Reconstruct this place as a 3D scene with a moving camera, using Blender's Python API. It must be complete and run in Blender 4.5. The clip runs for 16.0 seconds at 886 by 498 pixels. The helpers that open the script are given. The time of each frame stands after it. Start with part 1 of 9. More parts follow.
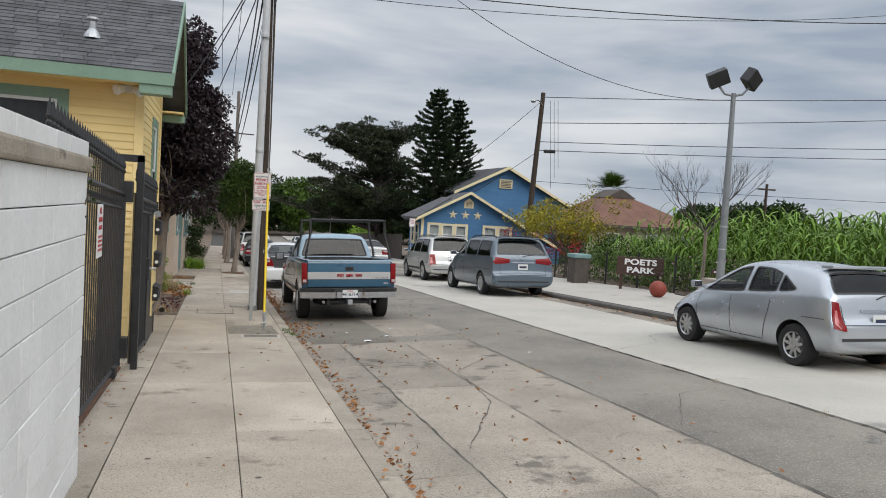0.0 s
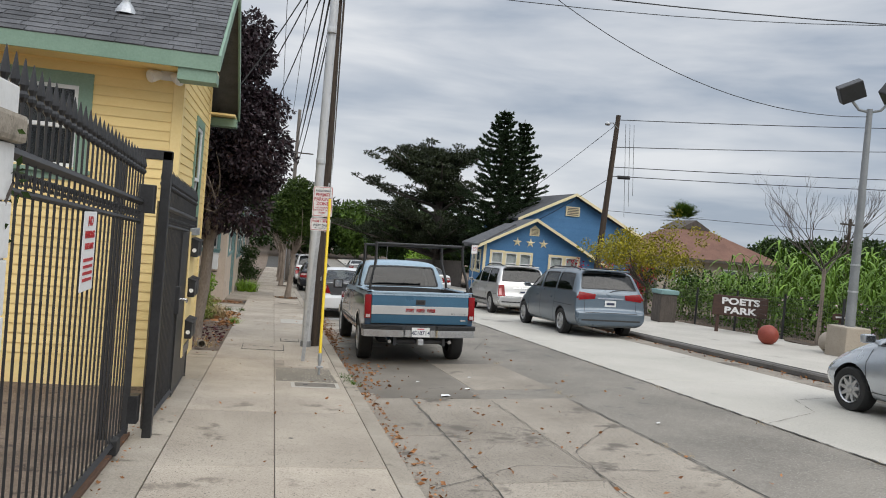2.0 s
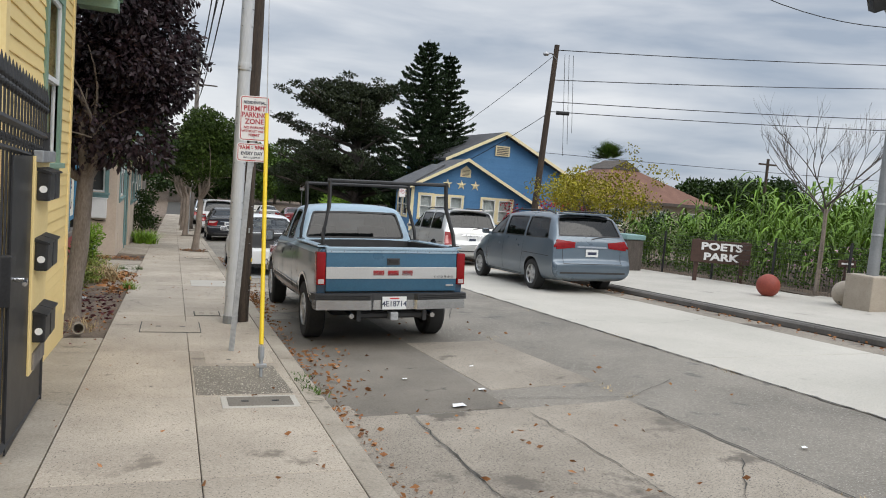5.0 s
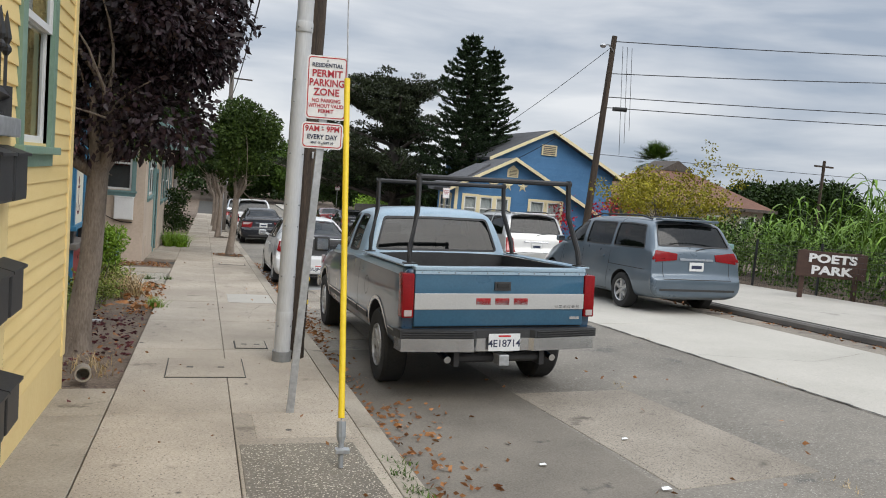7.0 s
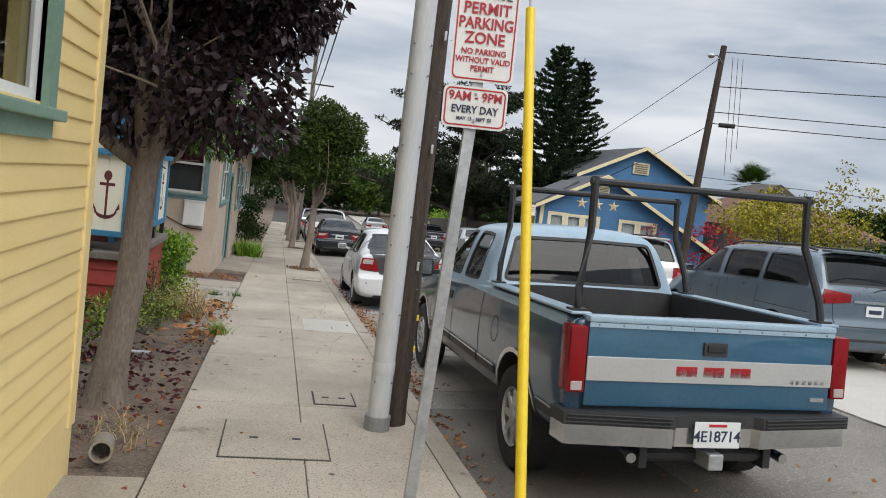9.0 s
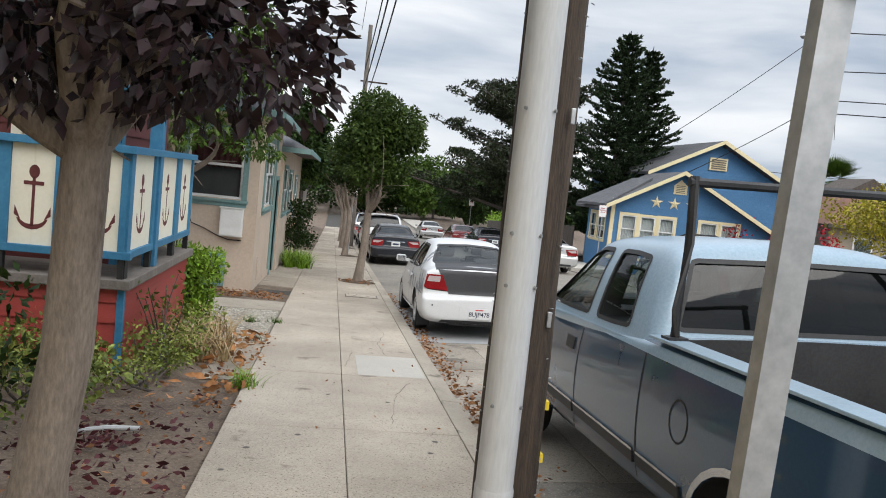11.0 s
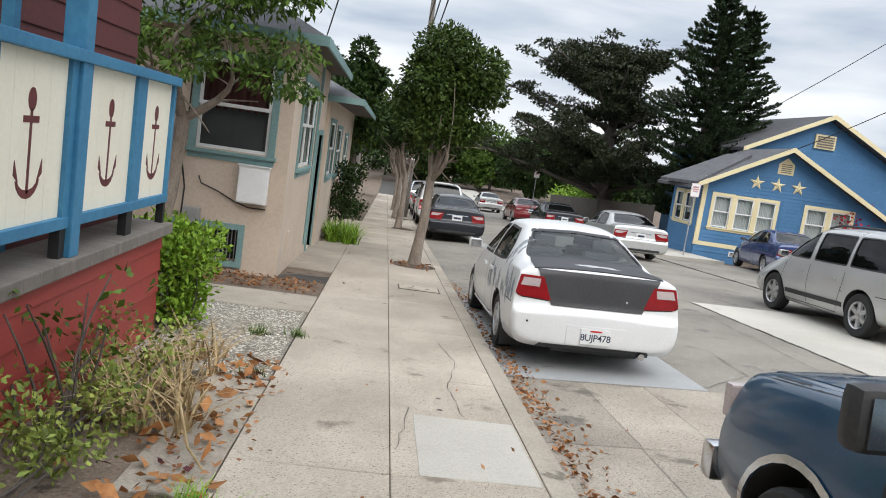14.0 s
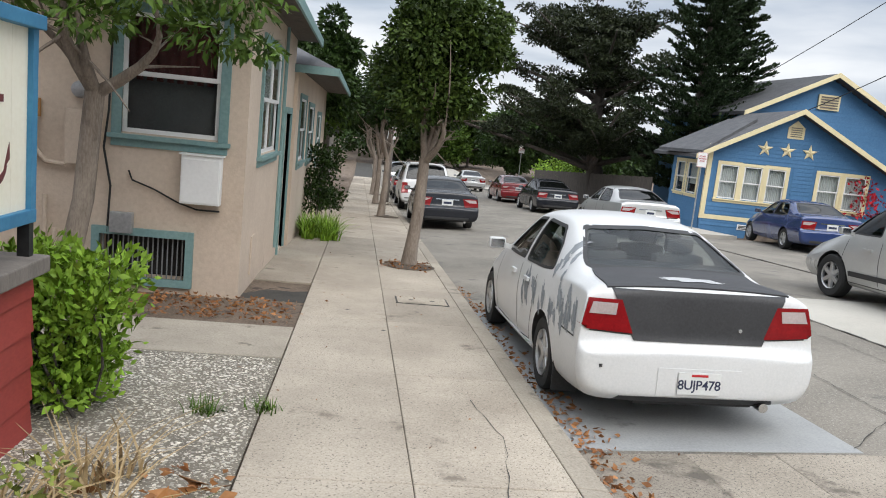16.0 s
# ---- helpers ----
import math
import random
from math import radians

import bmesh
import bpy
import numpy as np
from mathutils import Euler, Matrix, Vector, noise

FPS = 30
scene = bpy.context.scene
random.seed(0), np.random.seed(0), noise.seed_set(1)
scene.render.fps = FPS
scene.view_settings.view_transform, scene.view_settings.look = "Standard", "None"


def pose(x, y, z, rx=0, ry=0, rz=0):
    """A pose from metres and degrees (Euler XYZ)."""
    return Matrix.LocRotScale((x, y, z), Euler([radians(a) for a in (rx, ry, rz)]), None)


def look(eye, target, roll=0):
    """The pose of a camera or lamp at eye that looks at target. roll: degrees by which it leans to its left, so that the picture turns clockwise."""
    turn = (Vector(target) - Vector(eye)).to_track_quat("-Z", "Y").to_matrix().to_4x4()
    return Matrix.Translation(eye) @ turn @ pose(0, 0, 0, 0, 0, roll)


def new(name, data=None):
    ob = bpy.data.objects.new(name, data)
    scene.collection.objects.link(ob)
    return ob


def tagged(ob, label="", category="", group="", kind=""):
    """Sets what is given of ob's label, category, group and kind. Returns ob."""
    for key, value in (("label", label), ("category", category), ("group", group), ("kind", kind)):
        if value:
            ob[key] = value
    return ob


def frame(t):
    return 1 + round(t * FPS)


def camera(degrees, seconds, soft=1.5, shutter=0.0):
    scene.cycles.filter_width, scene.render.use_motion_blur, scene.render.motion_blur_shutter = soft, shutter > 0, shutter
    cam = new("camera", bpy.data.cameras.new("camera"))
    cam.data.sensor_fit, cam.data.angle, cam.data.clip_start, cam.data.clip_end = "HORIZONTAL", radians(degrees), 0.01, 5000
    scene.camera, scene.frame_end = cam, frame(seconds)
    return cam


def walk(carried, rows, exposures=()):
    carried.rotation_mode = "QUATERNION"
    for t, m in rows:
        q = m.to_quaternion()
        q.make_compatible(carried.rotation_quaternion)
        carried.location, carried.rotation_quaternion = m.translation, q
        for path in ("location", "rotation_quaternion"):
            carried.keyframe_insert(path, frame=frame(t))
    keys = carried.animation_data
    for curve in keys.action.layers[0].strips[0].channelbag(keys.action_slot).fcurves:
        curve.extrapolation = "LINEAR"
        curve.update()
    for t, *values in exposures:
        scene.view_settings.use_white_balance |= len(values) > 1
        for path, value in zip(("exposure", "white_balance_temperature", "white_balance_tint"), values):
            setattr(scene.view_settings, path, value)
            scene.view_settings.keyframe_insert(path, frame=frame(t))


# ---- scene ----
cam = camera(61.4, 16.0, 1.0)
METRES, EYE, TILT, LEAN, TURN = 19.4, 1.65, 0.0, 0.0, -16.9
ROWS = [
    (0.0, 0.0, 0.0, 0.0, 0.19, -3.12, -3.5),
    (0.5, -0.0059, 0.029, -0.0024, 0.88, -3.06, -4.17),
    (1.0, -0.0144, 0.0607, -0.0029, 2.1, -2.57, -4.66),
    (1.5, -0.0236, 0.0904, -0.004, 3.36, -1.96, -5.04),
    (2.0, -0.0328, 0.1221, -0.0042, 4.3, -1.38, -5.03),
    (2.5, -0.0447, 0.1504, -0.006, 4.12, -1.23, -4.99),
    (3.0, -0.0532, 0.183, -0.0074, 2.72, -1.61, -4.96),
    (3.5, -0.0651, 0.2116, -0.0094, 0.14, -2.6, -4.96),
    (6.0, -0.1099, 0.3618, -0.0187, -2.97, -5.57, -4.68),
    (6.5, -0.119, 0.3946, -0.0197, -1.87, -5.33, -4.79),
    (7.0, -0.1325, 0.423, -0.0214, -0.64, -5.19, -5.05),
    (7.5, -0.1417, 0.4545, -0.0223, 0.88, -4.93, -5.61),
    (8.0, -0.1537, 0.4823, -0.0225, 2.43, -4.66, -6.49),
    (8.5, -0.1611, 0.5076, -0.0258, 3.75, -4.56, -6.94),
    (11.0, -0.2, 0.6557, -0.0322, 8.78, -4.82, -5.99),
    (11.5, -0.2105, 0.6847, -0.0331, 10.55, -5.59, -5.99),
    (12.0, -0.2187, 0.7136, -0.0363, 11.83, -6.45, -6.26),
    (12.5, -0.2266, 0.7433, -0.0379, 12.44, -6.97, -6.82),
    (13.0, -0.2351, 0.773, -0.041, 12.53, -7.47, -7.48),
    (13.5, -0.2432, 0.8036, -0.0414, 12.68, -7.37, -8.11),
    (14.0, -0.2539, 0.8332, -0.0426, 12.99, -7.61, -8.24),
    (14.5, -0.2636, 0.863, -0.042, 13.51, -7.86, -7.99),
    (15.0, -0.2766, 0.8911, -0.0439, 13.41, -8.45, -7.36),
    (15.5, -0.2862, 0.922, -0.0457, 12.91, -9.33, -6.46),
    (16.0, -0.2991, 0.9502, -0.0473, 10.89, -8.99, -5.92),
]
walk(cam, [(t, pose(0, 0, EYE, TILT, LEAN, TURN) @ pose(METRES * x, METRES * y, METRES * z, 90 + pitch, roll, yaw)) for t, x, y, z, yaw, pitch, roll in ROWS],
     [(0.0, 0.02), (2.5, 0.13), (7.0, 0.2), (8.5, 0.2), (11.0, 0.42), (13.0, 0.54), (16.0, 0.46)])

# ---- sky and light: a bright overcast day ----
world = bpy.data.worlds.new("overcast_sky")
scene.world = world
world.use_nodes = True
wn, wl = world.node_tree.nodes, world.node_tree.links
wn.clear()
w_out, w_bg = wn.new("ShaderNodeOutputWorld"), wn.new("ShaderNodeBackground")
w_sky = wn.new("ShaderNodeTexSky")
w_sky.sky_type, w_sky.sun_disc = "NISHITA", False
w_sky.sun_elevation, w_sky.sun_rotation = radians(46), radians(161)
w_co, w_sep = wn.new("ShaderNodeTexCoord"), wn.new("ShaderNodeSeparateXYZ")
wl.new(w_co.outputs["Generated"], w_sep.inputs[0])
w_map = wn.new("ShaderNodeMapping")
w_map.inputs["Scale"].default_value = (1.6, 1.0, 7.5)
w_map.inputs["Rotation"].default_value = (radians(4), radians(-9), 0)
wl.new(w_co.outputs["Generated"], w_map.inputs[0])
w_no = wn.new("ShaderNodeTexNoise")
w_no.inputs["Scale"].default_value, w_no.inputs["Detail"].default_value = 1.7, 7
w_no.inputs["Roughness"].default_value, w_no.inputs["Distortion"].default_value = 0.5, 0.35
wl.new(w_map.outputs[0], w_no.inputs["Vector"])
w_ramp = wn.new("ShaderNodeValToRGB")
w_ramp.color_ramp.elements[0].position, w_ramp.color_ramp.elements[0].color = 0.34, (0.35, 0.41, 0.5, 1)
w_ramp.color_ramp.elements[1].position, w_ramp.color_ramp.elements[1].color = 0.66, (0.75, 0.77, 0.8, 1)
wl.new(w_no.outputs["Fac"], w_ramp.inputs[0])
# an overcast sky is about three times as bright overhead as at the horizon
w_up = wn.new("ShaderNodeMapRange")
w_up.inputs[1].default_value, w_up.inputs[2].default_value = 0.36, 0.95
w_up.inputs[3].default_value, w_up.inputs[4].default_value = 1.0, 2.7
wl.new(w_sep.outputs["Z"], w_up.inputs[0])
w_mul = wn.new("ShaderNodeVectorMath")
w_mul.operation = "MULTIPLY"
wl.new(w_ramp.outputs[0], w_mul.inputs[0])
wl.new(w_up.outputs[0], w_mul.inputs[1])
w_s = wn.new("ShaderNodeVectorMath")
w_s.operation = "SCALE"
w_s.inputs["Scale"].default_value = 0.06
wl.new(w_sky.outputs[0], w_s.inputs[0])
w_mix = wn.new("ShaderNodeMix")
w_mix.data_type = "RGBA"
w_mix.inputs[0].default_value = 0.9
wl.new(w_s.outputs[0], w_mix.inputs[6])
wl.new(w_mul.outputs[0], w_mix.inputs[7])
wl.new(w_mix.outputs[2], w_bg.inputs[0])
w_bg.inputs[1].default_value = 1.0
wl.new(w_bg.outputs[0], w_out.inputs[0])

sun = new("sun", bpy.data.lights.new("sun", "SUN"))
sun.data.energy, sun.data.angle, sun.data.color = 1.5, radians(48), (1.0, 0.96, 0.9)
sun.matrix_basis = look((9, -26, 29), (0, 0, 0))


# ---- materials ----
def ramp_of(nodes, links, value, c0, c1, lo, hi):
    r = nodes.new("ShaderNodeValToRGB")
    r.color_ramp.elements[0].position, r.color_ramp.elements[0].color = lo, (*c0, 1)
    r.color_ramp.elements[1].position, r.color_ramp.elements[1].color = hi, (*c1, 1)
    links.new(value, r.inputs[0])
    return r.outputs[0]


def mixed(nodes, links, fac, a, b, mode="MIX"):
    m = nodes.new("ShaderNodeMix")
    m.data_type, m.blend_type = "RGBA", mode
    for socket, value in ((m.inputs[0], fac), (m.inputs[6], a), (m.inputs[7], b)):
        if isinstance(value, (int, float)):
            socket.default_value = value
        elif isinstance(value, tuple):
            socket.default_value = (*value, 1)
        else:
            links.new(value, socket)
    return m.outputs[2]


def noise_of(nodes, links, vec, scale, detail=4, rough=0.55, stretch=None):
    if stretch:
        mp = nodes.new("ShaderNodeMapping")
        mp.inputs["Scale"].default_value = stretch
        links.new(vec, mp.inputs[0])
        vec = mp.outputs[0]
    n = nodes.new("ShaderNodeTexNoise")
    n.inputs["Scale"].default_value, n.inputs["Detail"].default_value, n.inputs["Roughness"].default_value = scale, detail, rough
    links.new(vec, n.inputs["Vector"])
    return n.outputs["Fac"]


def surface(name, a, b, big=1.2, fine=40, rough=0.8, metal=0.0, bump=0.3, depth=0.004, spots=None, spot_scale=5, spot_at=0.66,
            stretch=None, vary=0.0, island=0.0, coat=0.0, local=False, speck=None, spec=0.5, speck_scale=160, speck_at=0.66, gum=None):
    """Two colours mixed at a large and a fine scale, with relief; spots: a third colour in patches; speck: tiny flecks;
    vary: difference from object to object; island: from piece to piece."""
    m = bpy.data.materials.new(name)
    m.use_nodes = True
    n, l = m.node_tree.nodes, m.node_tree.links
    p = n["Principled BSDF"]
    if local:
        vec = n.new("ShaderNodeTexCoord").outputs["Object"]
    else:
        vec = n.new("ShaderNodeNewGeometry").outputs["Position"]
    big_n = noise_of(n, l, vec, big, 5, 0.6, stretch)
    fine_n = noise_of(n, l, vec, fine, 3, 0.6, stretch)
    both = n.new("ShaderNodeMath")
    both.operation = "MULTIPLY_ADD"
    both.inputs[1].default_value = 0.45
    l.new(fine_n, both.inputs[0])
    half = n.new("ShaderNodeMath")
    half.operation = "MULTIPLY"
    half.inputs[1].default_value = 0.55
    l.new(big_n, half.inputs[0])
    l.new(half.outputs[0], both.inputs[2])
    col = ramp_of(n, l, both.outputs[0], a, b, 0.36, 0.64)
    if spots:
        s = noise_of(n, l, vec, spot_scale, 6, 0.65)
        mask = ramp_of(n, l, s, (0, 0, 0), (1, 1, 1), spot_at, spot_at + 0.07)
        col = mixed(n, l, mask, col, spots)
    if speck:
        s = noise_of(n, l, vec, speck_scale, 2, 0.5)
        mask = ramp_of(n, l, s, (0, 0, 0), (1, 1, 1), speck_at, speck_at + 0.05)
        col = mixed(n, l, mask, col, speck)
    if gum:
        vo = n.new("ShaderNodeTexVoronoi")
        vo.inputs["Scale"].default_value = 2.6
        l.new(vec, vo.inputs["Vector"])
        mask = ramp_of(n, l, vo.outputs["Distance"], (1, 1, 1), (0, 0, 0), 0.05, 0.075)
        col = mixed(n, l, mask, col, gum)
    for amount, source in ((vary, "ObjectInfo"), (island, "NewGeometry")):
        if amount:
            rnd = n.new("ShaderNode" + source).outputs["Random" if source == "ObjectInfo" else "Random Per Island"]
            r = ramp_of(n, l, rnd, (1 - amount,) * 3, (1 + amount * 0.4,) * 3, 0, 1)
            col = mixed(n, l, 1.0, col, r, "MULTIPLY")
    l.new(col, p.inputs["Base Color"])
    rr = n.new("ShaderNodeMapRange")
    rr.inputs[3].default_value, rr.inputs[4].default_value = max(0.02, rough - 0.1), min(1, rough + 0.1)
    l.new(big_n, rr.inputs[0])
    l.new(rr.outputs[0], p.inputs["Roughness"])
    p.inputs["Metallic"].default_value, p.inputs["Coat Weight"].default_value = metal, coat
    p.inputs["Coat Roughness"].default_value = 0.06
    p.inputs["Specular IOR Level"].default_value = spec
    if bump:
        bn = n.new("ShaderNodeBump")
        bn.inputs["Strength"].default_value, bn.inputs["Distance"].default_value = bump, depth
        l.new(both.outputs[0], bn.inputs["Height"])
        l.new(bn.outputs[0], p.inputs["Normal"])
    return m


def glass(name, tint=(0.6, 0.65, 0.65), see=0.6):
    """A pane: part clear, part mirror by its Fresnel gloss."""
    m = bpy.data.materials.new(name)
    m.use_nodes = True
    n, l = m.node_tree.nodes, m.node_tree.links
    p = n["Principled BSDF"]
    p.inputs["Base Color"].default_value = (0.01, 0.012, 0.012, 1)
    p.inputs["Specular IOR Level"].default_value = 0.0
    p.inputs["Roughness"].default_value = 0.03
    p.inputs["IOR"].default_value = 1.5
    t = n.new("ShaderNodeBsdfTransparent")
    t.inputs[0].default_value = (*tint, 1)
    gl = n.new("ShaderNodeBsdfGlossy")
    gl.inputs["Roughness"].default_value = 0.02
    lw = n.new("ShaderNodeLayerWeight")
    lw.inputs[0].default_value = 0.5
    steep = n.new("ShaderNodeMath")
    steep.operation = "POWER"
    steep.inputs[1].default_value = 5.0
    l.new(lw.outputs["Facing"], steep.inputs[0])
    fr = n.new("ShaderNodeMath")
    fr.operation = "MULTIPLY_ADD"
    fr.inputs[1].default_value, fr.inputs[2].default_value = 0.95, 0.045
    l.new(steep.outputs[0], fr.inputs[0])
    a = n.new("ShaderNodeMixShader")
    a.inputs[0].default_value = see
    l.new(p.outputs[0], a.inputs[1])
    l.new(t.outputs[0], a.inputs[2])
    b = n.new("ShaderNodeMixShader")
    l.new(fr.outputs[0], b.inputs[0])
    l.new(a.outputs[0], b.inputs[1])
    l.new(gl.outputs[0], b.inputs[2])
    l.new(b.outputs[0], n["Material Output"].inputs[0])
    return m


def leafy(name, a, b, island=0.45, rough=0.55):
    m = surface(name, a, b, big=2.5, fine=14, rough=rough, bump=0, island=island, spec=0.2)
    m.node_tree.nodes["Principled BSDF"].inputs["Subsurface Weight"].default_value = 0.0
    return m


M_CONC = surface("sidewalk_concrete", (0.28, 0.237, 0.187), (0.5, 0.437, 0.355), 0.8, 70, 0.9, spots=(0.2, 0.17, 0.135), spot_scale=1.7, spot_at=0.62, vary=0.16, bump=0.5, speck=(0.15, 0.13, 0.105), speck_at=0.62, speck_scale=75, gum=(0.09, 0.08, 0.07))
M_CONC_NEW = surface("new_concrete", (0.37, 0.345, 0.3), (0.49, 0.46, 0.41), 1.0, 60, 0.9, bump=0.25, spots=(0.3, 0.28, 0.25), spot_scale=1.2, spot_at=0.64, speck=(0.3, 0.28, 0.24), speck_scale=90)
M_PAD = surface("grey_concrete_pad", (0.27, 0.275, 0.275), (0.37, 0.375, 0.37), 1.0, 60, 0.85, bump=0.2, spots=(0.17, 0.17, 0.165), spot_scale=1.0, spot_at=0.62)
M_KERB = surface("kerb_concrete", (0.25, 0.215, 0.17), (0.43, 0.38, 0.31), 1.4, 60, 0.9, spots=(0.15, 0.13, 0.1), spot_scale=2.5, spot_at=0.6, vary=0.12, speck=(0.16, 0.14, 0.11), speck_scale=90)
M_ROADC = surface("worn_road_concrete", (0.22, 0.19, 0.152), (0.41, 0.36, 0.295), 0.9, 55, 0.92, spots=(0.145, 0.125, 0.102), spot_scale=1.5, spot_at=0.57, vary=0.22, speck=(0.11, 0.098, 0.083), speck_scale=80, speck_at=0.6, bump=0.7)
M_ROADL = surface("pale_road_concrete", (0.36, 0.34, 0.295), (0.52, 0.49, 0.435), 0.35, 50, 0.9, spots=(0.25, 0.235, 0.21), spot_scale=0.6, spot_at=0.62, bump=0.3, speck=(0.27, 0.25, 0.22), speck_scale=90)
M_ASPH = surface("grey_asphalt", (0.13, 0.117, 0.098), (0.27, 0.244, 0.206), 0.6, 45, 0.95, spots=(0.115, 0.107, 0.096), spot_scale=1.7, spot_at=0.6, bump=1.0, depth=0.008, speck=(0.36, 0.34, 0.3), speck_scale=70, speck_at=0.62)
M_ASPHD = surface("dark_asphalt_patch", (0.105, 0.093, 0.077), (0.22, 0.196, 0.163), 0.8, 70, 0.95, bump=0.6, depth=0.006, spots=(0.05, 0.048, 0.045), spot_scale=1.4)
M_TAR = surface("joint_filler", (0.035, 0.033, 0.03), (0.08, 0.075, 0.065), 3, 50, 0.95)
M_SOIL = surface("dry_soil", (0.085, 0.06, 0.043), (0.23, 0.175, 0.13), 1.5, 35, 1.0, bump=1.0, depth=0.03, spots=(0.06, 0.043, 0.033), spot_scale=4, spot_at=0.58, speck=(0.33, 0.26, 0.18), speck_scale=70)
M_AGG = surface("exposed_aggregate", (0.12, 0.105, 0.085), (0.22, 0.195, 0.155), 1.0, 50, 0.95, bump=0.9, depth=0.01, speck=(0.6, 0.54, 0.44), speck_scale=70, speck_at=0.6)
M_GRASS = surface("dry_grass_ground", (0.09, 0.1, 0.045), (0.2, 0.19, 0.09), 0.3, 12, 1.0, bump=0.8, depth=0.03)
M_BLOCK = surface("white_painted_block", (0.68, 0.68, 0.665), (0.8, 0.8, 0.79), 2.0, 35, 0.8, spots=(0.45, 0.44, 0.42), spot_scale=4, spot_at=0.7, bump=0.6, depth=0.006, vary=0.05)
M_YELL = surface("yellow_painted_wood", (0.82, 0.61, 0.25), (0.88, 0.68, 0.31), 1.5, 30, 0.65, bump=0.15, stretch=(1, 1, 6), vary=0.06)
M_YTRIM = surface("pale_yellow_trim", (0.82, 0.62, 0.27), (0.88, 0.69, 0.33), 2, 30, 0.6, bump=0.1)
M_GREEN = surface("sage_green_paint", (0.17, 0.27, 0.2), (0.23, 0.34, 0.26), 2, 40, 0.6, bump=0.15, spots=(0.13, 0.2, 0.15), spot_scale=5)
M_SHING = surface("grey_asphalt_shingle", (0.07, 0.072, 0.078), (0.15, 0.152, 0.16), 3, 60, 0.95, bump=0.7, depth=0.006, vary=0.3, island=0.3)
M_IRON = surface("black_painted_iron", (0.012, 0.012, 0.013), (0.03, 0.03, 0.032), 4, 60, 0.45, bump=0.2, spots=(0.06, 0.04, 0.03), spot_scale=12, spot_at=0.72)
M_GALV = surface("galvanised_steel", (0.35, 0.36, 0.37), (0.55, 0.56, 0.57), 3, 30, 0.45, metal=0.7, bump=0.1, spots=(0.3, 0.29, 0.28), spot_scale=6)
M_STEEL = surface("grey_painted_steel", (0.2, 0.21, 0.215), (0.28, 0.29, 0.295), 2, 30, 0.5, metal=0.3, bump=0.1)
M_POLEW = surface("weathered_pole_wood", (0.018, 0.013, 0.01), (0.085, 0.06, 0.042), 1.5, 24, 0.9, bump=1.0, depth=0.012, stretch=(6, 6, 0.4), spots=(0.025, 0.019, 0.015), spot_scale=4)
M_PVC = surface("grey_white_conduit", (0.44, 0.45, 0.46), (0.56, 0.57, 0.58), 2, 20, 0.45, bump=0.1, stretch=(4, 4, 0.5), spots=(0.42, 0.42, 0.42), spot_scale=5)
M_STUC = surface("beige_stucco", (0.52, 0.42, 0.33), (0.63, 0.52, 0.42), 0.9, 25, 0.92, bump=0.7, depth=0.012, spots=(0.38, 0.29, 0.21), spot_scale=1.6, spot_at=0.64)
M_TEAL = surface("faded_teal_trim", (0.14, 0.25, 0.25), (0.22, 0.34, 0.33), 2, 30, 0.65, bump=0.2, spots=(0.1, 0.17, 0.17), spot_scale=6)
M_BLUEH = surface("blue_painted_siding", (0.045, 0.15, 0.3), (0.075, 0.2, 0.38), 0.8, 14, 0.7, bump=0.1, spots=(0.13, 0.24, 0.37), spot_scale=1.4, spot_at=0.68, vary=0.05)
M_CREAM = surface("cream_painted_trim", (0.72, 0.62, 0.36), (0.8, 0.7, 0.45), 2, 20, 0.6, bump=0.1)
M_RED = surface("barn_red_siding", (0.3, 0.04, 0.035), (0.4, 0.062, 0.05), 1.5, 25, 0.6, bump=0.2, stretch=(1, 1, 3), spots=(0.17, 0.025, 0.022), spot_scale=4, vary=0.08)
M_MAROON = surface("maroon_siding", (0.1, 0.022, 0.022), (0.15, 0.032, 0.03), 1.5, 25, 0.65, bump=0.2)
M_BLUET = surface("teal_blue_paint", (0.03, 0.16, 0.3), (0.055, 0.23, 0.39), 2, 20, 0.55, bump=0.2, spots=(0.1, 0.22, 0.31), spot_scale=7, spot_at=0.7)
M_CREAMP = surface("cream_panel_paint", (0.82, 0.77, 0.62), (0.88, 0.84, 0.7), 2.5, 30, 0.55, bump=0.1, spots=(0.6, 0.54, 0.4), spot_scale=5, spot_at=0.72)
M_GREYW = surface("weathered_grey_wood", (0.13, 0.115, 0.1), (0.24, 0.21, 0.185), 2, 30, 0.9, bump=0.6, depth=0.005, stretch=(1, 6, 1))
M_WHITE = surface("white_paint", (0.74, 0.74, 0.73), (0.82, 0.82, 0.81), 2, 30, 0.5, bump=0.1)
# screen grey, with the pane's pale reflection put into the tone
M_SCREEN = surface("screen_grey_with_reflection", (0.1, 0.1, 0.102), (0.15, 0.15, 0.15), 2.5, 60, 0.8, bump=0.1)
M_BLACK = surface("matt_black", (0.012, 0.012, 0.012), (0.025, 0.025, 0.025), 4, 40, 0.7, bump=0.2)
# room dimness put into a flat dark colour
M_DARKIN = surface("painted_dim_interior", (0.03, 0.03, 0.03), (0.06, 0.058, 0.055), 2, 10, 0.9, bump=0)
M_BARK = surface("grey_bark", (0.14, 0.11, 0.088), (0.3, 0.25, 0.205), 3, 22, 0.95, bump=1.0, depth=0.012, stretch=(3, 3, 0.8), spots=(0.36, 0.32, 0.26), spot_scale=6, spot_at=0.66)
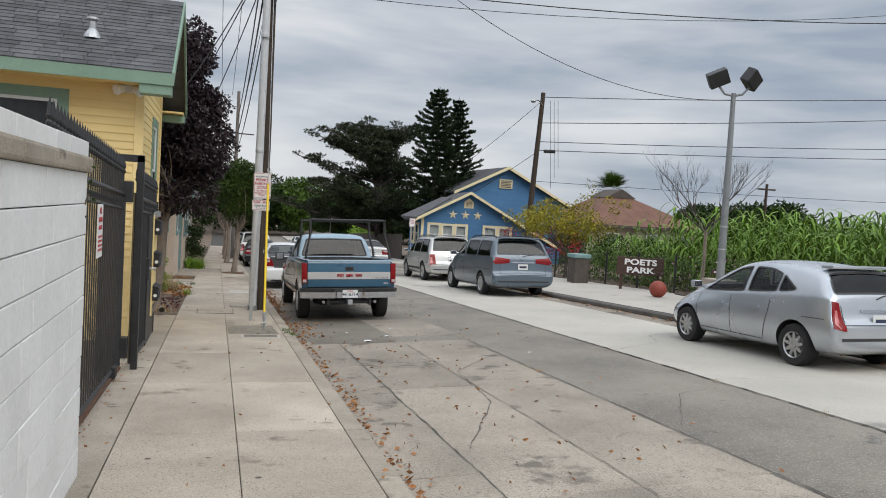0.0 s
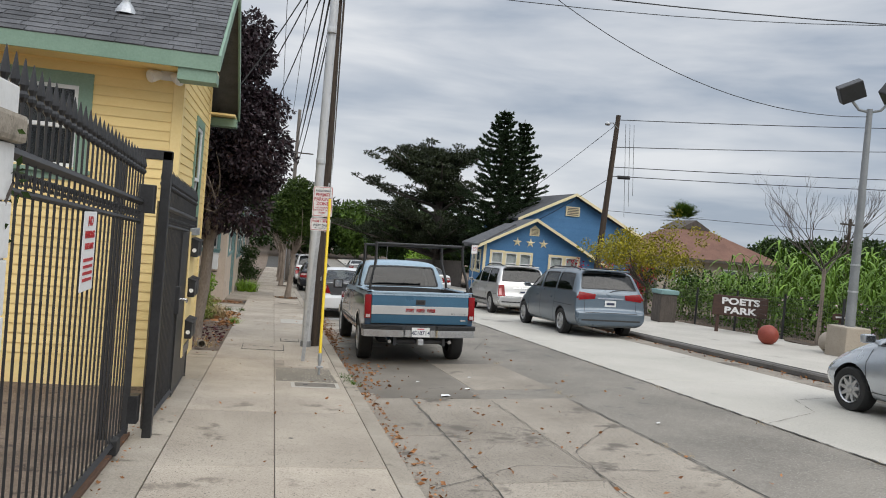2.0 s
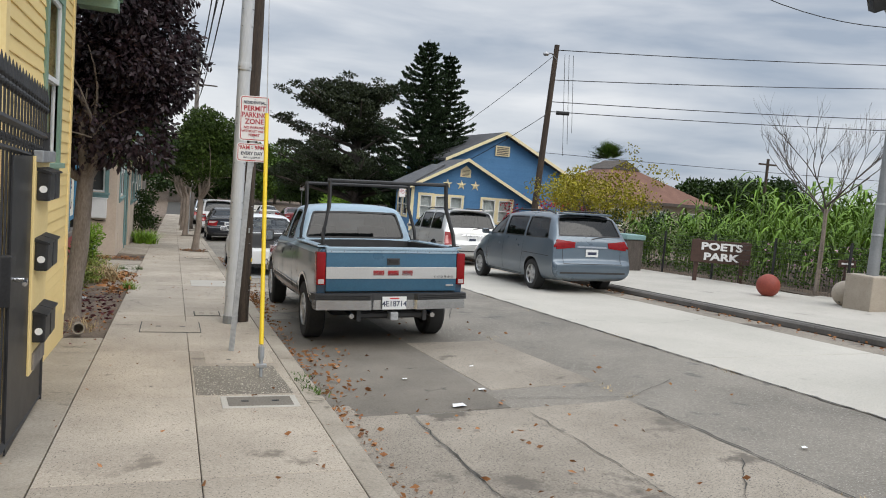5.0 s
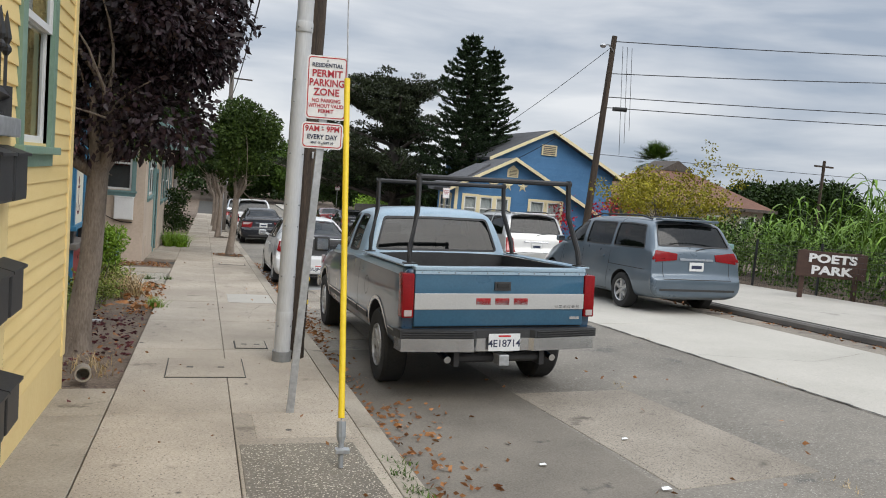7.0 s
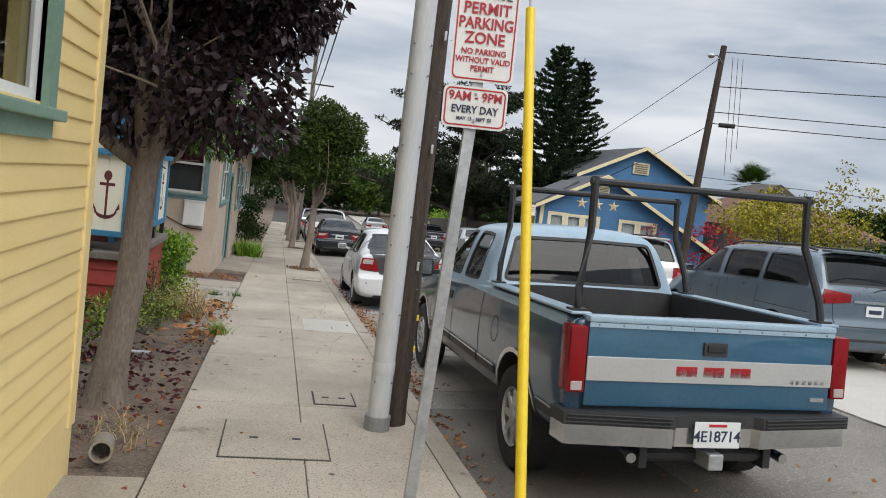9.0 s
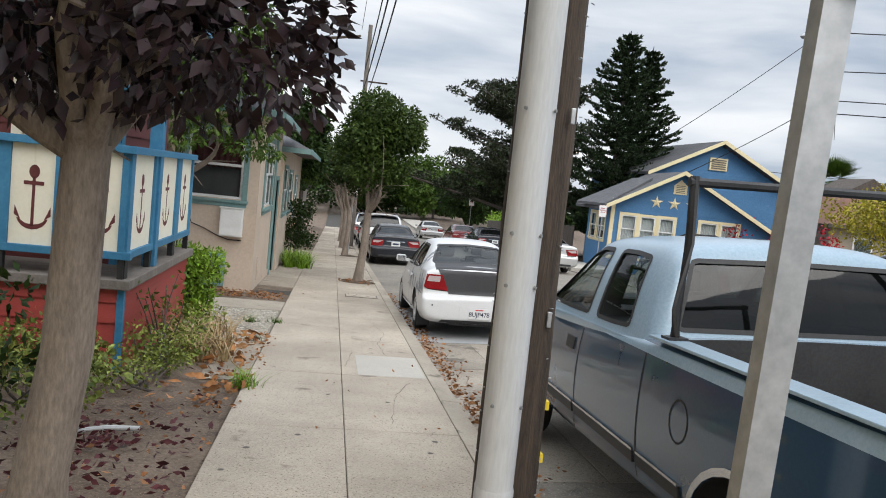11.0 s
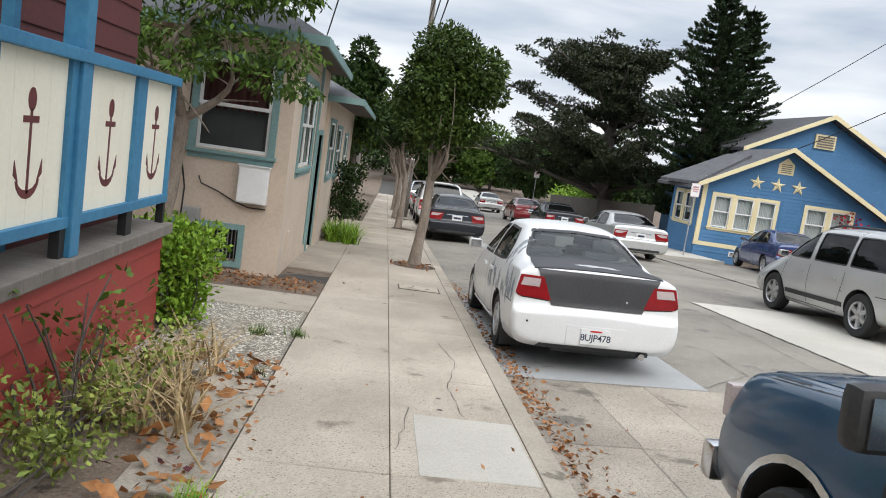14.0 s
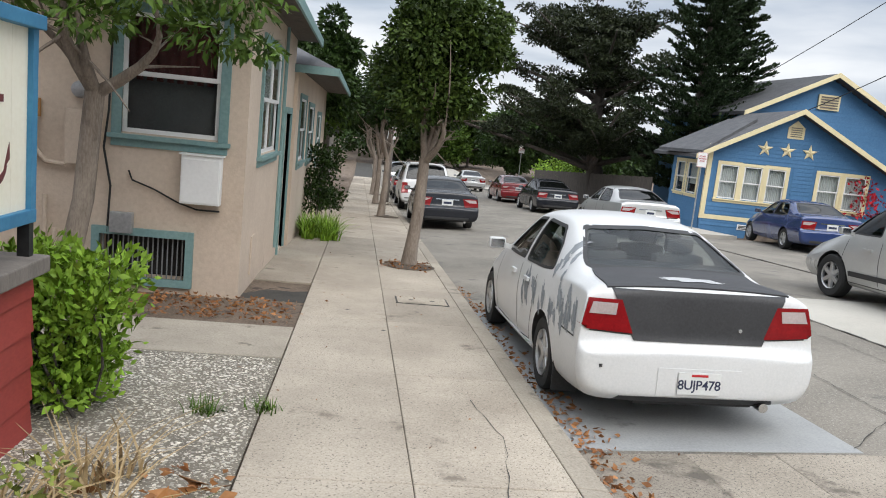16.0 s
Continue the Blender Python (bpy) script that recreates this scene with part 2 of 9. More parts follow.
M_BARKD = surface("dark_bark", (0.05, 0.042, 0.037), (0.12, 0.1, 0.085), 3, 22, 0.95, bump=1.0, depth=0.012, stretch=(3, 3, 0.8))
M_PLUM = leafy("plum_leaf", (0.0096, 0.0048, 0.0072), (0.044, 0.0208, 0.0272))
M_PLUM.node_tree.nodes["Principled BSDF"].inputs["Specular IOR Level"].default_value = 0.5
M_LEAF = leafy("green_leaf", (0.0338, 0.075, 0.009), (0.105, 0.173, 0.0263))
M_STREET = leafy("olive_green_leaf", (0.0195, 0.0413, 0.00675), (0.075, 0.116, 0.0195))
M_LEAFD = leafy("dark_green_leaf", (0.0104, 0.0273, 0.00455), (0.039, 0.0715, 0.0117))
M_LEAFY = leafy("yellowing_leaf", (0.16, 0.17, 0.012), (0.42, 0.34, 0.03))
M_LEAFB = leafy("bright_green_leaf", (0.11, 0.23, 0.015), (0.3, 0.46, 0.055))
M_CORN = leafy("corn_leaf", (0.068, 0.153, 0.0127), (0.204, 0.323, 0.051))
M_CYP = leafy("cypress_needles", (0.00952, 0.0167, 0.00714), (0.0476, 0.0595, 0.0238))
M_FIR = leafy("fir_needles", (0.0084, 0.021, 0.0084), (0.0378, 0.0609, 0.0231))
M_STRAW = leafy("dry_straw", (0.35, 0.25, 0.12), (0.55, 0.42, 0.24))
M_BEDL = leafy("olive_bed_leaf", (0.09, 0.15, 0.028), (0.4, 0.44, 0.1), island=0.65)
M_DEADBIG = leafy("large_dead_leaf", (0.28, 0.11, 0.035), (0.55, 0.27, 0.11), island=0.5)
M_DEADL = leafy("fallen_leaf", (0.2, 0.075, 0.03), (0.45, 0.22, 0.09), island=0.5)
M_REDL = leafy("red_flower", (0.35, 0.01, 0.02), (0.6, 0.03, 0.05))
M_PINK = leafy("pink_flower", (0.6, 0.3, 0.42), (0.8, 0.55, 0.65))
M_GLASS = glass("window_glass", (0.75, 0.8, 0.8), 0.8)
M_CGLASS = glass("car_glass", (0.68, 0.73, 0.73), 0.9)
M_TINT = glass("tinted_car_glass", (0.055, 0.06, 0.06), 0.7)


# ---- building blocks ----
SLOPE = -0.0475
PROFILE_X = [-60, 1.25, 1.3, 1.31, 4, 6, 9.6, 9.62, 16, 60]
PROFILE_H = [0, 0, 0, -.12, 0, .10, .16, .28, .42, .6]


def along(y):
    return SLOPE * max(-25.0, min(95.0, y))


def gz(x, y, lift=0.0):
    """Height of the ground: the street runs downhill along y and rises towards the park side."""
    return along(y) + float(np.interp(x, PROFILE_X, PROFILE_H)) + lift


def world_of(ob):
    m = ob.matrix_basis.copy()
    while ob.parent:
        m = ob.parent.matrix_basis @ ob.matrix_parent_inverse @ m
        ob = ob.parent
    return m


def thing(name, at, label, category, group="", kind=""):
    ob = new(name)
    ob.empty_display_size = 0.1
    ob.matrix_basis = Matrix.Translation(at)
    return tagged(ob, label, category, group, kind)


def hang(ob, parent):
    ob.parent = parent
    ob.matrix_parent_inverse = world_of(parent).inverted()
    return ob


def mesh_of(name, bm, mat, smooth=None):
    bmesh.ops.recalc_face_normals(bm, faces=bm.faces)
    me = bpy.data.meshes.new(name)
    bm.to_mesh(me)
    bm.free()
    for m in mat if isinstance(mat, (list, tuple)) else (mat,):
        me.materials.append(m)
    if smooth is not None:
        for p in me.polygons:
            p.use_smooth = True
        me.set_sharp_from_angle(angle=radians(smooth))
    return me


def part(name, bm, mat, parent=None, label="", smooth=None):
    ob = new(name, mesh_of(name, bm, mat, smooth))
    if label:
        ob["label"] = label
    return hang(ob, parent) if parent else ob


def pane_of(name, bm, mat, parent, out, smooth=None):
    """A single sheet of glass whose face looks along out."""
    bm.normal_update()
    total = sum((f.normal * f.calc_area() for f in bm.faces), Vector())
    if total.dot(Vector(out)) < 0:
        bmesh.ops.reverse_faces(bm, faces=bm.faces)
    me = bpy.data.meshes.new(name)
    bm.to_mesh(me)
    bm.free()
    me.materials.append(mat)
    if smooth:
        me.shade_smooth()
    ob = hang(new(name, me), parent)
    ob.visible_shadow = False
    return ob


def raw(name, verts, faces, mat, parent=None, label="", smooth=False):
    """A mesh from computed vertices, for what has many pieces."""
    me = bpy.data.meshes.new(name)
    me.from_pydata(verts, [], faces)
    me.materials.append(mat)
    if smooth:
        me.shade_smooth()
    ob = new(name, me)
    if label:
        ob["label"] = label
    return hang(ob, parent) if parent else ob


def B():
    return bmesh.new()


def quadbox(bm, a, b):
    """A solid between two matching quads."""
    va, vb = [bm.verts.new(p) for p in a], [bm.verts.new(p) for p in b]
    k = len(va)
    made = [bm.faces.new(va), bm.faces.new(vb[::-1])]
    made += [bm.faces.new((va[i], va[(i + 1) % k], vb[(i + 1) % k], vb[i])) for i in range(k)]
    return va + vb


def box(bm, x0, x1, y0, y1, z0, z1, m=None, bevel=0.0):
    q = lambda z: [Vector(p) for p in ((x0, y0, z), (x1, y0, z), (x1, y1, z), (x0, y1, z))]
    a, b = q(z0), q(z1)
    if m:
        a, b = [m @ p for p in a], [m @ p for p in b]
    vs = quadbox(bm, a, b)
    if bevel:
        es = {e for v in vs for e in v.link_edges}
        bmesh.ops.bevel(bm, geom=list(es), offset=bevel, segments=2, affect="EDGES", profile=0.6)
    return bm


def prism(bm, outline, vec, m=None):
    """A flat outline (3D points) pushed along vec."""
    a = [Vector(p) for p in outline]
    b = [p + Vector(vec) for p in a]
    if m:
        a, b = [m @ p for p in a], [m @ p for p in b]
    quadbox(bm, a, b)
    return bm


def tube(bm, points, radii, seg=8, cap=True):
    pts = [Vector(p) for p in points]
    if isinstance(radii, (int, float)):
        radii = [radii] * len(pts)
    rings, up = [], Vector((0.12, 0.31, 0.94)).normalized()
    for i, p in enumerate(pts):
        d = (pts[min(i + 1, len(pts) - 1)] - pts[max(i - 1, 0)]).normalized()
        s = d.cross(up)
        if s.length < 0.15:
            s = d.cross(Vector((1, 0, 0)))
        s.normalize()
        t = s.cross(d)
        rings.append([bm.verts.new(p + radii[i] * (math.cos(a) * s + math.sin(a) * t)) for a in (2 * math.pi * k / seg for k in range(seg))])
    for r0, r1 in zip(rings, rings[1:]):
        for k in range(seg):
            bm.faces.new((r0[k], r0[(k + 1) % seg], r1[(k + 1) % seg], r1[k]))
    if cap:
        bm.faces.new(rings[0][::-1])
        bm.faces.new(rings[-1])
    return bm


def lathe(bm, profile, m=None, seg=24, axis="Z", cap=True):
    """Turn (radius, height) pairs about an axis."""
    rings = []
    for r, h in profile:
        ring = []
        for k in range(seg):
            a = 2 * math.pi * k / seg
            p = Vector((r * math.cos(a), r * math.sin(a), h)) if axis == "Z" else Vector((h, r * math.cos(a), r * math.sin(a)))
            ring.append(bm.verts.new(m @ p if m else p))
        rings.append(ring)
    for r0, r1 in zip(rings, rings[1:]):
        for k in range(seg):
            bm.faces.new((r0[k], r0[(k + 1) % seg], r1[(k + 1) % seg], r1[k]))
    if cap:
        bm.faces.new(rings[0][::-1])
        bm.faces.new(rings[-1])
    return bm


def sheet(bm, f, nu, nv, thick=0.0, out=None):
    """A grid of f(u, v) -> point, with u and v from 0 to 1; thick pushes a back along out."""
    g = [[bm.verts.new(f(i / nu, j / nv)) for j in range(nv + 1)] for i in range(nu + 1)]
    for i in range(nu):
        for j in range(nv):
            bm.faces.new((g[i][j], g[i + 1][j], g[i + 1][j + 1], g[i][j + 1]))
    if thick:
        o = Vector(out) * thick
        k = [[bm.verts.new(v.co - o) for v in r] for r in g]
        for i in range(nu):
            for j in range(nv):
                bm.faces.new((k[i][j], k[i][j + 1], k[i + 1][j + 1], k[i + 1][j]))
        rim = [(i, 0) for i in range(nu)] + [(nu, j) for j in range(nv)] + [(i, nv) for i in range(nu, 0, -1)] + [(0, j) for j in range(nv, 0, -1)]
        for (a, b), (c, d) in zip(rim, rim[1:] + rim[:1]):
            bm.faces.new((g[a][b], g[c][d], k[c][d], k[a][b]))
    return bm


def patch(bm, a, b, c, d, bulge=0.0, n=6, thick=0.012):
    """A curved four-cornered panel; a, b, c, d go round it and its outside shows them anticlockwise."""
    a, b, c, d = (Vector(p) for p in (a, b, c, d))
    out = (b - a).cross(d - a).normalized()

    def f(u, v):
        p = (a * (1 - u) + b * u) * (1 - v) + (d * (1 - u) + c * u) * v
        return p + out * (bulge * (1 - (2 * u - 1) ** 2) * (1 - 0.5 * (2 * v - 1) ** 2))
    return sheet(bm, f, n, n, thick, out)


def lettering(name, body, size, mat, m, parent, spread=1.0, bold=0.0, thick=0.004, label=""):
    c = bpy.data.curves.new(name, "FONT")
    c.body, c.size, c.align_x, c.align_y = body, size, "CENTER", "CENTER"
    c.extrude, c.offset, c.space_character = thick, bold, spread
    c.resolution_u = 3
    tmp = bpy.data.objects.new(name, c)
    me = bpy.data.meshes.new_from_object(tmp)
    bpy.data.objects.remove(tmp)
    me.materials.clear()
    me.materials.append(mat)
    ob = new(name, me)
    ob.matrix_basis = m
    if label:
        ob["label"] = label
    return hang(ob, parent)


def frame_of(origin, u, out):
    """Local axes: u along a wall, out of it, and up."""
    u, out = Vector(u).normalized(), Vector(out).normalized()
    return Matrix.Translation(origin) @ Matrix((u, out, Vector((0, 0, 1)))).transposed().to_4x4()


def holed_wall(bm, m, length, z0, z1, thick, holes):
    """A wall in one piece round its openings (u0, u1, w0, w1)."""
    us = sorted({0, length, *[v for h in holes for v in h[:2]]})
    ws = sorted({z0, z1, *[v for h in holes for v in h[2:] if z0 < v < z1]})
    solid = {(i, j) for i in range(len(us) - 1) for j in range(len(ws) - 1)
             if not any(h[0] < (us[i] + us[i + 1]) / 2 < h[1] and h[2] < (ws[j] + ws[j + 1]) / 2 < h[3] for h in holes)}
    made = {}

    def v(i, j, k):
        if (i, j, k) not in made:
            made[i, j, k] = bm.verts.new(m @ Vector((us[i], -thick * k, ws[j])))
        return made[i, j, k]
    for i, j in solid:
        for k in (0, 1):
            bm.faces.new((v(i, j, k), v(i + 1, j, k), v(i + 1, j + 1, k), v(i, j + 1, k)))
        for di, dj, p, q in ((-1, 0, (i, j), (i, j + 1)), (1, 0, (i + 1, j), (i + 1, j + 1)), (0, -1, (i, j), (i + 1, j)), (0, 1, (i, j + 1), (i + 1, j + 1))):
            if (i + di, j + dj) not in solid:
                bm.faces.new((v(*p, 0), v(*q, 0), v(*q, 1), v(*p, 1)))
    return bm


def ringbox(bm, u0, u1, w0, w1, s, d0, d1, m):
    """A four-sided frame in one piece, s wide."""
    o = [(u0, w0), (u1, w0), (u1, w1), (u0, w1)]
    i = [(u0 + s, w0 + s), (u1 - s, w0 + s), (u1 - s, w1 - s), (u0 + s, w1 - s)]
    v = [[bm.verts.new(m @ Vector((a, d, b))) for a, b in r] for d in (d0, d1) for r in (o, i)]
    for k in range(4):
        n = (k + 1) % 4
        for p, q in ((0, 1), (1, 3), (3, 2), (2, 0)):
            bm.faces.new((v[p][k], v[p][n], v[q][n], v[q][k]))
    return bm


BOARD = {}


def board_mesh(name, mat, lap, rise):
    """A clapboard one metre long, thicker at its lower edge."""
    key = (name, mat.name)
    if key not in BOARD:
        bm = B()
        prism(bm, [(0, 0.0, 0), (0, lap, 0), (0, lap, 0.012), (0, 0.004, rise), (0, 0.0, rise)], (1, 0, 0))
        BOARD[key] = mesh_of(name, bm, mat)
    return BOARD[key]


def clapboards(parent, m, length, z0, z1, rise, mat, holes=(), top=None, lap=0.016):
    """Boards row by row, cut at openings; top(w) gives the ends (u0, u1) of the wall at height w."""
    me = board_mesh("board", mat, lap, rise)
    w = z0
    while w < z1 - 0.02:
        a, b = top(w + rise * 0.5) if top else (0, length)
        spans = [(a, b)]
        for h in holes:
            if h[2] < w + rise * 0.6 and h[3] > w + rise * 0.4:
                spans = [s for p, q in spans for s in ((p, min(q, h[0])), (max(p, h[1]), q)) if s[1] - s[0] > 0.03]
        for p, q in spans:
            if q - p < 0.03:
                continue
            ob = new("board", me)
            ob.matrix_basis = m @ Matrix.Translation((p, 0, w)) @ Matrix.Diagonal((q - p, 1, 1, 1))
            hang(ob, parent)
        w += rise


def window(parent, m, u0, u1, w0, w1, trim, sash, trim_w=0.1, split=True, blind=None, sill=True, name="window", cols=1, proud=0.03):
    """A sash window in an opening: casing, sill, sashes, panes and what hangs behind them."""
    e = thing(name, m @ Vector(((u0 + u1) / 2, 0, w0)), "", "")
    hang(e, parent)
    bm = B()
    t = trim_w
    lo = w0 - 0.02
    prism(bm, [(u0 - t, -0.02, lo), (u0, -0.02, lo), (u0, -0.02, w1), (u1, -0.02, w1), (u1, -0.02, lo), (u1 + t, -0.02, lo), (u1 + t, -0.02, w1 + t), (u0 - t, -0.02, w1 + t)], (0, proud + 0.02, 0), m)
    part("casing", bm, trim, e)
    if sill:
        bm = B()
        box(bm, u0 - t - 0.03, u1 + t + 0.03, -0.03, proud + 0.04, w0 - 0.07, w0 - 0.02, m, 0.008)
        box(bm, u0 - t, u1 + t, -0.02, proud - 0.008, w0 - 0.15, w0 - 0.07, m)
        part("sill", bm, trim, e)
    step = (u1 - u0) / cols
    for c in range(cols):
        a, b = u0 + c * step, u0 + (c + 1) * step
        mid = (w0 + w1) / 2
        for lo, hi, deep in ((w0, mid + 0.02, -0.02), (mid - 0.02, w1, 0.012)) if split else ((w0, w1, 0.0),):
            bm = B()
            s = 0.045
            ringbox(bm, a, b, lo, hi, s, deep - 0.03, deep, m)
            part("sash", bm, sash, e)
            bm = B()
            bm.faces.new([bm.verts.new(m @ Vector((u, deep - 0.014, w))) for u, w in ((a + s - 0.004, lo + s - 0.004), (b - s + 0.004, lo + s - 0.004), (b - s + 0.004, hi - s + 0.004), (a + s - 0.004, hi - s + 0.004))])
            pane_of("pane", bm, M_GLASS, e, m.to_3x3() @ Vector((0, 1, 0)))
    # dark board close behind the panes; the room's dimness is its colour
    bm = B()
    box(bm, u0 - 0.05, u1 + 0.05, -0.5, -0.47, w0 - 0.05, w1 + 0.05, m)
    part("dark_room", bm, M_DARKIN, e, "dark board painted for the unlit room behind the glass")
    if blind:
        bm = B()
        lo = w0 + blind[1] * (w1 - w0)
        sheet(bm, lambda u, v: m @ Vector((u0 + (u1 - u0) * u, -0.12 + 0.012 * math.sin(u * 60), lo + (w1 - lo) * v)), 60, 1)
        part("curtain", bm, blind[0], e)
    return e


def shingles(parent, m, length, run, mat, course=0.14, tab=0.3, thick=0.012, shape=None, name="shingle"):
    """Roof tabs on a slope: m's axes are along the eave, up the slope and off the roof. Alike tabs share a mesh."""
    key = ("shingle", mat.name, tab, course)
    if key not in BOARD:
        bm = B()
        quadbox(bm, [(0.004, -0.01, 0), (tab - 0.004, -0.01, 0), (tab - 0.004, course * 1.25, -0.004), (0.004, course * 1.25, -0.004)],
                [(0.004, -0.01, thick), (tab - 0.004, -0.01, thick), (tab - 0.004, course * 1.25, 0.001), (0.004, course * 1.25, 0.001)])
        BOARD[key] = mesh_of(name, bm, mat)
    me = BOARD[key]
    rng = random.Random(int(length * 100 + run * 10))
    count, far = 0, [[], []]
    rows = int(run / course)
    for r in range(rows):
        off = rng.random() * tab
        lo, hi = shape(r * course) if shape else (0, length)
        u = lo - off
        while u < hi - 0.02:
            a, b = max(u, lo), min(u + tab, hi)
            if b - a > 0.03:
                mm = m @ Matrix.Translation((a, r * course, 0.002 + rng.random() * 0.004)) @ Matrix.Diagonal(((b - a) / tab, 1, 1, 1))
                if count < 290:
                    ob = new(name, me)
                    ob.matrix_basis = mm
                    hang(ob, parent)
                    count += 1
                else:
                    base = len(far[0])
                    far[0].extend(mm @ v.co for v in me.vertices)
                    far[1].extend([base + i for i in p.vertices] for p in me.polygons)
            u += tab
    if far[0]:
        tagged(raw("shingle_rows", far[0], far[1], mat, parent), kind="stuff")


# ---- ground, road and pavements ----
def terrain():
    xs = [-2500, -600, -150, -60, -30, -15, -8, -5, -3.5, -2.6, -2, -1.6, -1.3, -1.0, -0.69, -0.66, 4, 9.7, 14.0, 14.05, 16, 20, 28, 40, 60, 150, 600, 2500]
    ys = [-2500, -600, -150, -60] + [-25 + 1.0 * k for k in range(121)] + [110, 150, 220, 400, 900, 2500]
    verts, faces = [], []
    for y in ys:
        for x in xs:
            paved = -0.68 < x < 14.02
            rough = 0 if paved or abs(x) > 60 else 0.025 * noise.noise(Vector((x * 1.7, y * 1.7, 0)))
            verts.append((x, y, gz(x, y) - (0.25 if paved else 0.03) + rough))
    n = len(xs)
    for j in range(len(ys) - 1):
        for i in range(n - 1):
            faces.append((j * n + i, j * n + i + 1, (j + 1) * n + i + 1, (j + 1) * n + i))
    return tagged(raw("ground", verts, faces, M_SOIL, smooth=True), "bare dry earth sloping down along the street", "ground", kind="structure")


terrain()


def strip(name, xs, y0, y1, mat, lift=0.0, step=1.0, deep=0.2):
    """A paved strip that follows the ground's profile, with thickness."""
    bm = B()
    n = max(1, int(abs(y1 - y0) / step))
    rows = []
    for j in range(n + 1):
        y = y0 + (y1 - y0) * j / n
        rows.append([bm.verts.new((x, y, gz(x, y) + lift)) for x in xs])
    for a, b in zip(rows, rows[1:]):
        for i in range(len(xs) - 1):
            bm.faces.new((a[i], a[i + 1], b[i + 1], b[i]))
    top = list(bm.faces)
    ret = bmesh.ops.extrude_face_region(bm, geom=top)
    for v in ret["geom"]:
        if isinstance(v, bmesh.types.BMVert):
            v.co.z -= deep
    return part(name, bm, mat)


road = tagged(strip("road", [1.312, 2.5, 4, 5, 6, 7.5, 8.8, 9.598], -25, 120, M_ASPH), "worn grey asphalt street with cracks and stains", "road", kind="structure")
side_road = tagged(strip("road", [9.64, 11, 13, 16, 25, 40, 59], 33.2, 42.3, M_ASPH, -0.1), "worn asphalt side street beside the park", "road", kind="structure")
pavement = tagged(strip("pavement", [-0.68, 0.22, 1.12], -25, 120, M_TAR, -0.03), "old concrete pavement of large worn slabs", "pavement", kind="structure")
apron = tagged(strip("pavement", [-1.16, -0.69], -8, 15.22, M_TAR, -0.034), "narrow concrete apron along the fence and house", "pavement", kind="structure")
apron_far = tagged(strip("pavement", [-1.6, -0.69], 27.7, 45, M_TAR, -0.034), "narrow concrete apron along the stucco house", "pavement", kind="structure")
drive = tagged(strip("driveway", [-6, -3, -1.5, -0.69], 22.4, 26.3, M_AGG, -0.004), "exposed aggregate driveway with weeds in its joints", "driveway", kind="structure")
park_walk = tagged(strip("pavement", [9.76, 11, 12.5, 14.0], -25, 33, M_CONC_NEW), "pale concrete pavement beside the park", "pavement", kind="structure")
far_walk = tagged(strip("pavement", [9.76, 11, 12.3], 42.5, 120, M_CONC_NEW), "pale concrete pavement before the blue house", "pavement", kind="structure")


def slab(parent, x0, x1, y0, y1, mat, lift=0.0, gap=0.003, deep=0.05, name="slab", jitter=0.0, rng=random.Random(3)):
    """One cast slab with worn edges that lies on the ground's slope."""
    j = lambda: rng.uniform(-jitter, jitter)
    tilt = rng.uniform(-0.003, 0.003)
    pts = [(x0 + gap + j(), y0 + gap + j()), (x1 - gap + j(), y0 + gap + j()), (x1 - gap + j(), y1 - gap + j()), (x0 + gap + j(), y1 - gap + j())]
    zs = [gz(x, y) + lift + (tilt if k in (1, 2) else 0) for k, (x, y) in enumerate(pts)]
    cx, cy = sum(p[0] for p in pts) / 4, sum(p[1] for p in pts) / 4
    bm = B()
    low = [(x, y, z - deep) for (x, y), z in zip(pts, zs)]
    rim = [(x, y, z - 0.004) for (x, y), z in zip(pts, zs)]
    tops = []
    for (x, y), z in zip(pts, zs):
        dx, dy = cx - x, cy - y
        tops.append((x + math.copysign(0.005, dx), y + math.copysign(0.005, dy), z))
    rings = [[bm.verts.new(p) for p in r] for r in (low, rim, tops)]
    for a, b in zip(rings, rings[1:]):
        for k in range(4):
            bm.faces.new((a[k], a[(k + 1) % 4], b[(k + 1) % 4], b[k]))
    bm.faces.new(rings[2])
    return part(name, bm, mat, parent)


JOINTS = [-10, -8, -6, -4, -2, 0, 2.1, 4.2, 6.3, 8.4, 10.5, 12.42, 14.4, 16.93, 18.9, 20.83, 22.95, 24.95, 26.9, 28.9, 30.9, 32.9, 34.9, 36.9, 38.9, 40.9, 43, 45, 47, 49, 51, 53, 55, 58, 61, 64, 67, 70, 74, 78, 82, 86, 90]
for a, b in zip(JOINTS, JOINTS[1:]):
    slab(pavement, -0.68, 0.22, a, b, M_CONC)
    slab(pavement, 0.22, 1.12, a, b, M_CONC)
for a, b in zip(JOINTS[1:13], JOINTS[2:14]):
    if b < 15:
        slab(apron, -1.15, -0.685, a, b, M_KERB, -0.004)
slab(apron, -1.15, -0.685, 14.4, 15.2, M_KERB, -0.004)
for a, b in zip(JOINTS[19:26], JOINTS[20:27]):
    slab(apron_far, -1.42, -0.685, a, b, M_CONC, -0.004)
for a, b in ((20.3, 21.3), (21.3, 22.38)):
    slab(apron_far, -1.12, -0.685, a, b, M_KERB, -0.002)
slab(apron_far, -3.0, -0.685, 25.2, 26.3, M_KERB, 0.002)
slab(pavement, 0.24, 1.1, 12.46, 13.62, M_AGG, 0.004, name="rough_slab")
slab(pavement, 0.36, 1.05, 13.75, 14.38, M_CONC, 0.004, name="patch_slab")
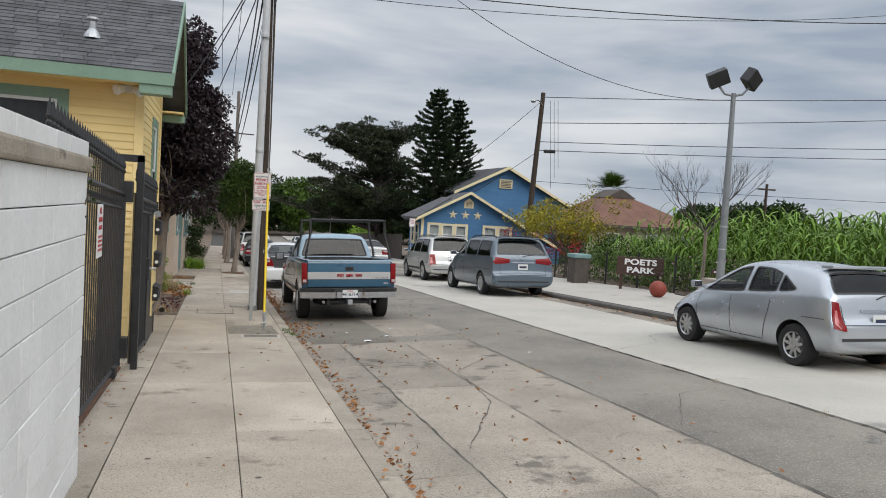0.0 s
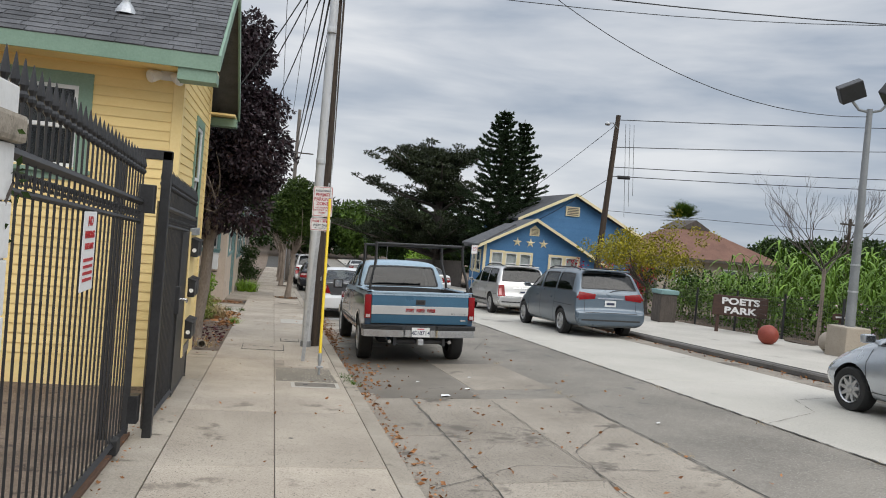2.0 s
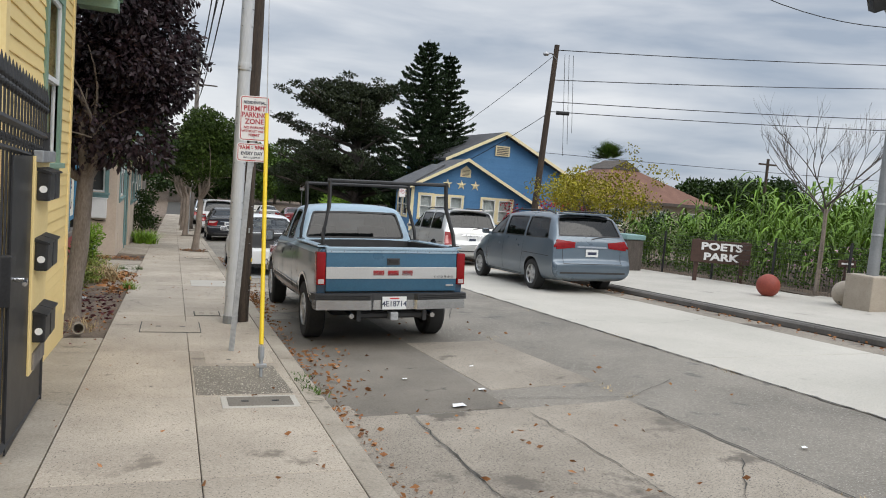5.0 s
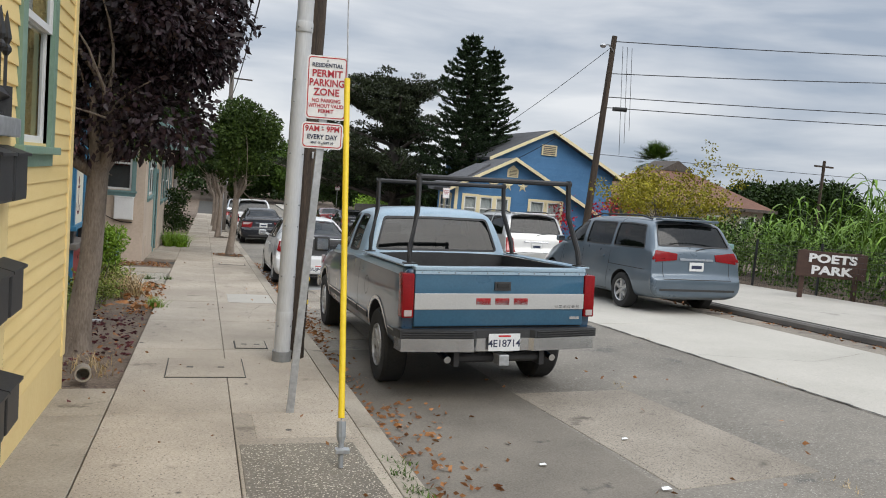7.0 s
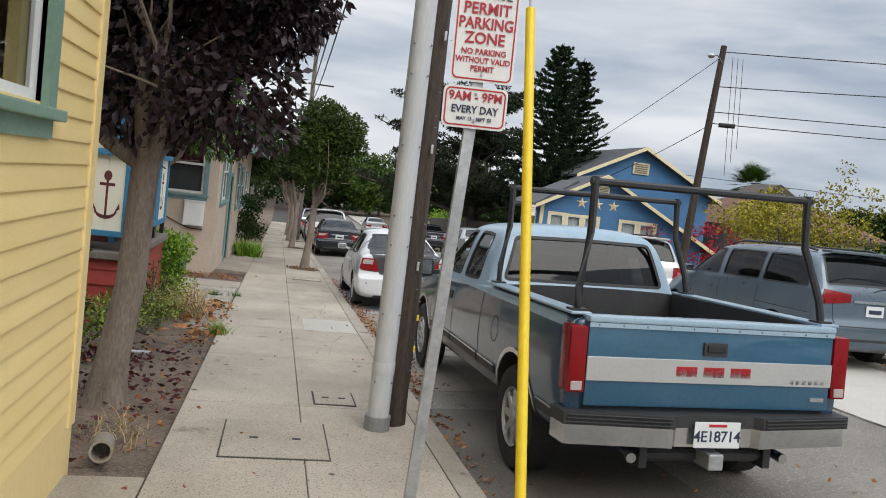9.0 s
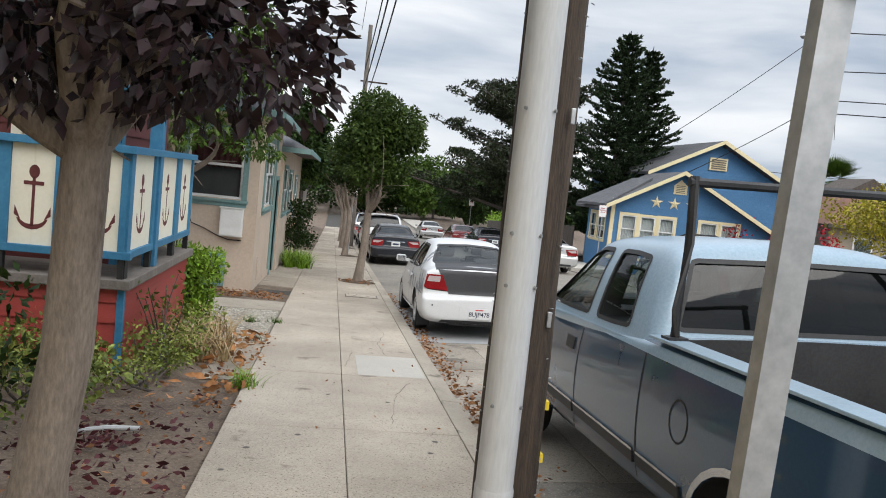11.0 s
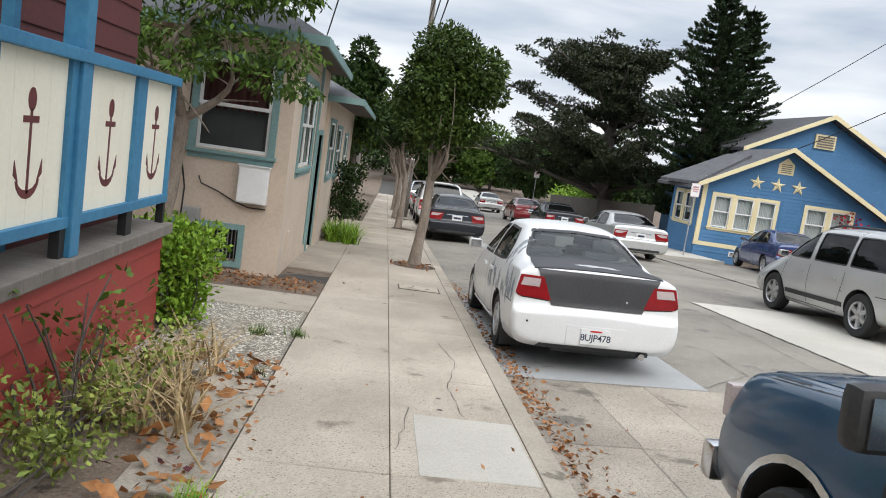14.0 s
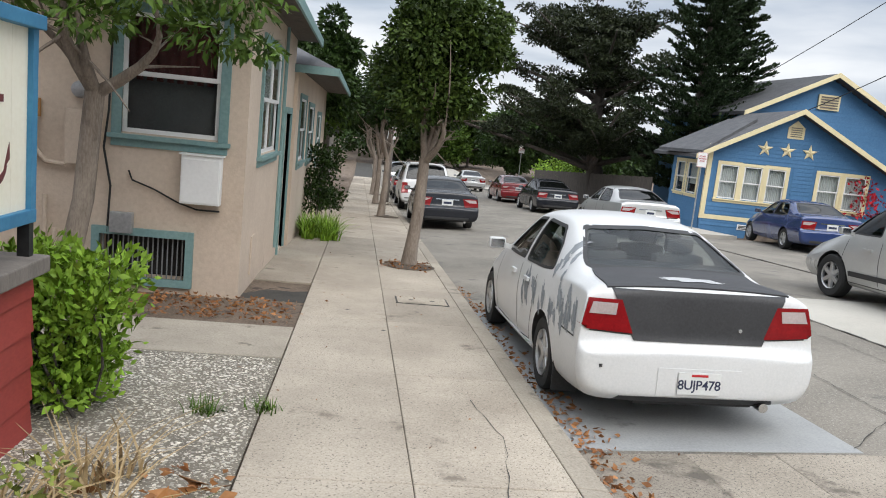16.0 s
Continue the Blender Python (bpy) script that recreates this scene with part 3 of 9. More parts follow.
slab(pavement, 0.38, 1.1, 20.86, 21.95, M_CONC_NEW, 0.004, name="patch_slab")


def pebbles():
    """Pale stones standing a little proud of the exposed aggregate."""
    q = random.Random(31)
    verts, faces = [], []
    for _ in range(9000):
        x, y = q.uniform(-3.2, -0.72), q.uniform(22.42, 25.18)
        r, a, f = q.uniform(0.007, 0.016), q.uniform(0, 6.28), q.uniform(0.5, 0.9)
        z = gz(x, y) - 0.004
        b = len(verts)
        for k in range(6):
            u, v = r * math.cos(k * 1.047), f * r * math.sin(k * 1.047)
            verts.append((x + u * math.cos(a) - v * math.sin(a), y + u * math.sin(a) + v * math.cos(a), z))
        verts.append((x, y, z + 0.004))
        faces += [(b + k, b + (k + 1) % 6, b + 6) for k in range(6)]
    tagged(raw("pebbles", verts, faces, surface("pale_pebble", (0.42, 0.38, 0.3), (0.72, 0.68, 0.6), 3, 40, 0.8, bump=0, island=0.55), drive), kind="stuff")


pebbles()

# the kerbs, stone by stone
kerb = tagged(strip("kerb", [1.12, 1.29], -25, 120, M_TAR, -0.05, deep=0.25), "worn concrete kerb", "kerb", kind="structure")
for k in range(34):
    y = -10 + 3 * k
    slab(kerb, 1.12, 1.305, y, y + 3, M_KERB, 0.0, 0.004, deep=0.16, name="kerb_stone")
kerb_far = tagged(strip("kerb", [9.6, 9.75], -25, 33, M_TAR, 0.02, deep=0.25), "dark stained concrete kerb of the park side", "kerb", kind="structure")
M_KERBD = surface("stained_kerb", (0.09, 0.082, 0.075), (0.19, 0.175, 0.16), 1.2, 50, 0.9, vary=0.1)
for k in range(14):
    y = -9 + 3 * k
    bm = B()
    prism(bm, [(9.6, y + 0.005, gz(9.6, y) - 0.1), (9.755, y + 0.005, gz(9.6, y) - 0.1), (9.755, y + 0.005, gz(9.76, y) + 0.004), (9.63, y + 0.005, gz(9.76, y) + 0.004), (9.6, y + 0.005, gz(9.76, y) - 0.03)], (0, 2.99, 2.99 * SLOPE))
    part("kerb_stone", bm, M_KERBD, kerb_far)

# road slabs: gutter pans, the old concrete lane, the pale lane and its patches
GUT = [-9, -6, -3, 0, 2.6, 5.2, 7.6, 10.0, 12.4]
for a, b in zip(GUT, GUT[1:]):
    slab(road, 1.313, 1.98, a, b, M_ROADC, 0.006, 0.008, name="road_slab", jitter=0.01)
for a, b in zip([-9, -6, -2.4, 1.2, 4.6, 8.3], [-6, -2.4, 1.2, 4.6, 8.3, 11.95]):
    slab(road, 1.98, 3.0, a, b, M_ROADC, 0.005, 0.006, name="road_slab", jitter=0.015)
    slab(road, 3.0, 4.12, a, b, M_ROADC, 0.004, 0.004, name="road_slab", jitter=0.015)
slab(road, 3.0, 4.15, 12.65, 15.1, M_ROADC, 0.006, name="road_slab", jitter=0.1)
slab(road, 1.33, 2.95, 12.0, 17.5, M_ASPHD, 0.005, name="asphalt_patch", jitter=0.06)
for a, b in zip([18.2, 20.1, 22], [20.1, 22, 23.8]):
    slab(road, 1.313, 2.1, a, b, M_ROADC, 0.006, 0.006, name="road_slab", jitter=0.01)
    slab(road, 2.1, 2.75, a, b, M_ROADC, 0.005, 0.006, name="road_slab", jitter=0.01)
    slab(road, 2.75, 4.1, a, b, M_ROADC, 0.005, 0.006, name="road_slab", jitter=0.02)
slab(road, 1.33, 3.42, 23.84, 28.4, M_PAD, 0.008, name="road_slab")
PALE = [-9, -3.4, 2.2, 7.8, 13.4, 19.0, 24.6, 30.4]
for a, b in zip(PALE, PALE[1:]):
    slab(road, 5.96, 9.0, a, b, M_ROADL, 0.007, 0.006, name="pale_road_slab", jitter=0.012)
    slab(road, 9.0, 9.595, a, b, M_ROADC, 0.006, 0.006, name="road_slab", jitter=0.008)
slab(road, 4.2, 4.75, 23.95, 24.2, M_WHITE, 0.005, name="paint_patch", jitter=0.06)


def crack_only(points, width, parent, lift, mat=M_TAR):
    rng = random.Random(int(points[0][1] * 10))
    verts, faces, pts = [], [], []
    for (xa, ya), (xb, yb) in zip(points, points[1:]):
        n = max(2, int(math.hypot(xb - xa, yb - ya) / 0.1))
        pts += [(xa + (xb - xa) * k / n + rng.uniform(-0.014, 0.014), ya + (yb - ya) * k / n + rng.uniform(-0.014, 0.014)) for k in range(n)]
    for i in range(len(pts) - 1):
        x, y = pts[i]
        dx, dy = pts[i + 1][0] - x, pts[i + 1][1] - y
        d = math.hypot(dx, dy) or 1
        w = width * rng.uniform(0.15, 0.7) / 2
        for s in (-1, 1):
            px, py = x - s * dy / d * w, y + s * dx / d * w
            verts.append((px, py, gz(px, py) + lift))
    for i in range(0, len(verts) - 3, 2):
        faces.append((i, i + 2, i + 3, i + 1))
    return raw("crack", verts, faces, mat, parent)


for pts, w in (([(5.95, -9), (5.95, 30.5)], 0.05), ([(4.12, -9), (4.14, 12)], 0.03), ([(1.98, -9), (1.98, 12)], 0.02), ([(3.0, -9), (3.02, 12)], 0.015),
               ([(3.0, 12.3), (4.2, 12.0), (5.2, 12.6)], 0.02), ([(6, 10.2), (7.2, 10.9), (7.6, 11.8), (9, 12.2)], 0.02), ([(6, 16.5), (7.4, 16.0), (9, 16.6)], 0.015),
               ([(2.1, 5.8), (2.9, 7.4), (3.1, 9.2), (4.1, 10.4)], 0.018), ([(1.5, 8.2), (2.4, 8.8), (3.9, 8.4)], 0.015), ([(4.3, 6.0), (5.1, 7.2), (5.9, 7.4)], 0.012),
               ([(1.6, 20.9), (3.0, 21.2), (4.0, 20.8)], 0.018), ([(3.4, 23.9), (4.2, 24.6), (4.3, 26)], 0.02), ([(4.2, 17), (5.0, 19), (5.2, 23), (5.6, 29)], 0.02)):
    crack_only(pts, w, road, 0.0125)
crack_only([(0.6, 19.1), (0.72, 20.1), (0.95, 20.8)], 0.012, pavement, 0.004)
crack_only([(0.75, 22.0), (0.7, 22.8), (0.85, 23.6), (0.7, 24.6)], 0.012, pavement, 0.004)
crack_only([(0.25, 21.2), (0.4, 22.3)], 0.01, pavement, 0.004)


# ---- the yellow house ----
def roof_slope(parent, name, corners, thick, mat, label=""):
    """A roof plane of four corners, with thickness downwards."""
    bm = B()
    quadbox(bm, [Vector(c) for c in corners], [Vector(c) - Vector((0, 0, thick)) for c in corners])
    return part(name, bm, mat, parent, label)


def slope_axes(origin, along_eave, up_slope):
    a, b = Vector(along_eave).normalized(), Vector(up_slope).normalized()
    return Matrix.Translation(origin) @ Matrix((a, b, a.cross(b))).transposed().to_4x4()


def yellow_house():
    h = thing("house", (-4, 13.5, gz(-4, 13.5)), "yellow clapboard house with sage green trim and grey shingle roof", "house")
    X0, YA, YB, ZB, ZE, ZR = -1.12, 11.8, 15.25, -0.35, 3.56, 4.70
    YM = (YA + YB) / 2
    side = frame_of((X0, YA, 0), (0, 1, 0), (1, 0, 0))
    front = frame_of((-8, YA, 0), (1, 0, 0), (0, -1, 0))
    ln, lf = YB - YA, 8 + X0
    win_s, win_f = (1.72, 2.52, 1.25, 2.75), (4.3, 5.76, 1.92, 2.86)
    bm = B()
    holed_wall(bm, side, ln, -1.2, ZE, 0.15, [win_s])
    prism(bm, [(X0, YA, ZE), (X0, YB, ZE), (X0, YM, ZR - 0.05)], (-0.15, 0, 0))
    w1 = part("wall", bm, M_YTRIM, h)
    bm = B()
    holed_wall(bm, front, lf - 0.15, -1.2, ZE, 0.15, [win_f])
    w2 = part("wall", bm, M_YTRIM, h)
    bm = B()
    box(bm, -8, X0 - 0.15, YB - 0.15, YB, -1.2, ZE)
    box(bm, -8.15, -8, YA, YB, -1.2, ZE)
    part("wall", bm, M_YTRIM, h)
    slope = (ZR - ZE) / (YM - YA)
    cut = lambda w: (0.1, ln - 0.1) if w < ZE else ((w - ZE) / slope, ln - (w - ZE) / slope)
    big = lambda q, t=0.12: (q[0] - t, q[1] + t, q[2] - 0.15, q[3] + t)
    clapboards(w1, side, ln, ZB, ZR - 0.1, 0.112, M_YELL, [big(win_s)], cut)
    clapboards(w2, front, lf, ZB, ZE - 0.05, 0.112, M_YELL, [big(win_f, 0.15)], lambda w: (0, lf - 0.1))
    for a, b, c, d in ((X0 - 0.1, X0 + 0.025, YA - 0.025, YA + 0.1), (X0 - 0.1, X0 + 0.025, YB - 0.1, YB + 0.025)):
        bm = B()
        box(bm, a, b, c, d, ZB - 0.1, ZE, None, 0.006)
        part("corner_board", bm, M_YTRIM, h)
    bm = B()
    box(bm, -8, X0 + 0.012, YA - 0.012, YB + 0.012, -1.2, ZB)
    part("foundation", bm, M_YTRIM, h)
    window(w1, side, *win_s, M_GREEN, M_WHITE, 0.12, blind=(M_WHITE, 0.5))
    # the front window's curtain takes the painted room dimness too
    window(w2, front, *win_f, M_GREEN, M_WHITE, 0.15, blind=(M_DARKIN, 0.55))
    # roof: eaves to both sides, gable to the street
    over, rake = 0.55, X0 + 0.42
    za, ya, yb = ZE + 0.1 - over * slope, YA - over, YB + over
    top = ZR + 0.14
    r1 = roof_slope(h, "roof", [(-9, ya, za), (rake, ya, za), (rake, YM, top), (-9, YM, top)], 0.07, M_SHING)
    r2 = roof_slope(h, "roof", [(-9, yb, za), (rake, yb, za), (rake, YM, top), (-9, YM, top)], 0.07, M_SHING)
    run = math.hypot(YM - ya, top - za)
    shingles(r1, slope_axes((-5.2, ya - 0.02, za + 0.004), (1, 0, 0), (0, YM - ya, top - za)), rake + 5.2, run, M_SHING, 0.125, 0.3)
    for s, y in ((-1, ya), (1, yb)):
        bm = B()
        box(bm, -9, rake + 0.03, y - 0.025 if s < 0 else y, y if s < 0 else y + 0.025, za - 0.17, za + 0.005)
        part("fascia", bm, M_GREEN, h)
        bm = B()
        prism(bm, [(rake, y, za + 0.01), (rake, YM, top + 0.01), (rake, YM, top - 0.17), (rake, y, za - 0.17)], (0.03, 0, 0))
        part("bargeboard", bm, M_GREEN, h)
        bm = B()
        box(bm, X0, rake, min(y, y - s * 0.3), max(y, y - s * 0.3), za - 0.3, za - 0.17)
        part("eave_return", bm, M_GREEN, h)
        bm = B()
        box(bm, -8.5, rake - 0.02, YA - over if s < 0 else YB, YA if s < 0 else YB + over, za - 0.15, za - 0.12)
        part("soffit", bm, M_YTRIM, h)
    # roof vent
    bm = B()
    at = Matrix.Translation((-1.85, ya + 0.75, za + 0.75 * slope))
    lathe(bm, [(0.13, 0), (0.11, 0.05), (0.05, 0.14), (0.05, 0.24), (0.085, 0.27), (0.08, 0.3)], at, 14)
    part("roof_vent", bm, M_GALV, h, "galvanised roof vent")
    # twin floodlight under the eave
    lamp = thing("floodlight", (-1.3, YA - 0.03, 3.1), "twin floodlight under the eave of the yellow house", "lamp")
    bm = B()
    box(bm, -1.37, -1.23, YA - 0.05, YA - 0.02, 3.04, 3.17, None, 0.008)
    part("mount", bm, M_WHITE, lamp)
    for s in (-1, 1):
        bm = B()
        lathe(bm, [(0.02, 0), (0.05, 0.04), (0.075, 0.15), (0.07, 0.17)], Matrix.Translation((-1.3 + s * 0.05, YA - 0.05, 3.1)) @ pose(0, 0, 0, 108, 0, s * 48), 14)
        part("lamp_head", bm, M_WHITE, lamp)


yellow_house()


# ---- white block wall ----
def block_wall():
    e = tagged(new("wall_block"), "white painted concrete block wall with a mossy cap", "wall", kind="structure")
    e.matrix_basis = Matrix.Translation((-0.9, 0, gz(-0.9, 0)))
    bm = B()
    prism(bm, [(-1.05, -9, along(-9) - 0.4), (-1.05, 5.28, along(5.28) - 0.4), (-1.05, 5.28, 1.74), (-1.05, -9, 1.74)], (0.21, 0, 0))
    part("core", bm, M_TAR, e)
    bm = B()
    box(bm, 0.003, 0.397, 0, 0.03, 0.003, 0.197, None, 0.006)
    me = mesh_of("block", bm, M_BLOCK)
    rng = random.Random(5)
    z, row = -0.46, 0
    while z < 1.74:
        y = 5.3 - 0.2 * (row % 2)
        if row % 2:
            ob = new("block", me)
            ob.matrix_basis = frame_of((-0.845, 5.1, z), (0, 1, 0), (1, 0, 0)) @ Matrix.Diagonal((0.5, 1, 1, 1))
            hang(ob, e)
        while y > -3:
            y -= 0.4
            ob = new("block", me)
            ob.matrix_basis = frame_of((-0.845 + rng.uniform(-0.003, 0.003), y, z), (0, 1, 0), (1, 0, 0))
            hang(ob, e)
        ob = new("block", me)
        ob.matrix_basis = frame_of((-1.05, 5.278, z), (1, 0, 0), (0, 1, 0)) @ Matrix.Diagonal((0.55, 1, 1, 1))
        hang(ob, e)
        z += 0.2
        row += 1
    y = 5.33
    while y > -8:
        bm = B()
        box(bm, -1.09, -0.785, y - 0.6, y - 0.006, 1.74, 1.84, None, 0.02)
        part("capstone", bm, M_KERB, e)
        y -= 0.6


block_wall()


# ---- the red porch with anchor panels ----
def anchor(bm, m, s=1.0):
    """An anchor outline: ring, stock, shank and curved arms, as thin solids on a panel's face."""
    d = 0.008
    box(bm, -0.013 * s, 0.013 * s, 0, d, -0.3 * s, 0.14 * s, m)
    box(bm, -0.085 * s, 0.085 * s, 0, d + 0.001, 0.07 * s, 0.105 * s, m)
    ring = [(0.045 * s * math.cos(a), 0, 0.19 * s + 0.062 * s * math.sin(a)) for a in (2 * math.pi * k / 16 for k in range(16))]
    prism(bm, ring, (0, d, 0), m)
    for q in (-1, 1):
        outer = [(q * 0.135 * s * math.sin(t), 0, -0.2 * s - 0.13 * s * math.cos(t)) for t in (0, 0.35, 0.7, 1.05, 1.35)]
        inner = [(q * 0.12 * s * math.sin(t), 0, -0.2 * s - 0.085 * s * math.cos(t)) for t in (1.2, 0.9, 0.5, 0.0)]
        prism(bm, outer + inner, (0, d, 0), m)
        prism(bm, [(q * 0.155 * s, 0, -0.2 * s), (q * 0.1 * s, 0, -0.24 * s), (q * 0.15 * s, 0, -0.12 * s)], (0, d + 0.001, 0), m)


def red_house():
    h = thing("house", (-5, 22, gz(-5, 22)), "red clapboard cottage with a blue and cream anchor porch", "house")
    XF, YN, YF = -1.86, 20.42, 23.38
    ZD, ZP0, ZP1 = -0.13, 0.05, 1.06
    # porch base
    side, front = frame_of((XF, YN, 0), (0, 1, 0), (1, 0, 0)), frame_of((-6, YN, 0), (1, 0, 0), (0, -1, 0))
    bm = B()
    box(bm, -6, XF - 0.02, YN + 0.02, YF, -1.5, ZD - 0.1)
    base = part("porch_base", bm, M_MAROON, h)
    clapboards(base, side, YF - YN, -1.3, ZD - 0.1, 0.19, M_RED, lap=0.02)
    clapboards(base, front, 6 + XF, -1.3, ZD - 0.1, 0.19, M_RED, lap=0.02)
    bm = B()
    box(bm, XF - 0.03, XF + 0.03, YN - 0.03, YN + 0.03, -1.3, ZD - 0.08)
    part("corner_board", bm, M_BLUET, h)
    bm = B()
    box(bm, -6, XF + 0.08, YN - 0.08, YF + 0.05, ZD - 0.09, ZD, None, 0.01)
    part("porch_deck", bm, M_GREYW, h)
    # railing of cream panels
    side_cuts = [(0.12, 0.91), (1.2, 2.02), (2.22, 2.9)]
    front_cuts = [(6 + XF - 0.45 - 0.55 * k, 6 + XF - 0.06 - 0.55 * k) for k in range(7)]
    for m, ln, cuts in ((side, YF - YN, side_cuts), (front, 6 + XF, front_cuts)):
        for z0, z1, d in ((ZP0, ZP0 + 0.07, 0.025), (ZP1 - 0.04, ZP1 + 0.03, 0.06)):
            bm = B()
            box(bm, 0, ln + (0.06 if m is front else 0), -0.06, d, z0, z1, m, 0.006)
            part("rail", bm, M_BLUET, h)
        edges = [0] + sorted(e for c in cuts for e in c) + [ln]
        for a, b in zip(edges[0::2], edges[1::2]):
            if b - a < 0.02:
                continue
            bm = B()
            box(bm, a, b, -0.05, 0.02, ZP0 + 0.07, ZP1 - 0.04, m)
            part("stile", bm, M_BLUET, h)
            bm = B()
            box(bm, a + 0.01, min(b, a + 0.13), -0.05, 0.01, ZD, ZP0, m)
            part("foot_block", bm, M_BLACK, h)
        for a, b in cuts:
            p = thing("panel", m @ Vector(((a + b) / 2, 0, 0.5)), "", "")
            hang(p, h)
            p["label"] = "cream boarded panel with an anchor cut-out"
            n = 4 if b - a > 0.5 else 2
            for q in range(n):
                bm = B()
                box(bm, a + (b - a) * q / n + 0.001, a + (b - a) * (q + 1) / n - 0.001, -0.03, -0.006, ZP0 + 0.07, ZP1 - 0.04, m)
                part("board", bm, M_CREAMP, p)
            bm = B()
            anchor(bm, m @ Matrix.Translation(((a + b) / 2, -0.012, 0.585)), 1.0)
            part("anchor", bm, M_MAROON, p, "dark anchor cut into the panel")
    # roof posts
    for y, x in ((YN + 0.04, -2.42), (YN + 1.06, XF - 0.02)):
        bm = B()
        box(bm, x - 0.065, x + 0.065, y - 0.065, y + 0.065, ZD, 2.6, None, 0.008)
        part("porch_post", bm, M_BLUET, h)
    # wall behind
    wy = frame_of((-9, YN + 0.95, 0), (1, 0, 0), (0, -1, 0))
    wx = frame_of((-2.2, YN + 0.95, 0), (0, 1, 0), (1, 0, 0))
    hole = (5.85, 6.35, 0.95, 2.2)
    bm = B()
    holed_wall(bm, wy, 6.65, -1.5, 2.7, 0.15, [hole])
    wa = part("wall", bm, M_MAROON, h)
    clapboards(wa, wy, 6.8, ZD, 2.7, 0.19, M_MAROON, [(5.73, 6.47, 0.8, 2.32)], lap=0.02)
    window(wa, wy, *hole, M_CREAMP, M_WHITE, 0.1)
    for k in range(3):
        bm = B()
        box(bm, 6.46 + 0.05 * k, 6.506 + 0.05 * k, 0.022, 0.04, 0.85, 2.3, wy)
        part("shutter_board", bm, M_CREAMP, h)
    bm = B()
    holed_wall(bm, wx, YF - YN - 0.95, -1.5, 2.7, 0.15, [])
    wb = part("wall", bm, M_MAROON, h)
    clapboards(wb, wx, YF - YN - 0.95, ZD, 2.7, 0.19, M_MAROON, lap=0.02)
    bm = B()
    box(bm, -2.24, -2.17, YN + 0.9, YN + 0.97, ZD, 2.65)
    part("corner_board", bm, M_BLUET, h)
    bm = B()
    prism(bm, [(-9.4, YN - 0.1, 2.7), (-1.7, YN - 0.1, 2.62), (-1.7, YF + 0.1, 2.62), (-9.4, YF + 0.1, 2.7)], (0, 0, 0.12))
    part("roof", bm, M_SHING, h)
    bm = B()
    box(bm, -1.76, -1.7, YN - 0.1, YF + 0.1, 2.55, 2.74)
    part("fascia", bm, M_BLUET, h)


red_house()


# ---- the beige stucco house ----
def eave_box(h, x0, x1, y0, y1, z, mat, top_rise, ridge_in):
    """A hipped roof with boxed eaves."""
    bm = B()
    t = z + top_rise
    a = [(x0, y0, z), (x1, y0, z), (x1, y1, z), (x0, y1, z)]
    b = [(x0 + ridge_in, y0 + ridge_in, t), (x1 - ridge_in, y0 + ridge_in, t), (x1 - ridge_in, y1 - ridge_in, t), (x0 + ridge_in, y1 - ridge_in, t)]
    quadbox(bm, a, b)
    r = part("roof", bm, M_SHING, h)
    for p, q in (((x0, y0), (x1, y0)), ((x1, y0), (x1, y1))):
        bm = B()
        if p[1] == q[1]:
            box(bm, p[0], q[0] + 0.03, p[1] - 0.03, p[1], z - 0.12, z + 0.01)
        else:
            box(bm, p[0], p[0] + 0.03, p[1], q[1], z - 0.12, z + 0.01)
        part("fascia", bm, M_TEAL, h)
    bm = B()
    box(bm, x0, x1, y0, y1, z - 0.05, z - 0.02)
    part("soffit", bm, M_BARKD, h)
    return r


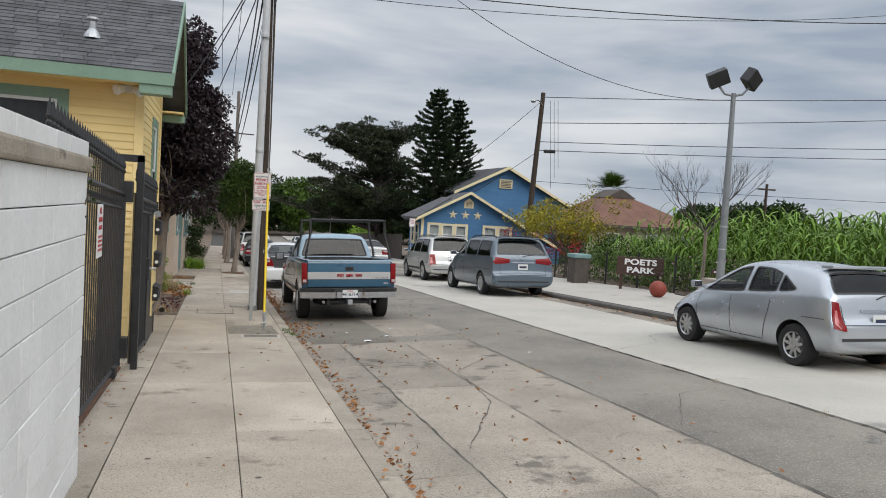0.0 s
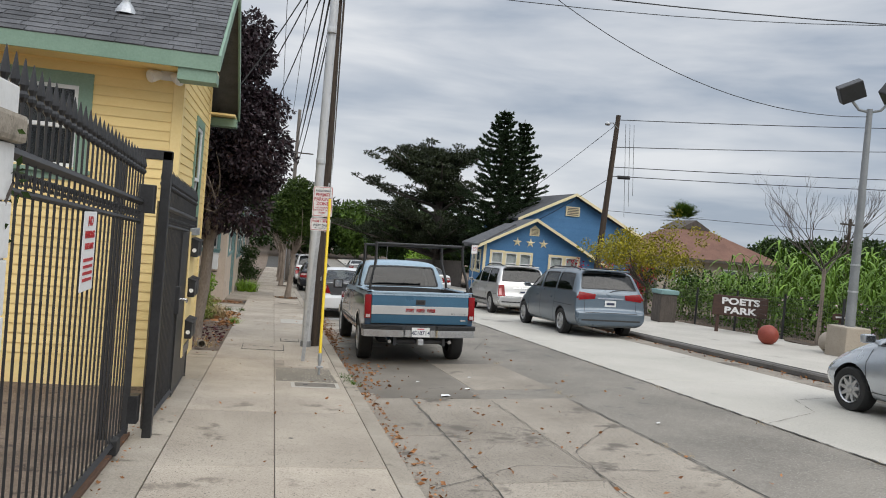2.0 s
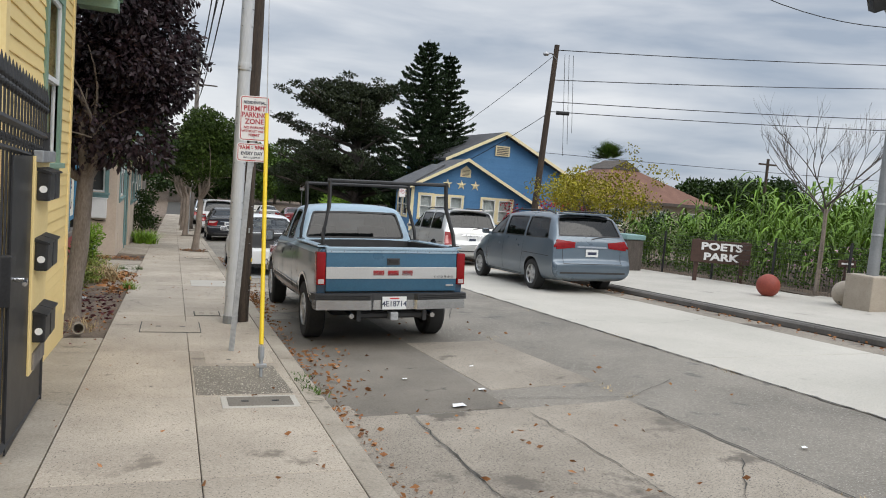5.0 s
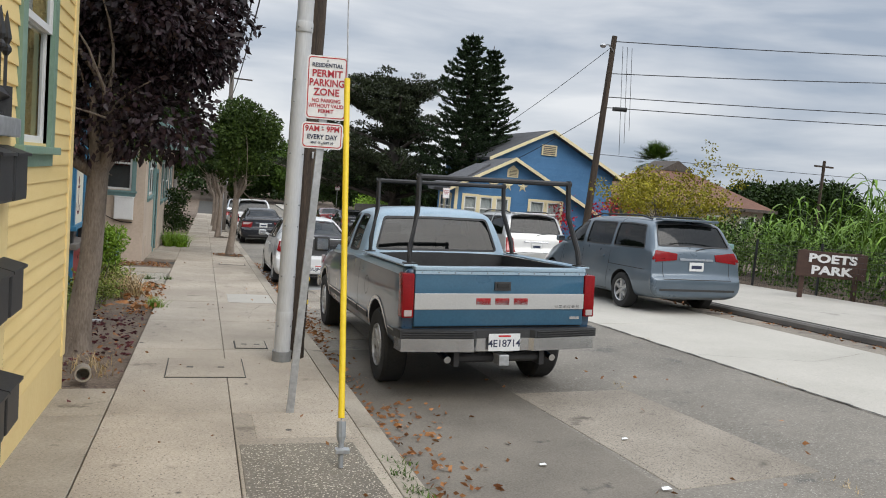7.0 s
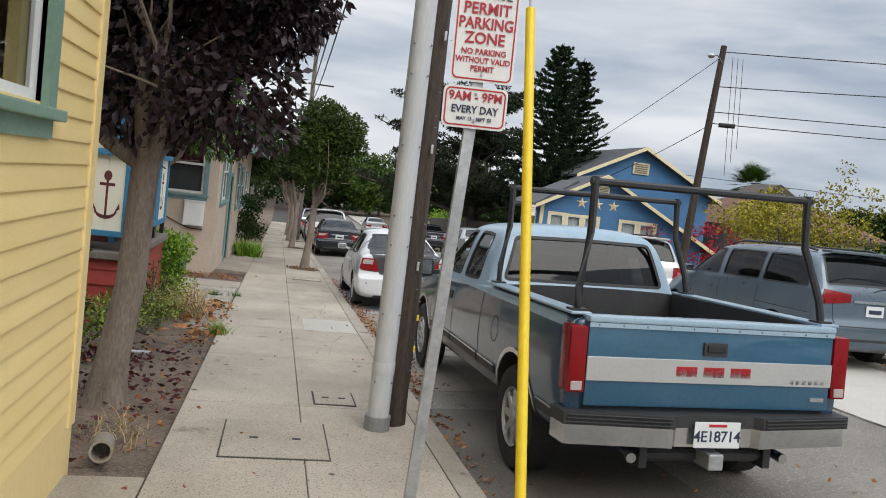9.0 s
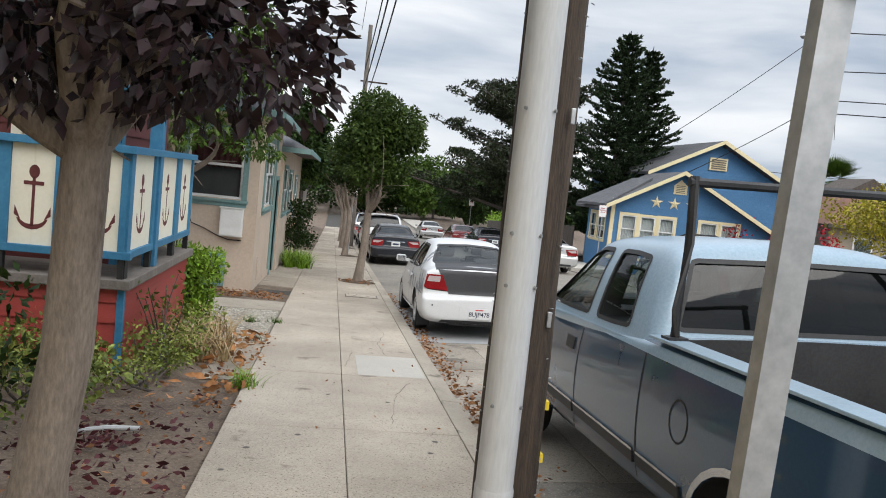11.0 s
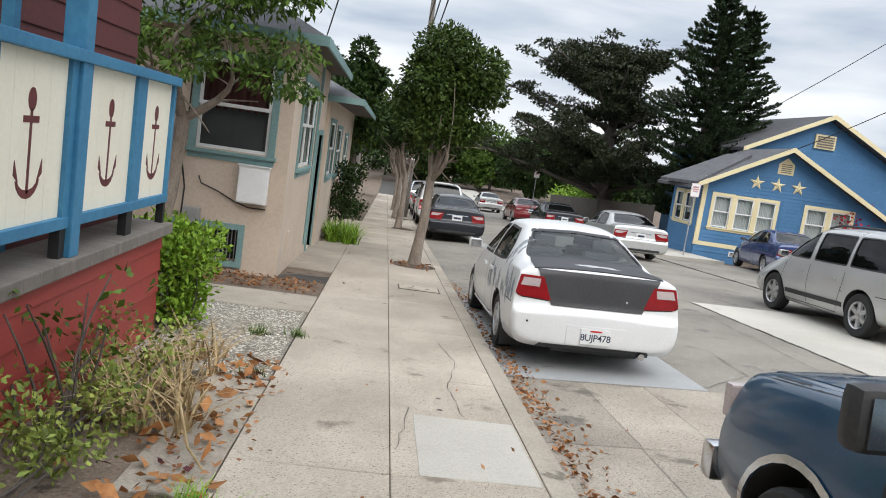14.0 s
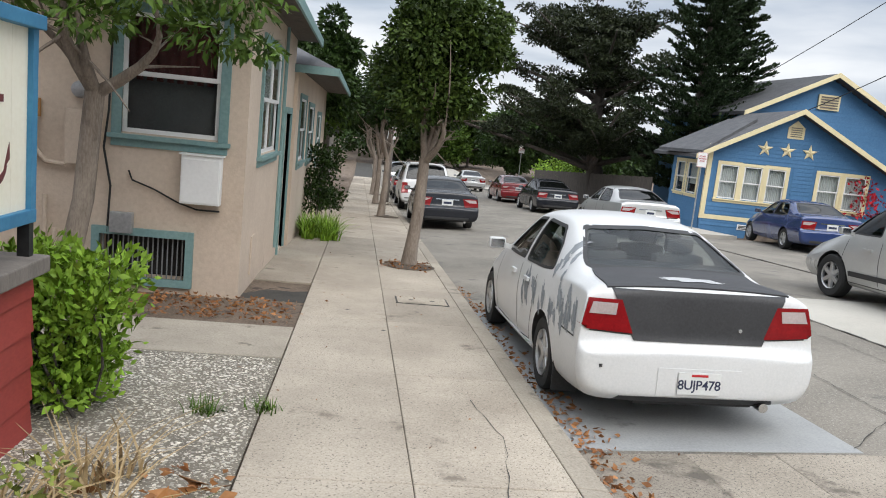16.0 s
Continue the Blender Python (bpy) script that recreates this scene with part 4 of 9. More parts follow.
def beige_house():
    h = thing("house", (-5, 31, gz(-5, 31)), "beige stucco bungalow with faded teal trim", "house")
    X0, YA, YB, YC = -1.42, 27.62, 32.6, 42.5
    front, side = frame_of((-9, YA, 0), (1, 0, 0), (0, -1, 0)), frame_of((X0, YA, 0), (0, 1, 0), (1, 0, 0))
    wf, vent = (6.28, 7.28, 0.38, 1.62), (6.1, 7.0, -1.18, -0.72)
    bm = B()
    holed_wall(bm, front, 9 + X0 - 0.2, -2.0, 2.05, 0.2, [wf, vent])
    w1 = part("wall", bm, M_STUC, h)
    ws = [(0.95, 2.7, 0.22, 1.55)]
    door = (3.75, 4.6, -1.5, 0.75)
    bm = B()
    holed_wall(bm, side, YB - YA, -2.0, 2.05, 0.2, ws + [door])
    w2 = part("wall", bm, M_STUC, h)
    window(w1, front, *wf, M_TEAL, M_WHITE, 0.1, blind=(M_MAROON, 0.45))
    # grey sheet for the screen; its tone also stands in for the pane's reflection
    bm = B()
    box(bm, wf[0], wf[1], -0.13, -0.125, wf[2], (wf[2] + wf[3]) / 2, front)
    part("insect_screen", bm, M_SCREEN, w1, "grey insect screen toned for the lower pane's reflection")
    window(w2, side, *ws[0], M_TEAL, M_WHITE, 0.1, blind=(M_WHITE, 0.4), cols=2)
    d = thing("door", side @ Vector((door[0], 0, door[2])), "", "")
    hang(d, w2)
    bm = B()
    a, b, c, q = door
    prism(bm, [(a - 0.09, -0.05, c), (a, -0.05, c), (a, -0.05, q), (b, -0.05, q), (b, -0.05, c), (b + 0.09, -0.05, c), (b + 0.09, -0.05, q + 0.1), (a - 0.09, -0.05, q + 0.1)], (0, 0.08, 0), side)
    part("door_frame", bm, M_TEAL, d)
    bm = B()
    box(bm, door[0], door[1], -0.12, -0.07, door[2], door[3], side)
    part("door_leaf", bm, M_TEAL, d)
    # crawl-space vent with mesh
    v = thing("wall_vent", front @ Vector((6.55, 0, -1.2)), "", "")
    hang(v, w1)
    bm = B()
    ringbox(bm, 6.02, 7.08, -1.26, -0.64, 0.08, -0.02, 0.05, front)
    part("vent_frame", bm, M_TEAL, v)
    for k in range(17):
        bm = B()
        box(bm, 6.12 + 0.052 * k, 6.132 + 0.052 * k, -0.03, -0.015, -1.18, -0.72, front)
        part("vent_bar", bm, M_STEEL, v)
    # black board behind the bars paints the darkness of the crawl space
    bm = B()
    box(bm, 6.05, 7.05, -0.3, -0.25, -1.2, -0.7, front)
    part("dark_cavity", bm, M_BLACK, v)
    bm = B()
    box(bm, 0.75, 1.0, 0, 0.02, -1.22, -0.75, side, 0.004)
    part("access_hatch", bm, M_STUC, h)
    # far wing
    X1 = -1.36
    side2 = frame_of((X1, YB, 0), (0, 1, 0), (1, 0, 0))
    ws2 = [(0.7, 2.0, -0.1, 1.05), (2.9, 4.4, -0.15, 0.95), (6.0, 7.4, -0.4, 0.8)]
    bm = B()
    holed_wall(bm, side2, YC - YB, -2.3, 1.57, 0.2, ws2)
    w3 = part("wall", bm, M_STUC, h)
    for q in ws2:
        window(w3, side2, *q, M_TEAL, M_WHITE, 0.09, blind=(M_WHITE, 0.3))
    bm = B()
    box(bm, -9, X1 - 0.2, YB, YB + 0.2, -2.2, 1.57)
    box(bm, -9, X1, YC - 0.2, YC, -2.3, 1.57)
    part("wall", bm, M_STUC, h)
    eave_box(h, -10, X0 + 0.4, YA - 0.55, YB + 0.1, 2.05, M_SHING, 1.3, 2.4)
    eave_box(h, -10, X1 + 0.66, YB - 0.1, YC + 0.5, 1.58, M_SHING, 1.1, 2.4)
    for y0 in (YA - 0.4,):
        bm = B()
        tube(bm, [(X0 + 0.02, 30.9, 2.1), (X0 + 0.02, 30.9, -1.3)], 0.03, 8)
        part("downpipe", bm, M_TEAL, h)


beige_house()


# ---- the blue house ----
def blue_house():
    h = thing("house", (17, 52, gz(17, 52)), "blue clapboard house with cream trim and star ornaments", "house")
    f = frame_of((12.3, 45.4, 0), (0.99, -0.13, 0), (-0.13, -0.99, 0))
    LN, Z0, ZE, PK, ZP = 8.2, -2.3, 1.0, 2.95, 2.62
    slope = (ZP - 0.95) / 3.1
    bm = B()
    w1 = (0.38, 2.95, -0.62, 0.62)
    w2 = (3.95, 5.85, -0.66, 0.66)
    holed_wall(bm, f, LN, Z0, 0.95, 0.15, [w1, w2])
    prism(bm, [(0, 0, 0.95), (LN, 0, 0.95), (LN, 0, ZP - slope * (LN - PK) if ZP - slope * (LN - PK) > 0.95 else 0.96), (PK, 0, ZP), (0, 0, ZP - slope * PK)], (0, -0.15, 0), f)
    wall = part("wall", bm, M_BLUEH, h)
    ends = lambda w: (0, LN) if w < 0.95 else (max(0, PK - (ZP - w) / slope), min(LN, PK + (ZP - w) / slope))
    clapboards(wall, f, LN, -1.65, ZP - 0.05, 0.14, M_BLUEH, [(w1[0] - 0.15, w1[1] + 0.15, w1[2] - 0.15, w1[3] + 0.15), (w2[0] - 0.15, w2[1] + 0.15, w2[2] - 0.15, w2[3] + 0.15)], ends)
    for u0, u1, n in ((w1[0], w1[1], 3), (w2[0], w2[1], 2)):
        st = (u1 - u0) / n
        for k in range(n):
            window(wall, f, u0 + k * st + 0.1, u0 + (k + 1) * st - 0.1, -0.62, 0.6, M_CREAM, M_WHITE, 0.1 if 0 < k < n - 1 else 0.12, blind=(M_WHITE, 0.0))
    bm = B()
    box(bm, -0.05, LN, 0, 0.03, -1.42, -1.26, f)
    part("water_table", bm, M_CREAM, h)
    bm = B()
    box(bm, -0.03, 0.13, -0.1, 0.03, -1.42, 1.3, f)
    part("corner_board", bm, M_CREAM, h)
    for u in (1.6, 3.3):
        v = thing("vent", f @ Vector((u, 0, -1.6)), "", "")
        hang(v, wall)
        bm = B()
        box(bm, u - 0.2, u + 0.2, 0, 0.03, -1.72, -1.52, f)
        part("vent_frame", bm, M_WHITE, v)
        bm = B()
        for k in range(3):
            box(bm, u - 0.16, u + 0.16, 0.03, 0.036, -1.69 + 0.05 * k, -1.66 + 0.05 * k, f)
        part("vent_slot", bm, M_BLACK, v)
    # gable louvre
    bm = B()
    u = PK
    prism(bm, [(u - 0.3, 0.03, 1.75), (u + 0.3, 0.03, 1.75), (u + 0.3, 0.03, 2.15), (u, 0.03, 2.4), (u - 0.3, 0.03, 2.15)], (0, -0.05, 0), f)
    lv = part("gable_vent", bm, M_CREAM, h)
    for k in range(5):
        bm = B()
        box(bm, u - 0.2, u + 0.2, 0.03, 0.05, 1.82 + 0.075 * k, 1.85 + 0.075 * k, f)
        part("slat", bm, M_GREYW, lv)
    # three stars
    for k, u in enumerate((1.95, 2.75, 3.55)):
        bm = B()
        c = f @ Matrix.Translation((u, 0.03, 1.3))
        tip = c @ Vector((0, 0.06, 0))
        ring = []
        for q in range(10):
            r = 0.3 if q % 2 == 0 else 0.115
            a = math.pi / 2 + q * math.pi / 5
            ring.append(c @ Vector((r * math.cos(a), 0, r * math.sin(a))))
        vs = [bm.verts.new(p) for p in ring]
        back = bm.faces.new(vs)
        t = bm.verts.new(tip)
        for q in range(10):
            bm.faces.new((vs[q], vs[(q + 1) % 10], t))
        part("star", bm, M_CREAM, h)
    # front gable roof
    over = 0.45
    for s in (-1, 1):
        end = PK + s * (3.1 if s < 0 else 5.4)
        ends_u = end + s * over
        ze = ZP - slope * abs(ends_u - PK)
        bm = B()
        quadbox(bm, [f @ Vector(p) for p in ((PK, over, ZP + 0.16), (ends_u, over, ze + 0.16), (ends_u, -5.5, ze + 0.16), (PK, -5.5, ZP + 0.16))],
                [f @ Vector(p) for p in ((PK, over, ZP + 0.04), (ends_u, over, ze + 0.04), (ends_u, -5.5, ze + 0.04), (PK, -5.5, ZP + 0.04))])
        part("roof", bm, M_SHING, h)
        bm = B()
        prism(bm, [(PK, over, ZP + 0.18), (ends_u, over, ze + 0.18), (ends_u, over, ze - 0.0), (PK, over, ZP - 0.0)], (0, 0.04, 0), f)
        part("bargeboard", bm, M_CREAM, h)
    # street side wall with windows
    sd = frame_of((12.3, 48.3, 0), (0, -1, 0), (-1, 0, 0))
    holes = [(0.35, 1.05, -0.6, 0.55), (1.35, 2.2, -0.6, 0.55)]
    bm = B()
    holed_wall(bm, sd, 2.75, Z0, 0.95, 0.15, holes)
    ws = part("wall", bm, M_BLUEH, h)
    clapboards(ws, sd, 2.75, -1.65, 0.95, 0.14, M_BLUEH, [(a - 0.12, b + 0.12, c - 0.15, d + 0.12) for a, b, c, d in holes])
    for q in holes:
        window(ws, sd, *q, M_CREAM, M_WHITE, 0.12, blind=(M_WHITE, 0.3))
    bm = B()
    quadbox(bm, [(11.75, 44.9, 0.9), (11.75, 48.8, 0.9), (14.5, 48.8, 2.3), (14.5, 46.5, 2.3)], [(11.75, 44.9, 1.02), (11.75, 48.8, 1.02), (14.5, 48.8, 2.42), (14.5, 46.5, 2.42)])
    part("roof", bm, M_SHING, h)
    bm = B()
    box(bm, 12.3, 18.0, 48.3, 48.45, Z0, 1.0)
    part("wall", bm, M_BLUEH, h)
    bm = B()
    prism(bm, [(12.31, 48.31, 1.0), (17.9, 48.31, 1.0), (17.9, 48.31, 1.6), (15.2, 48.31, 2.4), (14.4, 48.31, 2.25)], (0, 0.12, 0))
    part("gable", bm, M_BLUEH, h)
    # tall block behind
    xl, xm, xr, zp, rise = 16.3, 19.8, 24.4, 4.7, 0.5
    zl, zr = zp - rise * (xm - xl), zp - rise * (xr - xm)
    bm = B()
    prism(bm, [(xl, 50.6, -2.6), (xr, 50.6, -2.6), (xr, 50.6, zr), (xm, 50.6, zp), (xl, 50.6, zl)], (0, 9.4, 0))
    wt = part("wall", bm, M_BLUEH, h)
    bt = frame_of((0, 50.6, 0), (1, 0, 0), (0, -1, 0))
    clapboards(wt, bt, 12.6, 0.9, 4.6, 0.14, M_BLUEH, (), lambda w: (max(xl, xm - (zp - w) / rise), min(xr, xm + (zp - w) / rise)))
    for x1 in (xl - 0.5, xr + 0.5):
        ze = zp - rise * abs(x1 - xm)
        bm = B()
        quadbox(bm, [(xm, 50.1, zp + 0.2), (x1, 50.1, ze + 0.2), (x1, 60.4, ze + 0.2), (xm, 60.4, zp + 0.2)], [(xm, 50.1, zp + 0.05), (x1, 50.1, ze + 0.05), (x1, 60.4, ze + 0.05), (xm, 60.4, zp + 0.05)])
        part("roof", bm, M_SHING, h)
        bm = B()
        prism(bm, [(xm, 50.1, zp + 0.22), (x1, 50.1, ze + 0.22), (x1, 50.1, ze + 0.02), (xm, 50.1, zp + 0.02)], (0, -0.05, 0))
        part("bargeboard", bm, M_CREAM, h)
    bm = B()
    box(bm, 19.3, 20.3, 50.5, 50.58, 3.35, 4.0)
    lv = part("gable_vent", bm, M_CREAM, h)
    for k in range(5):
        bm = B()
        box(bm, 19.4, 20.2, 50.47, 50.5, 3.42 + 0.11 * k, 3.48 + 0.11 * k)
        part("slat", bm, M_GREYW, lv)


blue_house()


def cottage(x0, x1, y0, y1, wall_mat, label, eave, ridge):
    """A plain gabled cottage further down the street."""
    h = thing("house", ((x0 + x1) / 2, (y0 + y1) / 2, gz(x1, y0)), label, "house", "far cottages")
    zb = along(y1) - 0.3
    front = frame_of((x0, y0, 0), (1, 0, 0), (0, -1, 0))
    side = frame_of((x1, y0, 0), (0, 1, 0), (1, 0, 0))
    ln = y1 - y0
    holes = [(ln * 0.15, ln * 0.15 + 1.1, zb + 1.3, zb + 2.5), (ln * 0.6, ln * 0.6 + 1.1, zb + 1.3, zb + 2.5)]
    bm = B()
    holed_wall(bm, side, ln, zb, eave, 0.15, holes)
    w = part("wall", bm, wall_mat, h)
    for q in holes:
        window(w, side, *q, M_WHITE, M_WHITE, 0.1, blind=(M_WHITE, 0.4))
    ym = (y0 + y1) / 2
    bm = B()
    box(bm, x0, x1 - 0.15, y0, y0 + 0.15, zb, eave)
    part("wall", bm, wall_mat, h)
    bm = B()
    prism(bm, [(x1, y0, eave), (x1, y1, eave), (x1, ym, ridge)], (-0.15, 0, 0))
    part("gable", bm, wall_mat, h)
    for y in (y0 - 0.4, y1 + 0.4):
        ze = eave - 0.4 * (ridge - eave) / (ym - y0)
        roof_slope(h, "roof", [(x0, y, ze + 0.1), (x1 + 0.4, y, ze + 0.1), (x1 + 0.4, ym, ridge + 0.1), (x0, ym, ridge + 0.1)], 0.1, M_SHING)


cottage(-9, -2.6, 45.5, 52, M_STUC, "tan stucco cottage beyond the bungalow", 1.0, 2.6)
cottage(-9, -2.6, 58, 66, M_CREAMP, "cream painted cottage down the street", 0.6, 2.4)
cottage(-9, -2.6, 76, 84, M_GREYW, "grey wooden cottage down the street", -0.2, 1.8)


# ---- vehicles ----
from mathutils.bvhtree import BVHTree


def paint(name, a, b, rough=0.3, coat=0.8, metal=0.25):
    return surface(name, a, b, big=1.2, fine=60, rough=rough, metal=metal, bump=0.03, depth=0.001, coat=coat, local=True, spec=0.4)


P_BLUE = paint("slate_blue_car_paint", (0.009, 0.042, 0.09), (0.016, 0.062, 0.12), 0.3, 0.9, 0.1)
P_STEEL = paint("steel_blue_tailgate_paint", (0.024, 0.09, 0.155), (0.036, 0.12, 0.2), 0.3, 0.9, 0.15)
P_LIGHT = paint("faded_light_blue_paint", (0.26, 0.37, 0.46), (0.36, 0.47, 0.56), 0.4, 0.5, 0.05)
P_SILV = paint("silver_paint", (0.44, 0.47, 0.5), (0.54, 0.57, 0.6), 0.25, metal=0.6)
P_WHITE = paint("white_car_paint", (0.6, 0.61, 0.61), (0.7, 0.7, 0.7), 0.4, 0.4, 0.0)
P_VAN = paint("grey_blue_car_paint", (0.085, 0.115, 0.145), (0.115, 0.15, 0.185), 0.3, metal=0.3)
P_DARK = paint("black_car_paint", (0.006, 0.007, 0.011), (0.012, 0.014, 0.02), 0.25, 0.35, 0.0)
P_NAVY = paint("navy_car_paint", (0.02, 0.04, 0.13), (0.03, 0.055, 0.17), 0.25, metal=0.1)
P_REDC = paint("dark_red_car_paint", (0.17, 0.012, 0.016), (0.23, 0.02, 0.025), 0.25, metal=0.1)
P_PALE = paint("pale_silver_paint", (0.46, 0.46, 0.45), (0.55, 0.55, 0.54), 0.3, metal=0.4)
P_PRIM = surface("grey_primer", (0.2, 0.22, 0.235), (0.3, 0.32, 0.34), 3, 40, 0.75, bump=0.05, local=True)
P_CARB = surface("matt_black_boot_lid", (0.02, 0.02, 0.022), (0.04, 0.04, 0.043), 2, 60, 0.5, bump=0.1, local=True)
M_TYRE = surface("tyre_rubber", (0.012, 0.012, 0.012), (0.03, 0.029, 0.028), 5, 60, 0.85, bump=0.3, local=True)
M_RIM = surface("alloy_rim", (0.42, 0.42, 0.42), (0.58, 0.58, 0.58), 4, 40, 0.35, metal=0.8, bump=0.05, local=True)
M_CHROME = surface("dull_chrome", (0.5, 0.51, 0.53), (0.65, 0.66, 0.67), 3, 40, 0.2, metal=1.0, bump=0.05, local=True)
M_PINKLENS = surface("pale_red_lamp_plastic", (0.42, 0.09, 0.09), (0.5, 0.14, 0.13), 6, 60, 0.15, bump=0.05, coat=0.8, local=True)
M_TAIL = surface("red_lamp_plastic", (0.16, 0.003, 0.005), (0.25, 0.006, 0.008), 6, 60, 0.2, bump=0.05, local=True, spec=0.3)
M_CLEAR = surface("clear_lamp_plastic", (0.36, 0.3, 0.29), (0.46, 0.39, 0.38), 6, 60, 0.15, bump=0.05, local=True)
M_PLAST = surface("black_plastic", (0.02, 0.02, 0.021), (0.04, 0.04, 0.041), 5, 60, 0.6, bump=0.1, local=True)
M_PLATE = surface("plate_enamel", (0.62, 0.63, 0.62), (0.72, 0.73, 0.72), 5, 60, 0.4, bump=0.05, local=True)
M_PLATEB = surface("plate_blue_ink", (0.02, 0.025, 0.06), (0.03, 0.04, 0.08), 5, 60, 0.5, bump=0, local=True)
M_REDINK = surface("red_enamel", (0.4, 0.015, 0.02), (0.5, 0.025, 0.03), 5, 60, 0.4, bump=0, local=True)
M_SEAT = surface("grey_seat_cloth", (0.05, 0.052, 0.055), (0.09, 0.092, 0.095), 5, 60, 0.9, bump=0.2, local=True)


def loft_body(stations):
    """Rings along the length, each (y, bottom, top, half width low, half width mid, half width top, height of the widest line)."""
    bm = B()
    rings = []
    for y, zb, zt, wl, wm, wt, zm in stations:
        half = [(0, zb), (wl * 0.92, zb), (wl, zb + 0.05), (wm, zm), (wt + (wm - wt) * 0.35, zt - 0.09), (wt, zt - 0.02), (wt - 0.09, zt), (0, zt + 0.02)]
        pts = [(x, y, z) for x, z in half] + [(-x, y, z) for x, z in half[-2:0:-1]]
        rings.append([bm.verts.new(p) for p in pts])
    n = len(rings[0])
    for a, b in zip(rings, rings[1:]):
        for k in range(n):
            bm.faces.new((a[k], a[(k + 1) % n], b[(k + 1) % n], b[k]))
    bm.faces.new(rings[0][::-1])
    bm.faces.new(rings[-1])
    return bm


def baked(name, bm, mat, cutters, level=2):
    """The smooth body with wheel arches and other hollows cut out."""
    me = mesh_of(name, bm, mat)
    ob = bpy.data.objects.new(name, me)
    scene.collection.objects.link(ob)
    if level:
        s = ob.modifiers.new("smooth", "SUBSURF")
        s.levels = s.render_levels = level
    extra = []
    for c in cutters:
        cm = mesh_of("cutter", c, M_PLAST)
        co = bpy.data.objects.new("cutter", cm)
        scene.collection.objects.link(co)
        extra.append(co)
        b = ob.modifiers.new("cut", "BOOLEAN")
        b.object, b.operation, b.solver, b.material_mode = co, "DIFFERENCE", "EXACT", "TRANSFER"
    dg = bpy.context.evaluated_depsgraph_get()
    out = bpy.data.meshes.new_from_object(ob.evaluated_get(dg))
    out.name = name
    for o in (ob, *extra):
        bpy.data.objects.remove(o)
    for p in out.polygons:
        p.use_smooth = True
    out.set_sharp_from_angle(angle=radians(40))
    return out


class Skin:
    """The body's surface, to lay lamps, seams and trim on."""

    def __init__(self, me):
        self.tree = BVHTree.FromPolygons([v.co.copy() for v in me.vertices], [tuple(p.vertices) for p in me.polygons])

    def at(self, a, b, side):
        """A point of the skin: side 'L', 'R' takes (y, z); 'B' (back) and 'F' take (x, z); 'T' takes (x, y)."""
        o, d = {"L": ((-3, a, b), (1, 0, 0)), "R": ((3, a, b), (-1, 0, 0)), "B": ((a, -3, b), (0, 1, 0)), "F": ((a, 9, b), (0, -1, 0)), "T": ((a, b, 4), (0, 0, -1))}[side]
        hit = self.tree.ray_cast(Vector(o), Vector(d))
        if hit[0] is None:
            near = self.tree.find_nearest(Vector(o) + Vector(d) * 2.5)
            return near[0], -Vector(d)
        return hit[0], -Vector(d)

    def panel(self, corners, side, n=6, proud=0.008, thick=0.03, m=None):
        bm = B()
        a, b, c, d = [Vector((*p, 0)) for p in corners]

        def f(u, v):
            p = (a * (1 - u) + b * u) * (1 - v) + (d * (1 - u) + c * u) * v
            q, out = self.at(p.x, p.y, side)
            return q + out * proud
        _, out = self.at(corners[0][0], corners[0][1], side)
        return sheet(bm, f, n, n, thick, out)

    def splotch(self, a, b, ra, rb, side, seed, proud, lean=0.0, n=14):
        """An uneven patch of paint with ragged edges; lean shears it."""
        bm = B()
        made = {}

        def v(i, j):
            if (i, j) not in made:
                u, w = 2 * i / n - 1, 2 * j / n - 1
                h, out = self.at(a + ra * u + lean * rb * w, b + rb * w, side)
                made[i, j] = bm.verts.new(h + out * proud)
            return made[i, j]
        for i in range(n):
            for j in range(n):
                u, w = (2 * i + 1) / n - 1, (2 * j + 1) / n - 1
                if u * u + w * w + 0.75 * noise.noise(Vector((u * 2.2 + seed, w * 2.2, seed * 3.1))) < 0.72:
                    bm.faces.new((v(i, j), v(i + 1, j), v(i + 1, j + 1), v(i, j + 1)))
        return bm

    def seam(self, pts, side, width=0.012, proud=0.002):
        bm = B()
        dense = []
        for (a, b), (c, d) in zip(pts, pts[1:]):
            k = max(2, int(math.hypot(c - a, d - b) / 0.06))
            dense += [(a + (c - a) * i / k, b + (d - b) * i / k) for i in range(k)]
        dense.append(pts[-1])
        prev = None
        for i, (a, b) in enumerate(dense):
            p, q = dense[max(0, i - 1)], dense[min(len(dense) - 1, i + 1)]
            dx, dy = q[0] - p[0], q[1] - p[1]
            ln = math.hypot(dx, dy) or 1
            ox, oy = -dy / ln * width / 2, dx / ln * width / 2
            row = []
            for s in (-1, 1):
                h, out = self.at(a + s * ox, b + s * oy, side)
                row.append(bm.verts.new(h + out * proud))
            if prev:
                bm.faces.new((prev[0], prev[1], row[1], row[0]))
            prev = row
        return bm


